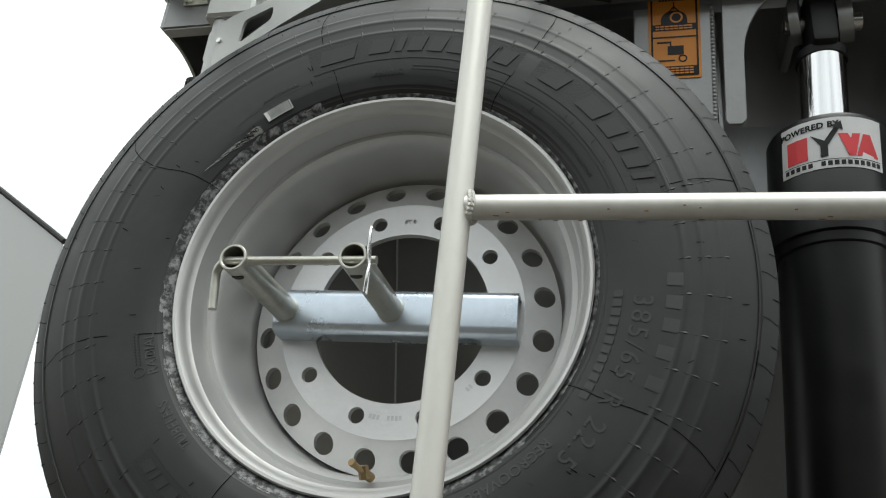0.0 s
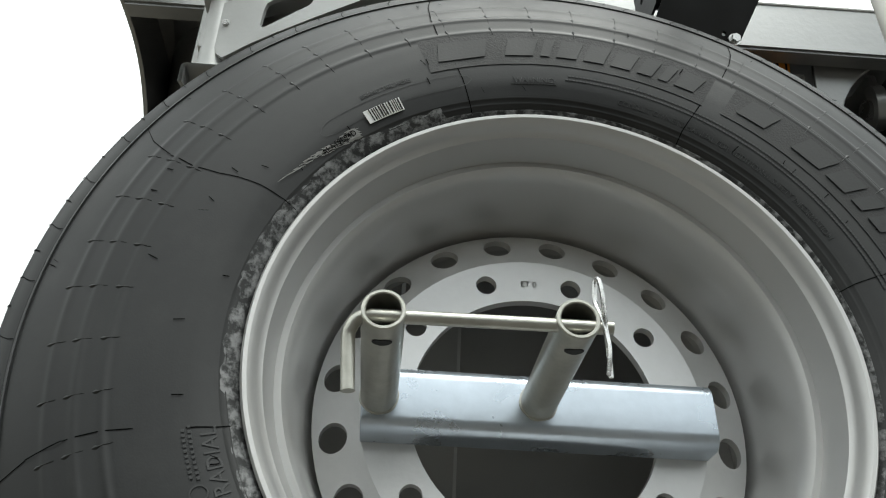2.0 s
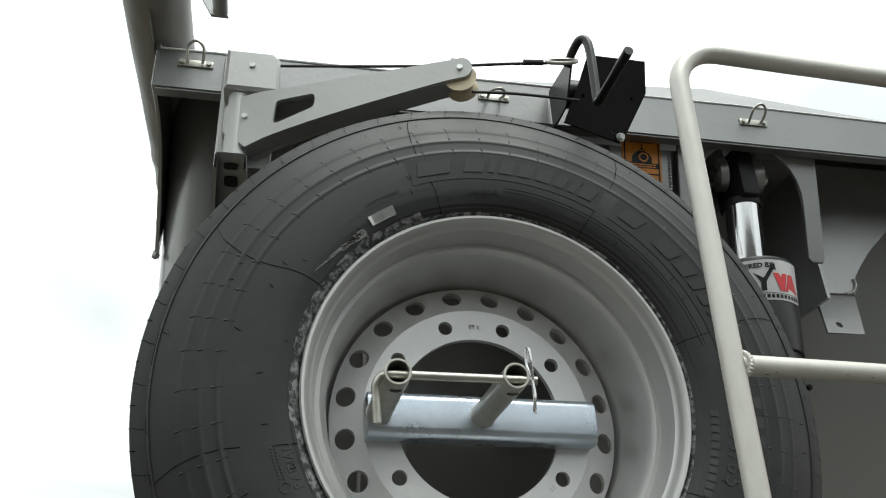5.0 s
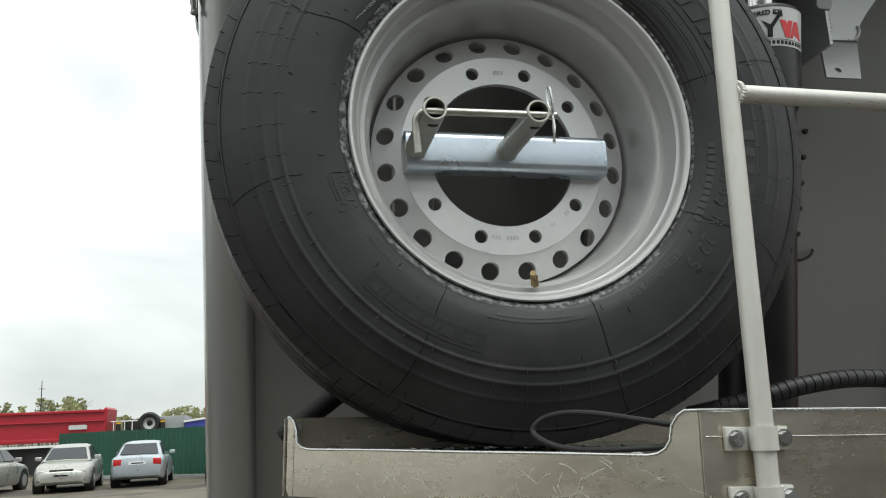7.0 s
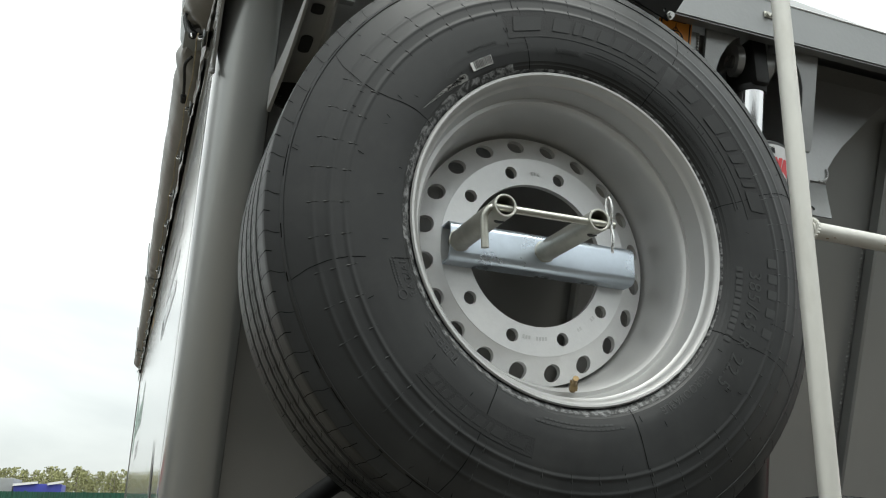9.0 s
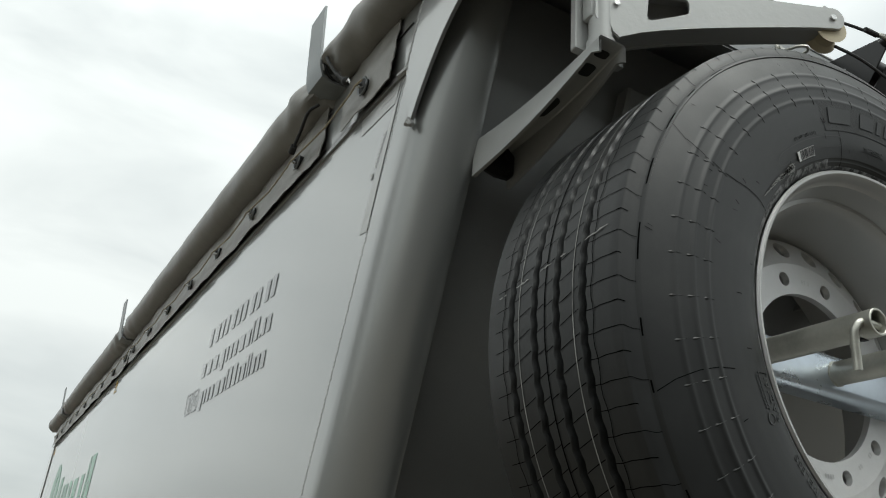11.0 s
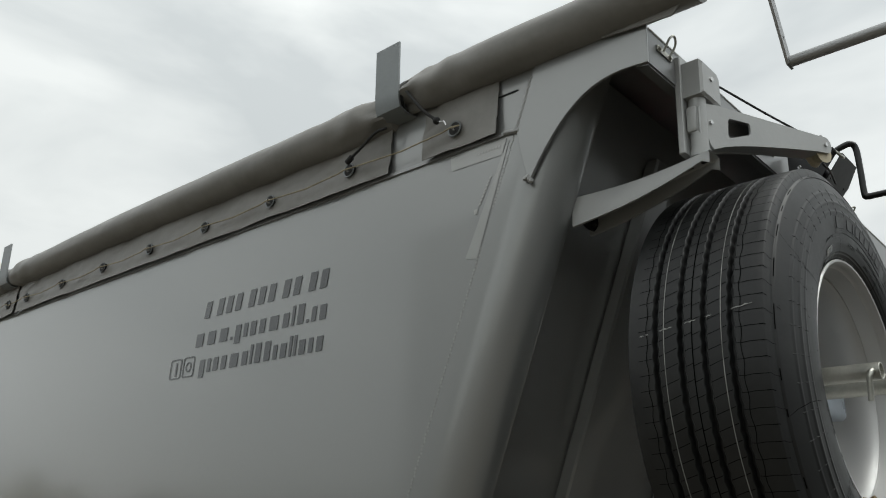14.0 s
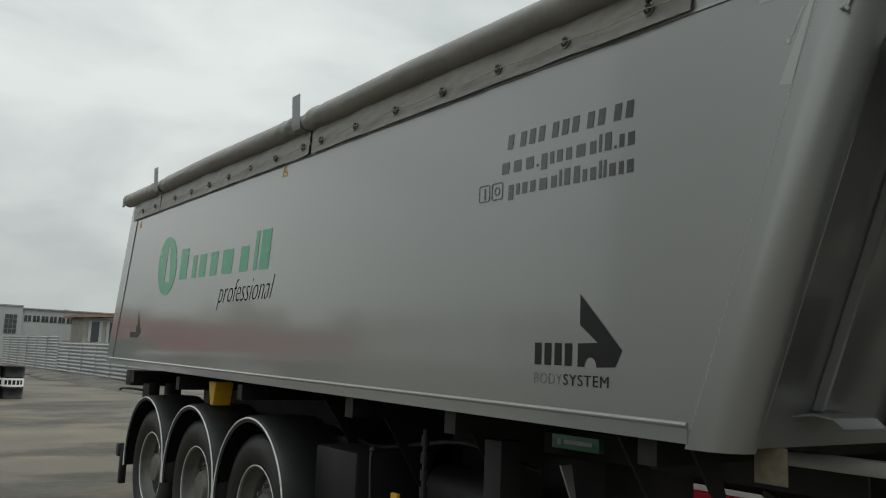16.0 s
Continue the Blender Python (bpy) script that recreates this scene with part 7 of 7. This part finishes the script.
sheet_fence("ribbed_fence", (7.45, 33.5), (6.9, 52.0), 1.70, 0.17, M_GALV, "lower grey galvanised fence of horizontal ribbed sheets", True)

# ---- cars ----
def car(name, at, heading, paint, label, rear=False):
    c = thing(name, at, label, "car", "cars by the fence")
    m = Matrix.Translation(at) @ Matrix.Rotation(radians(heading), 4, "Z")
    def loft(stations, sec):
        bm = bmesh.new()
        rings = [[bm.verts.new(m @ Vector((x + du * 0.0, y, z))) for y, z, du in sec(x, *st)] for x, *st in stations]
        k = len(rings[0])
        for p, q in zip(rings, rings[1:]):
            for i in range(k):
                j = (i + 1) % k
                bm.faces.new((p[i], p[j], q[j], q[i]))
        bm.faces.new(rings[0])
        bm.faces.new(rings[-1])
        return bm
    def shell(x, half, z0, z1):
        r = min(0.16, (z1 - z0) * 0.3)
        mid = z0 + (z1 - z0) * 0.55
        side = [(half * 0.93, z0), (half * 0.985, z0 + 0.08), (half, mid - 0.1), (half, mid), (half * 0.985, z1 - r), (half * 0.955, z1 - r * 0.45), (half * 0.88, z1 - r * 0.1), (half * 0.7, z1 + 0.012), (half * 0.35, z1 + 0.022)]
        return [(y, z, 0) for y, z in side] + [(0, z1 + 0.025, 0)] + [(-y, z, 0) for y, z in side[::-1]]
    # half width, bottom, top along the length, x is forward
    hull = [(-2.20, 0.62, 0.42, 0.80), (-2.17, 0.72, 0.34, 0.90), (-2.08, 0.79, 0.28, 0.955), (-1.9, 0.825, 0.24, 0.975), (-1.5, 0.845, 0.22, 0.985), (-0.8, 0.86, 0.20, 0.975), (0.0, 0.86, 0.20, 0.96), (0.7, 0.86, 0.20, 0.94),
            (1.1, 0.85, 0.21, 0.905), (1.5, 0.835, 0.22, 0.855), (1.8, 0.81, 0.23, 0.80), (2.0, 0.76, 0.24, 0.735), (2.11, 0.68, 0.27, 0.66), (2.17, 0.56, 0.34, 0.56)]
    body = part("body", loft(hull, shell), paint, c)
    def house(x, half, z1):
        zb = 0.92
        r = (z1 - zb) * 0.3
        side = [(0.745, zb), (0.745 - (0.745 - half) * 0.55, zb + (z1 - zb) * 0.55), (half + 0.02, z1 - r * 0.55), (half - 0.03, z1 - r * 0.15), (half * 0.75, z1 + 0.01), (half * 0.4, z1 + 0.02)]
        return [(y, z, 0) for y, z in side] + [(0, z1 + 0.022, 0)] + [(-y, z, 0) for y, z in side[::-1]]
    part("cabin", loft([(-1.62, 0.68, 0.95), (-1.45, 0.64, 1.10), (-1.15, 0.59, 1.31), (-0.95, 0.57, 1.385), (-0.6, 0.56, 1.425), (-0.1, 0.56, 1.43), (0.25, 0.56, 1.40), (0.45, 0.57, 1.33), (0.8, 0.62, 1.12), (1.10, 0.68, 0.93)], house), paint, c)
    def pane(pts):
        bm = bmesh.new()
        bm.faces.new([bm.verts.new(m @ Vector(p)) for p in pts])
        thicken(bm, 0.01)
        part("window", bm, M_GLASS, c, "", False)
    pane([(1.06, -0.62, 0.985), (1.06, 0.62, 0.985), (0.50, 0.50, 1.335), (0.50, -0.50, 1.335)])
    pane([(-1.60, -0.60, 1.02), (-1.60, 0.60, 1.02), (-1.15, 0.49, 1.345), (-1.15, -0.49, 1.345)])
    for s in (-1, 1):
        pane([(-1.25, 0.765 * s, 1.0), (-0.28, 0.765 * s, 1.0), (-0.28, 0.59 * s, 1.375), (-0.92, 0.59 * s, 1.36)])
        pane([(-0.20, 0.765 * s, 1.0), (0.85, 0.765 * s, 0.97), (0.30, 0.59 * s, 1.365), (-0.20, 0.59 * s, 1.375)])
        for xw in (-1.32, 1.32):
            bm = bmesh.new()
            rod(bm, m @ Vector((xw, 0.60 * s, 0.33)), m @ Vector((xw, 0.862 * s, 0.33)), 0.375, 28)
            part("wheel_arch", bm, M_CORD, c)
            bm = bmesh.new()
            rod(bm, m @ Vector((xw, 0.66 * s, 0.31)), m @ Vector((xw, 0.872 * s, 0.31)), 0.31, 28)
            w = part("wheel", bm, M_RUBBER, c)
            bm = bmesh.new()
            rod(bm, m @ Vector((xw, 0.86 * s, 0.31)), m @ Vector((xw, 0.880 * s, 0.31)), 0.20, 20)
            part("hubcap", bm, M_RIM, w)
        bm = bmesh.new()
        box(bm, 0.58, 0.72, 0.88 * s - 0.10, 0.88 * s + 0.10, 0.95, 1.08, 0.03, m)
        part("mirror", bm, paint, c)
        bm = bmesh.new()
        box(bm, 1.90, 2.125, 0.53 * s - 0.16, 0.53 * s + 0.16, 0.575, 0.69, 0.03, m)
        part("headlight", bm, M_LAMP, c)
        bm = bmesh.new()
        box(bm, -2.205, -2.0, 0.60 * s - 0.13, 0.60 * s + 0.13, 0.68, 0.885, 0.03, m)
        part("tail_light", bm, M_TAIL, c)
    for x, nm in ((2.115, "grille"), (2.14, "bumper_slot")):
        bm = bmesh.new()
        box(bm, x - 0.08, x + 0.02, -0.34, 0.34, (0.60 if nm == "grille" else 0.36), (0.70 if nm == "grille" else 0.44), 0.01, m)
        part(nm, bm, M_PLASTIC, c)
    for x in (2.16, -2.205):
        bm = bmesh.new()
        box(bm, x - 0.01, x + 0.01, -0.26, 0.26, 0.47 if x > 0 else 0.70, 0.57 if x > 0 else 0.80, 0.0, m)
        p = part("number_plate", bm, M_WHITE, c)
        bm = bmesh.new()
        s = 1 if x > 0 else -1
        box(bm, x + 0.011 * s - 0.002, x + 0.011 * s + 0.002, -0.19, 0.19, 0.50 if x > 0 else 0.73, 0.54 if x > 0 else 0.77, 0.0, m)
        part("plate_bar", bm, M_INK, p)
    return c

car("parked_car", (-7.22, 30.5, 0), -84, M_BEIGE, "champagne saloon car facing the yard by the green fence")
car("parked_car", (-5.06, 31.5, 0), 93, M_SILVER, "silver saloon car parked tail out by the green fence")
car("parked_car", (-1.84, 30.2, 0), -92, M_CARRED, "dark red saloon car facing the yard by the green fence")
car("parked_car", (-9.95, 30.6, 0), 86, M_BEIGE, "champagne saloon car at the end of the row")

# ---- vehicles behind the fence ----
truck = thing("red_tipper_truck", (-14.0, 44.0, 0.0), "red tipper truck body parked behind the fence", "truck")
bm = bmesh.new()
prism(bm, [(-22.0, 1.5), (-8.6, 1.5), (-8.5, 2.95), (-8.62, 3.05), (-8.75, 2.9), (-22.0, 2.95)], lambda u, v, w: (u, 43.0 + w, v), 2.4, 0.05)
part("tipper_body", bm, M_TRUCKRED, truck)
for z, h in ((2.82, 0.12), (2.40, 0.05), (1.50, 0.18)):
    bm = bmesh.new()
    box(bm, -22.0, -8.65, 42.88, 43.0, z, z + h, 0.01)
    part("body_rail", bm, M_TRUCKRED, truck)
bm = bmesh.new()
box(bm, -22.0, -8.7, 42.86, 42.98, 1.28, 1.38)
part("pale_stripe", bm, M_WHITE, truck, "pale stripe below the body")
bm = bmesh.new()
box(bm, -10.2, -9.4, 42.86, 42.99, 2.05, 2.25)
part("body_sticker", bm, M_LABEL, truck)
bm = bmesh.new()
box(bm, -22.0, -9.0, 43.2, 45.0, 0.5, 1.3, 0.05)
part("chassis", bm, M_DARK, truck)
for x in (-20.0, -18.6, -11.6, -10.2):
    bm = bmesh.new()
    rod(bm, (x, 43.1, 0.52), (x, 43.5, 0.52), 0.52, 28)
    part("wheel", bm, M_RUBBER, truck)

blue = thing("blue_tipper_truck", (-4.4, 44.0, 0.0), "blue tipper body with pale rails behind the fence", "truck")
bm = bmesh.new()
box(bm, -4.96, -3.0, 43.0, 46.5, 0.9, 2.28, 0.03)
part("tipper_body", bm, M_TRUCKBLUE, blue)
for x0, x1, z0, z1 in ((-5.0, -4.0, 2.16, 2.32), (-3.6, -2.95, 2.22, 2.42)):
    bm = bmesh.new()
    prism(bm, [(x0, z0), (x1, z0 + 0.12), (x1, z0 + 0.22), (x0, z0 + 0.1)], lambda u, v, w: (u, 42.9 + w, v), 0.1)
    part("pale_rail", bm, M_WHITE, blue)
for x in (-5.0, -3.7):
    bm = bmesh.new()
    rod(bm, (x, 43.4, 0.52), (x, 46.0, 0.52), 0.52, 24)
    part("wheel", bm, M_RUBBER, blue)
grey = thing("grey_tipper_truck", (-7.0, 44.5, 0.0), "grey tipper body with a spare wheel behind the fence", "truck")
bm = bmesh.new()
box(bm, -6.15, -5.02, 43.2, 47.0, 1.2, 2.50, 0.03)
part("tipper_body", bm, M_TRUCKGREY, grey)
bm = bmesh.new()
box(bm, -7.9, -6.2, 43.6, 47.0, 1.2, 2.42, 0.03)
part("cab_back", bm, M_DARK, grey)
bm = bmesh.new()
for x in (-8.3, -7.8, -7.45):
    rod(bm, (x, 43.4, 1.9), (x, 43.4, 2.35), 0.025, 8)
rod(bm, (-8.45, 43.4, 2.35), (-7.2, 43.4, 2.35), 0.025, 8)
part("catwalk_rail", bm, M_WHITE, grey)
bm = bmesh.new()
R0 = [(0.28, -0.15), (0.33, -0.18), (0.45, -0.18), (0.52, -0.12), (0.53, 0.0), (0.52, 0.12), (0.45, 0.18), (0.28, 0.15)]
lathe(bm, R0, (-6.60, 43.1, 2.20), 40)
for x in (-8.0, -6.2):
    b2 = bmesh.new()
    rod(b2, (x, 43.9, 0.52), (x, 46.5, 0.52), 0.7, 24)
    part("wheel", b2, M_RUBBER, grey)
sw = part("spare_tyre", bm, M_RUBBER, grey)
bm = bmesh.new()
lathe(bm, [(0.28, -0.14), (0.25, -0.02), (0.14, 0.0)], (-6.60, 43.1, 2.20), 40)
part("spare_rim", bm, M_RIM, sw)
for x in (-8.01, -5.98):
    bm = bmesh.new()
    rod(bm, (x, 43.0, 1.9), (x, 43.0, 2.34), 0.11, 14)
    bc = part("beacon", bm, M_CORD, grey)
    bm = bmesh.new()
    rod(bm, (x, 43.0, 2.22), (x, 43.0, 2.30), 0.115, 14)
    part("lens_ring", bm, M_YELLOW, bc, "yellow ring")

# ---- neighbouring trailer, a tall grey body across the yard ----
nb = thing("neighbour_trailer", (-8.6, 8.0, 0.0), "light grey tipper trailer parked alongside", "trailer")
bm = bmesh.new()
prism(bm, [(-11.5, 0.9), (-5.72, 0.9), (-5.745, 5.25), (-6.9, 5.95), (-11.5, 8.6)], lambda u, v, w: (u - 0.95 * w, 8.0 + w, v), 2.4, 0.03)
part("body", bm, M_BODY, nb)
bm = bmesh.new()
sweep(bm, [(-5.74, 7.99, 5.21), (-6.9, 7.99, 5.96), (-11.5, 7.99, 8.61)], 0.035, 8)
part("edge_rail", bm, M_DARK, nb)
for x in (-11.0, -9.7, -8.4):
    bm = bmesh.new()
    rod(bm, (x, 8.05, 0.536), (x, 8.45, 0.536), 0.536, 28)
    part("wheel", bm, M_RUBBER, nb)
bm = bmesh.new()
box(bm, -11.4, -6.6, 8.5, 9.9, 0.45, 0.95, 0.03)
part("chassis", bm, M_DARK, nb)

# ---- red trailer parked on the far side ----
rt = thing("red_tipper_trailer", (4.7, 8.0, 0.0), "red tipper trailer parked parallel on the far side", "trailer")
bm = bmesh.new()
prism(bm, [(2.9, 1.06), (13.5, 1.06), (13.0, 3.42), (2.3, 3.42)], lambda u, v, w: (3.4 + w, u, v), 2.5, 0.02)
part("body", bm, M_TRUCKRED, rt)
for z in (1.06, 3.34):
    bm = bmesh.new()
    box(bm, 3.34, 3.41, 2.7, 13.2, z, z + 0.1, 0.01)
    part("body_rail", bm, M_TRUCKRED, rt)
bm = bmesh.new()
box(bm, 3.62, 5.3, 2.9, 13.2, 0.50, 1.06, 0.03)
part("chassis", bm, M_DARK, rt)
bm = bmesh.new()
box(bm, 3.42, 3.55, 4.4, 7.05, 0.14, 0.47, 0.02)
box(bm, 3.46, 3.6, 4.6, 4.75, 0.4, 1.06)
box(bm, 3.46, 3.6, 6.7, 6.85, 0.4, 1.06)
part("side_guard", bm, M_TRUCKRED, rt)
for y in (9.6, 10.9, 12.2):
    bm = bmesh.new()
    rod(bm, (3.5, y, 0.536), (3.9, y, 0.536), 0.536, 28)
    part("wheel", bm, M_RUBBER, rt)
bm = bmesh.new()
box(bm, 3.6, 3.75, 3.9, 4.05, 0.0, 1.06, 0.01)
part("support_leg", bm, M_DARK, rt)

# ---- barrels ----
for x, y in ((1.05, 26.9), (0.56, 27.05), (-0.02, 27.1)):
    b = thing("steel_drum", (x, y, 0.0), "black steel drum with a white band on the yard", "drum", "drums on the yard")
    prof_b = [(0.0, 0.0), (0.29, 0.0), (0.295, 0.015), (0.285, 0.03), (0.285, 0.28), (0.293, 0.295), (0.285, 0.31), (0.285, 0.58), (0.293, 0.595), (0.285, 0.61), (0.285, 0.86), (0.295, 0.88), (0.28, 0.885), (0.275, 0.87), (0.0, 0.868)]
    bm = bmesh.new()
    n = 28
    rg = [[bm.verts.new((x + r * math.cos(2 * math.pi * i / n), y + r * math.sin(2 * math.pi * i / n), z)) for r, z in prof_b] for i in range(n)]
    for i in range(n):
        for j in range(len(prof_b) - 1):
            bm.faces.new((rg[i][j], rg[i][j + 1], rg[(i + 1) % n][j + 1], rg[(i + 1) % n][j]))
    dr = part("shell", bm, M_BLACK, b)
    bm = bmesh.new()
    lo_b = [bm.verts.new((x + 0.2885 * math.cos(2 * math.pi * i / n), y + 0.2885 * math.sin(2 * math.pi * i / n), 0.33)) for i in range(n)]
    hi_b = [bm.verts.new((x + 0.2885 * math.cos(2 * math.pi * i / n), y + 0.2885 * math.sin(2 * math.pi * i / n), 0.56)) for i in range(n)]
    for i in range(n):
        bm.faces.new((lo_b[i], lo_b[(i + 1) % n], hi_b[(i + 1) % n], hi_b[i]))
    band = part("band", bm, M_WHITE, dr, "white painted band")
    part("band_marks", bars([(u, u + 0.075, -0.06, 0.06) for u in np.arange(-0.25, 0.25, 0.105)], lambda u, v, w: (x + (0.2905 + w) * math.sin(u / 0.29), y - (0.2905 + w) * math.cos(u / 0.29), 0.445 + v)), M_INK, band, smooth=False)

# ---- far buildings ----
hall = thing("factory_hall", (16.0, 92.0, 0.0), "pale industrial hall with a row of windows beyond the fence", "building")
bm = bmesh.new()
box(bm, 2.0, 10.85, 92.0, 104.0, 0, 5.15)
part("wall", bm, M_BUILD, hall, "", False)
bm = bmesh.new()
box(bm, 10.85, 22.0, 92.5, 104.0, 0, 4.95)
part("wall", bm, M_BUILD, hall, "", False)
bm = bmesh.new()
box(bm, 1.9, 10.9, 91.9, 104.2, 5.15, 5.27)
part("roof_edge", bm, M_TRUCKGREY, hall)
bm = bmesh.new()
box(bm, 10.9, 22.2, 92.3, 104.2, 4.95, 5.06)
part("roof_edge", bm, M_TRUCKGREY, hall)
for k in range(12):
    x = 11.12 + 0.79 * k
    bm = bmesh.new()
    box(bm, x, x + 0.62, 92.45, 92.52, 3.72, 4.32)
    w = part("window", bm, M_GLASS, hall, "", False)
    bm = bmesh.new()
    box(bm, x + 0.29, x + 0.33, 92.42, 92.46, 3.72, 4.32)
    part("mullion", bm, M_BUILD, w)
for i in range(3):
    for j in range(4):
        bm = bmesh.new()
        box(bm, 9.34 + 0.37 * i, 9.34 + 0.37 * i + 0.32, 91.95, 92.02, 2.45 + 0.48 * j, 2.45 + 0.48 * j + 0.42)
        part("window", bm, M_GLASS, hall, "", False)
shed = thing("timber_shed", (17.3, 80.0, 0.0), "small shed with a brown timber roof beyond the fence", "building")
bm = bmesh.new()
box(bm, 14.05, 22.0, 80.0, 85.0, 0, 4.05)
part("wall", bm, M_WOODGREY, shed, "", False)
bm = bmesh.new()
prism(bm, [(13.4, 4.02), (22.4, 4.55), (22.4, 4.75), (13.4, 4.22)], lambda u, v, w: (u, 79.4 + w, v), 6.2)
part("roof", bm, M_TIMBER, shed)
for x in (14.75, 16.3, 17.6):
    bm = bmesh.new()
    box(bm, x, x + 0.65, 79.93, 80.02, 1.8, 3.7)
    w = part("window", bm, M_GLASS, shed, "", False)
    for xf in (x - 0.28, x + 0.65):
        bm = bmesh.new()
        box(bm, xf, xf + 0.25, 79.9, 79.99, 1.7, 3.8)
        part("shutter", bm, M_BUILD, w)
# rubble heap and planks behind the fence step
bm = bmesh.new()
for k in range(9):
    box(bm, 7.6 + 0.5 * k, 8.6 + 0.5 * k, 60.0, 60.1, 0.0, 1.66 + 0.07 * (k % 3), 0.0)
lone("plank_stack", bm, M_TIMBER, "dark plank stack behind the fence", "planks")

# ---- far woods ----
random.seed(31)
def wood(x0, x1, y0, y1, hmin, hmax, count, name):
    verts, faces = [], []
    bv, bf = [], []
    def leaf_clump(c, s):
        k = len(verts)
        ax = Vector((random.uniform(-1, 1), random.uniform(-1, 1), random.uniform(-0.6, 0.6))).normalized()
        u = ax.orthogonal().normalized()
        w = ax.cross(u)
        m = random.choice((4, 5))
        for i in range(m):
            a = 2 * math.pi * i / m
            verts.append(tuple(c + (u * math.cos(a) + w * math.sin(a) * 0.7) * s * random.uniform(0.6, 1.2)))
        faces.append(tuple(range(k, k + m)))
    for t in range(count):
        base = Vector((random.uniform(x0, x1), random.uniform(y0, y1), 0))
        h = random.uniform(hmin, hmax)
        def limb(a, b, r0, r1):
            k = len(bv)
            d = (b - a).normalized()
            u = d.orthogonal().normalized()
            w = d.cross(u)
            for p, r in ((a, r0), (b, r1)):
                for i in range(4):
                    an = math.pi / 2 * i
                    bv.append(tuple(p + (u * math.cos(an) + w * math.sin(an)) * r))
            for i in range(4):
                bf.append((k + i, k + (i + 1) % 4, k + 4 + (i + 1) % 4, k + 4 + i))
        topv = base + Vector((random.uniform(-0.5, 0.5), 0, h))
        limb(base, topv, 0.022 * h, 0.004 * h)
        spread = h * random.uniform(0.16, 0.26)
        for b in range(5):
            z = random.uniform(0.45, 0.9)
            st = base.lerp(topv, z)
            limb(st, st + Vector((random.uniform(-1, 1) * spread, random.uniform(-1, 1) * spread, h * 0.14)), 0.008 * h, 0.003 * h)
        for c in range(200):
            z = random.random() ** 0.7
            rr = spread * math.sqrt(random.random()) * (1.15 - 0.75 * z)
            a = random.uniform(0, 2 * math.pi)
            leaf_clump(base + Vector((rr * math.cos(a), rr * math.sin(a), h * (0.35 + 0.68 * z))), h * random.uniform(0.016, 0.042))
    g = thing(name, ((x0 + x1) / 2, (y0 + y1) / 2, 0), "far belt of birches in thin spring leaf", "woods", kind="stuff")
    for nm, vv, ff, mm in (("crowns", verts, faces, M_LEAF), ("trunks", bv, bf, M_BARK)):
        me = bpy.data.meshes.new(nm)
        me.from_pydata(vv, [], ff)
        me.materials.append(mm)
        o = new(nm, me)
        o.parent = g
        o.matrix_parent_inverse = chain(g).inverted()
        tagged(o, kind="stuff")
wood(-60, -22.5, 100, 118, 4.4, 6.2, 70, "woods")
wood(-24, -14, 100, 118, 3.2, 4.2, 40, "woods")
wood(-15, 6, 100, 120, 3.6, 5.2, 60, "woods")
wood(-60, 10, 122, 135, 3.4, 4.6, 150, "woods")
wood(25, 150, 300, 340, 10.5, 13.0, 110, "woods")
wood(-220, -60, 150, 220, 9.0, 14.0, 60, "woods")
wood(-95, -75, -40, 110, 7.0, 10.0, 60, "woods")
bm = bmesh.new()
rod(bm, (-26.4, 100, 0), (-26.4, 100, 8.2), 0.09, 8, 0.04)
rod(bm, (-26.7, 100, 7.3), (-26.1, 100, 7.3), 0.03, 6)
lone("radio_mast", bm, M_DARK, "thin dark mast beyond the trees", "mast")

# pale kerb at the fence's foot
bm = bmesh.new()
d = Vector((9.96, -8.3, 0)).normalized()
nr = Vector((-d.y, d.x, 0))
st = Vector((-9.66, 39.1, 0)) - nr * 0.25
q = [st, st + d * 12.9, st + d * 12.9 - nr * 0.2, st - nr * 0.2]
v0 = [bm.verts.new(p) for p in q]
v1 = [bm.verts.new(p + Vector((0, 0, 0.12))) for p in q]
bm.faces.new(v1)
for i in range(4):
    bm.faces.new((v0[i], v0[(i + 1) % 4], v1[(i + 1) % 4], v1[i]))
tagged(part("kerb", bm, M_BUILD), "pale concrete kerb along the green fence", "kerb", kind="structure")
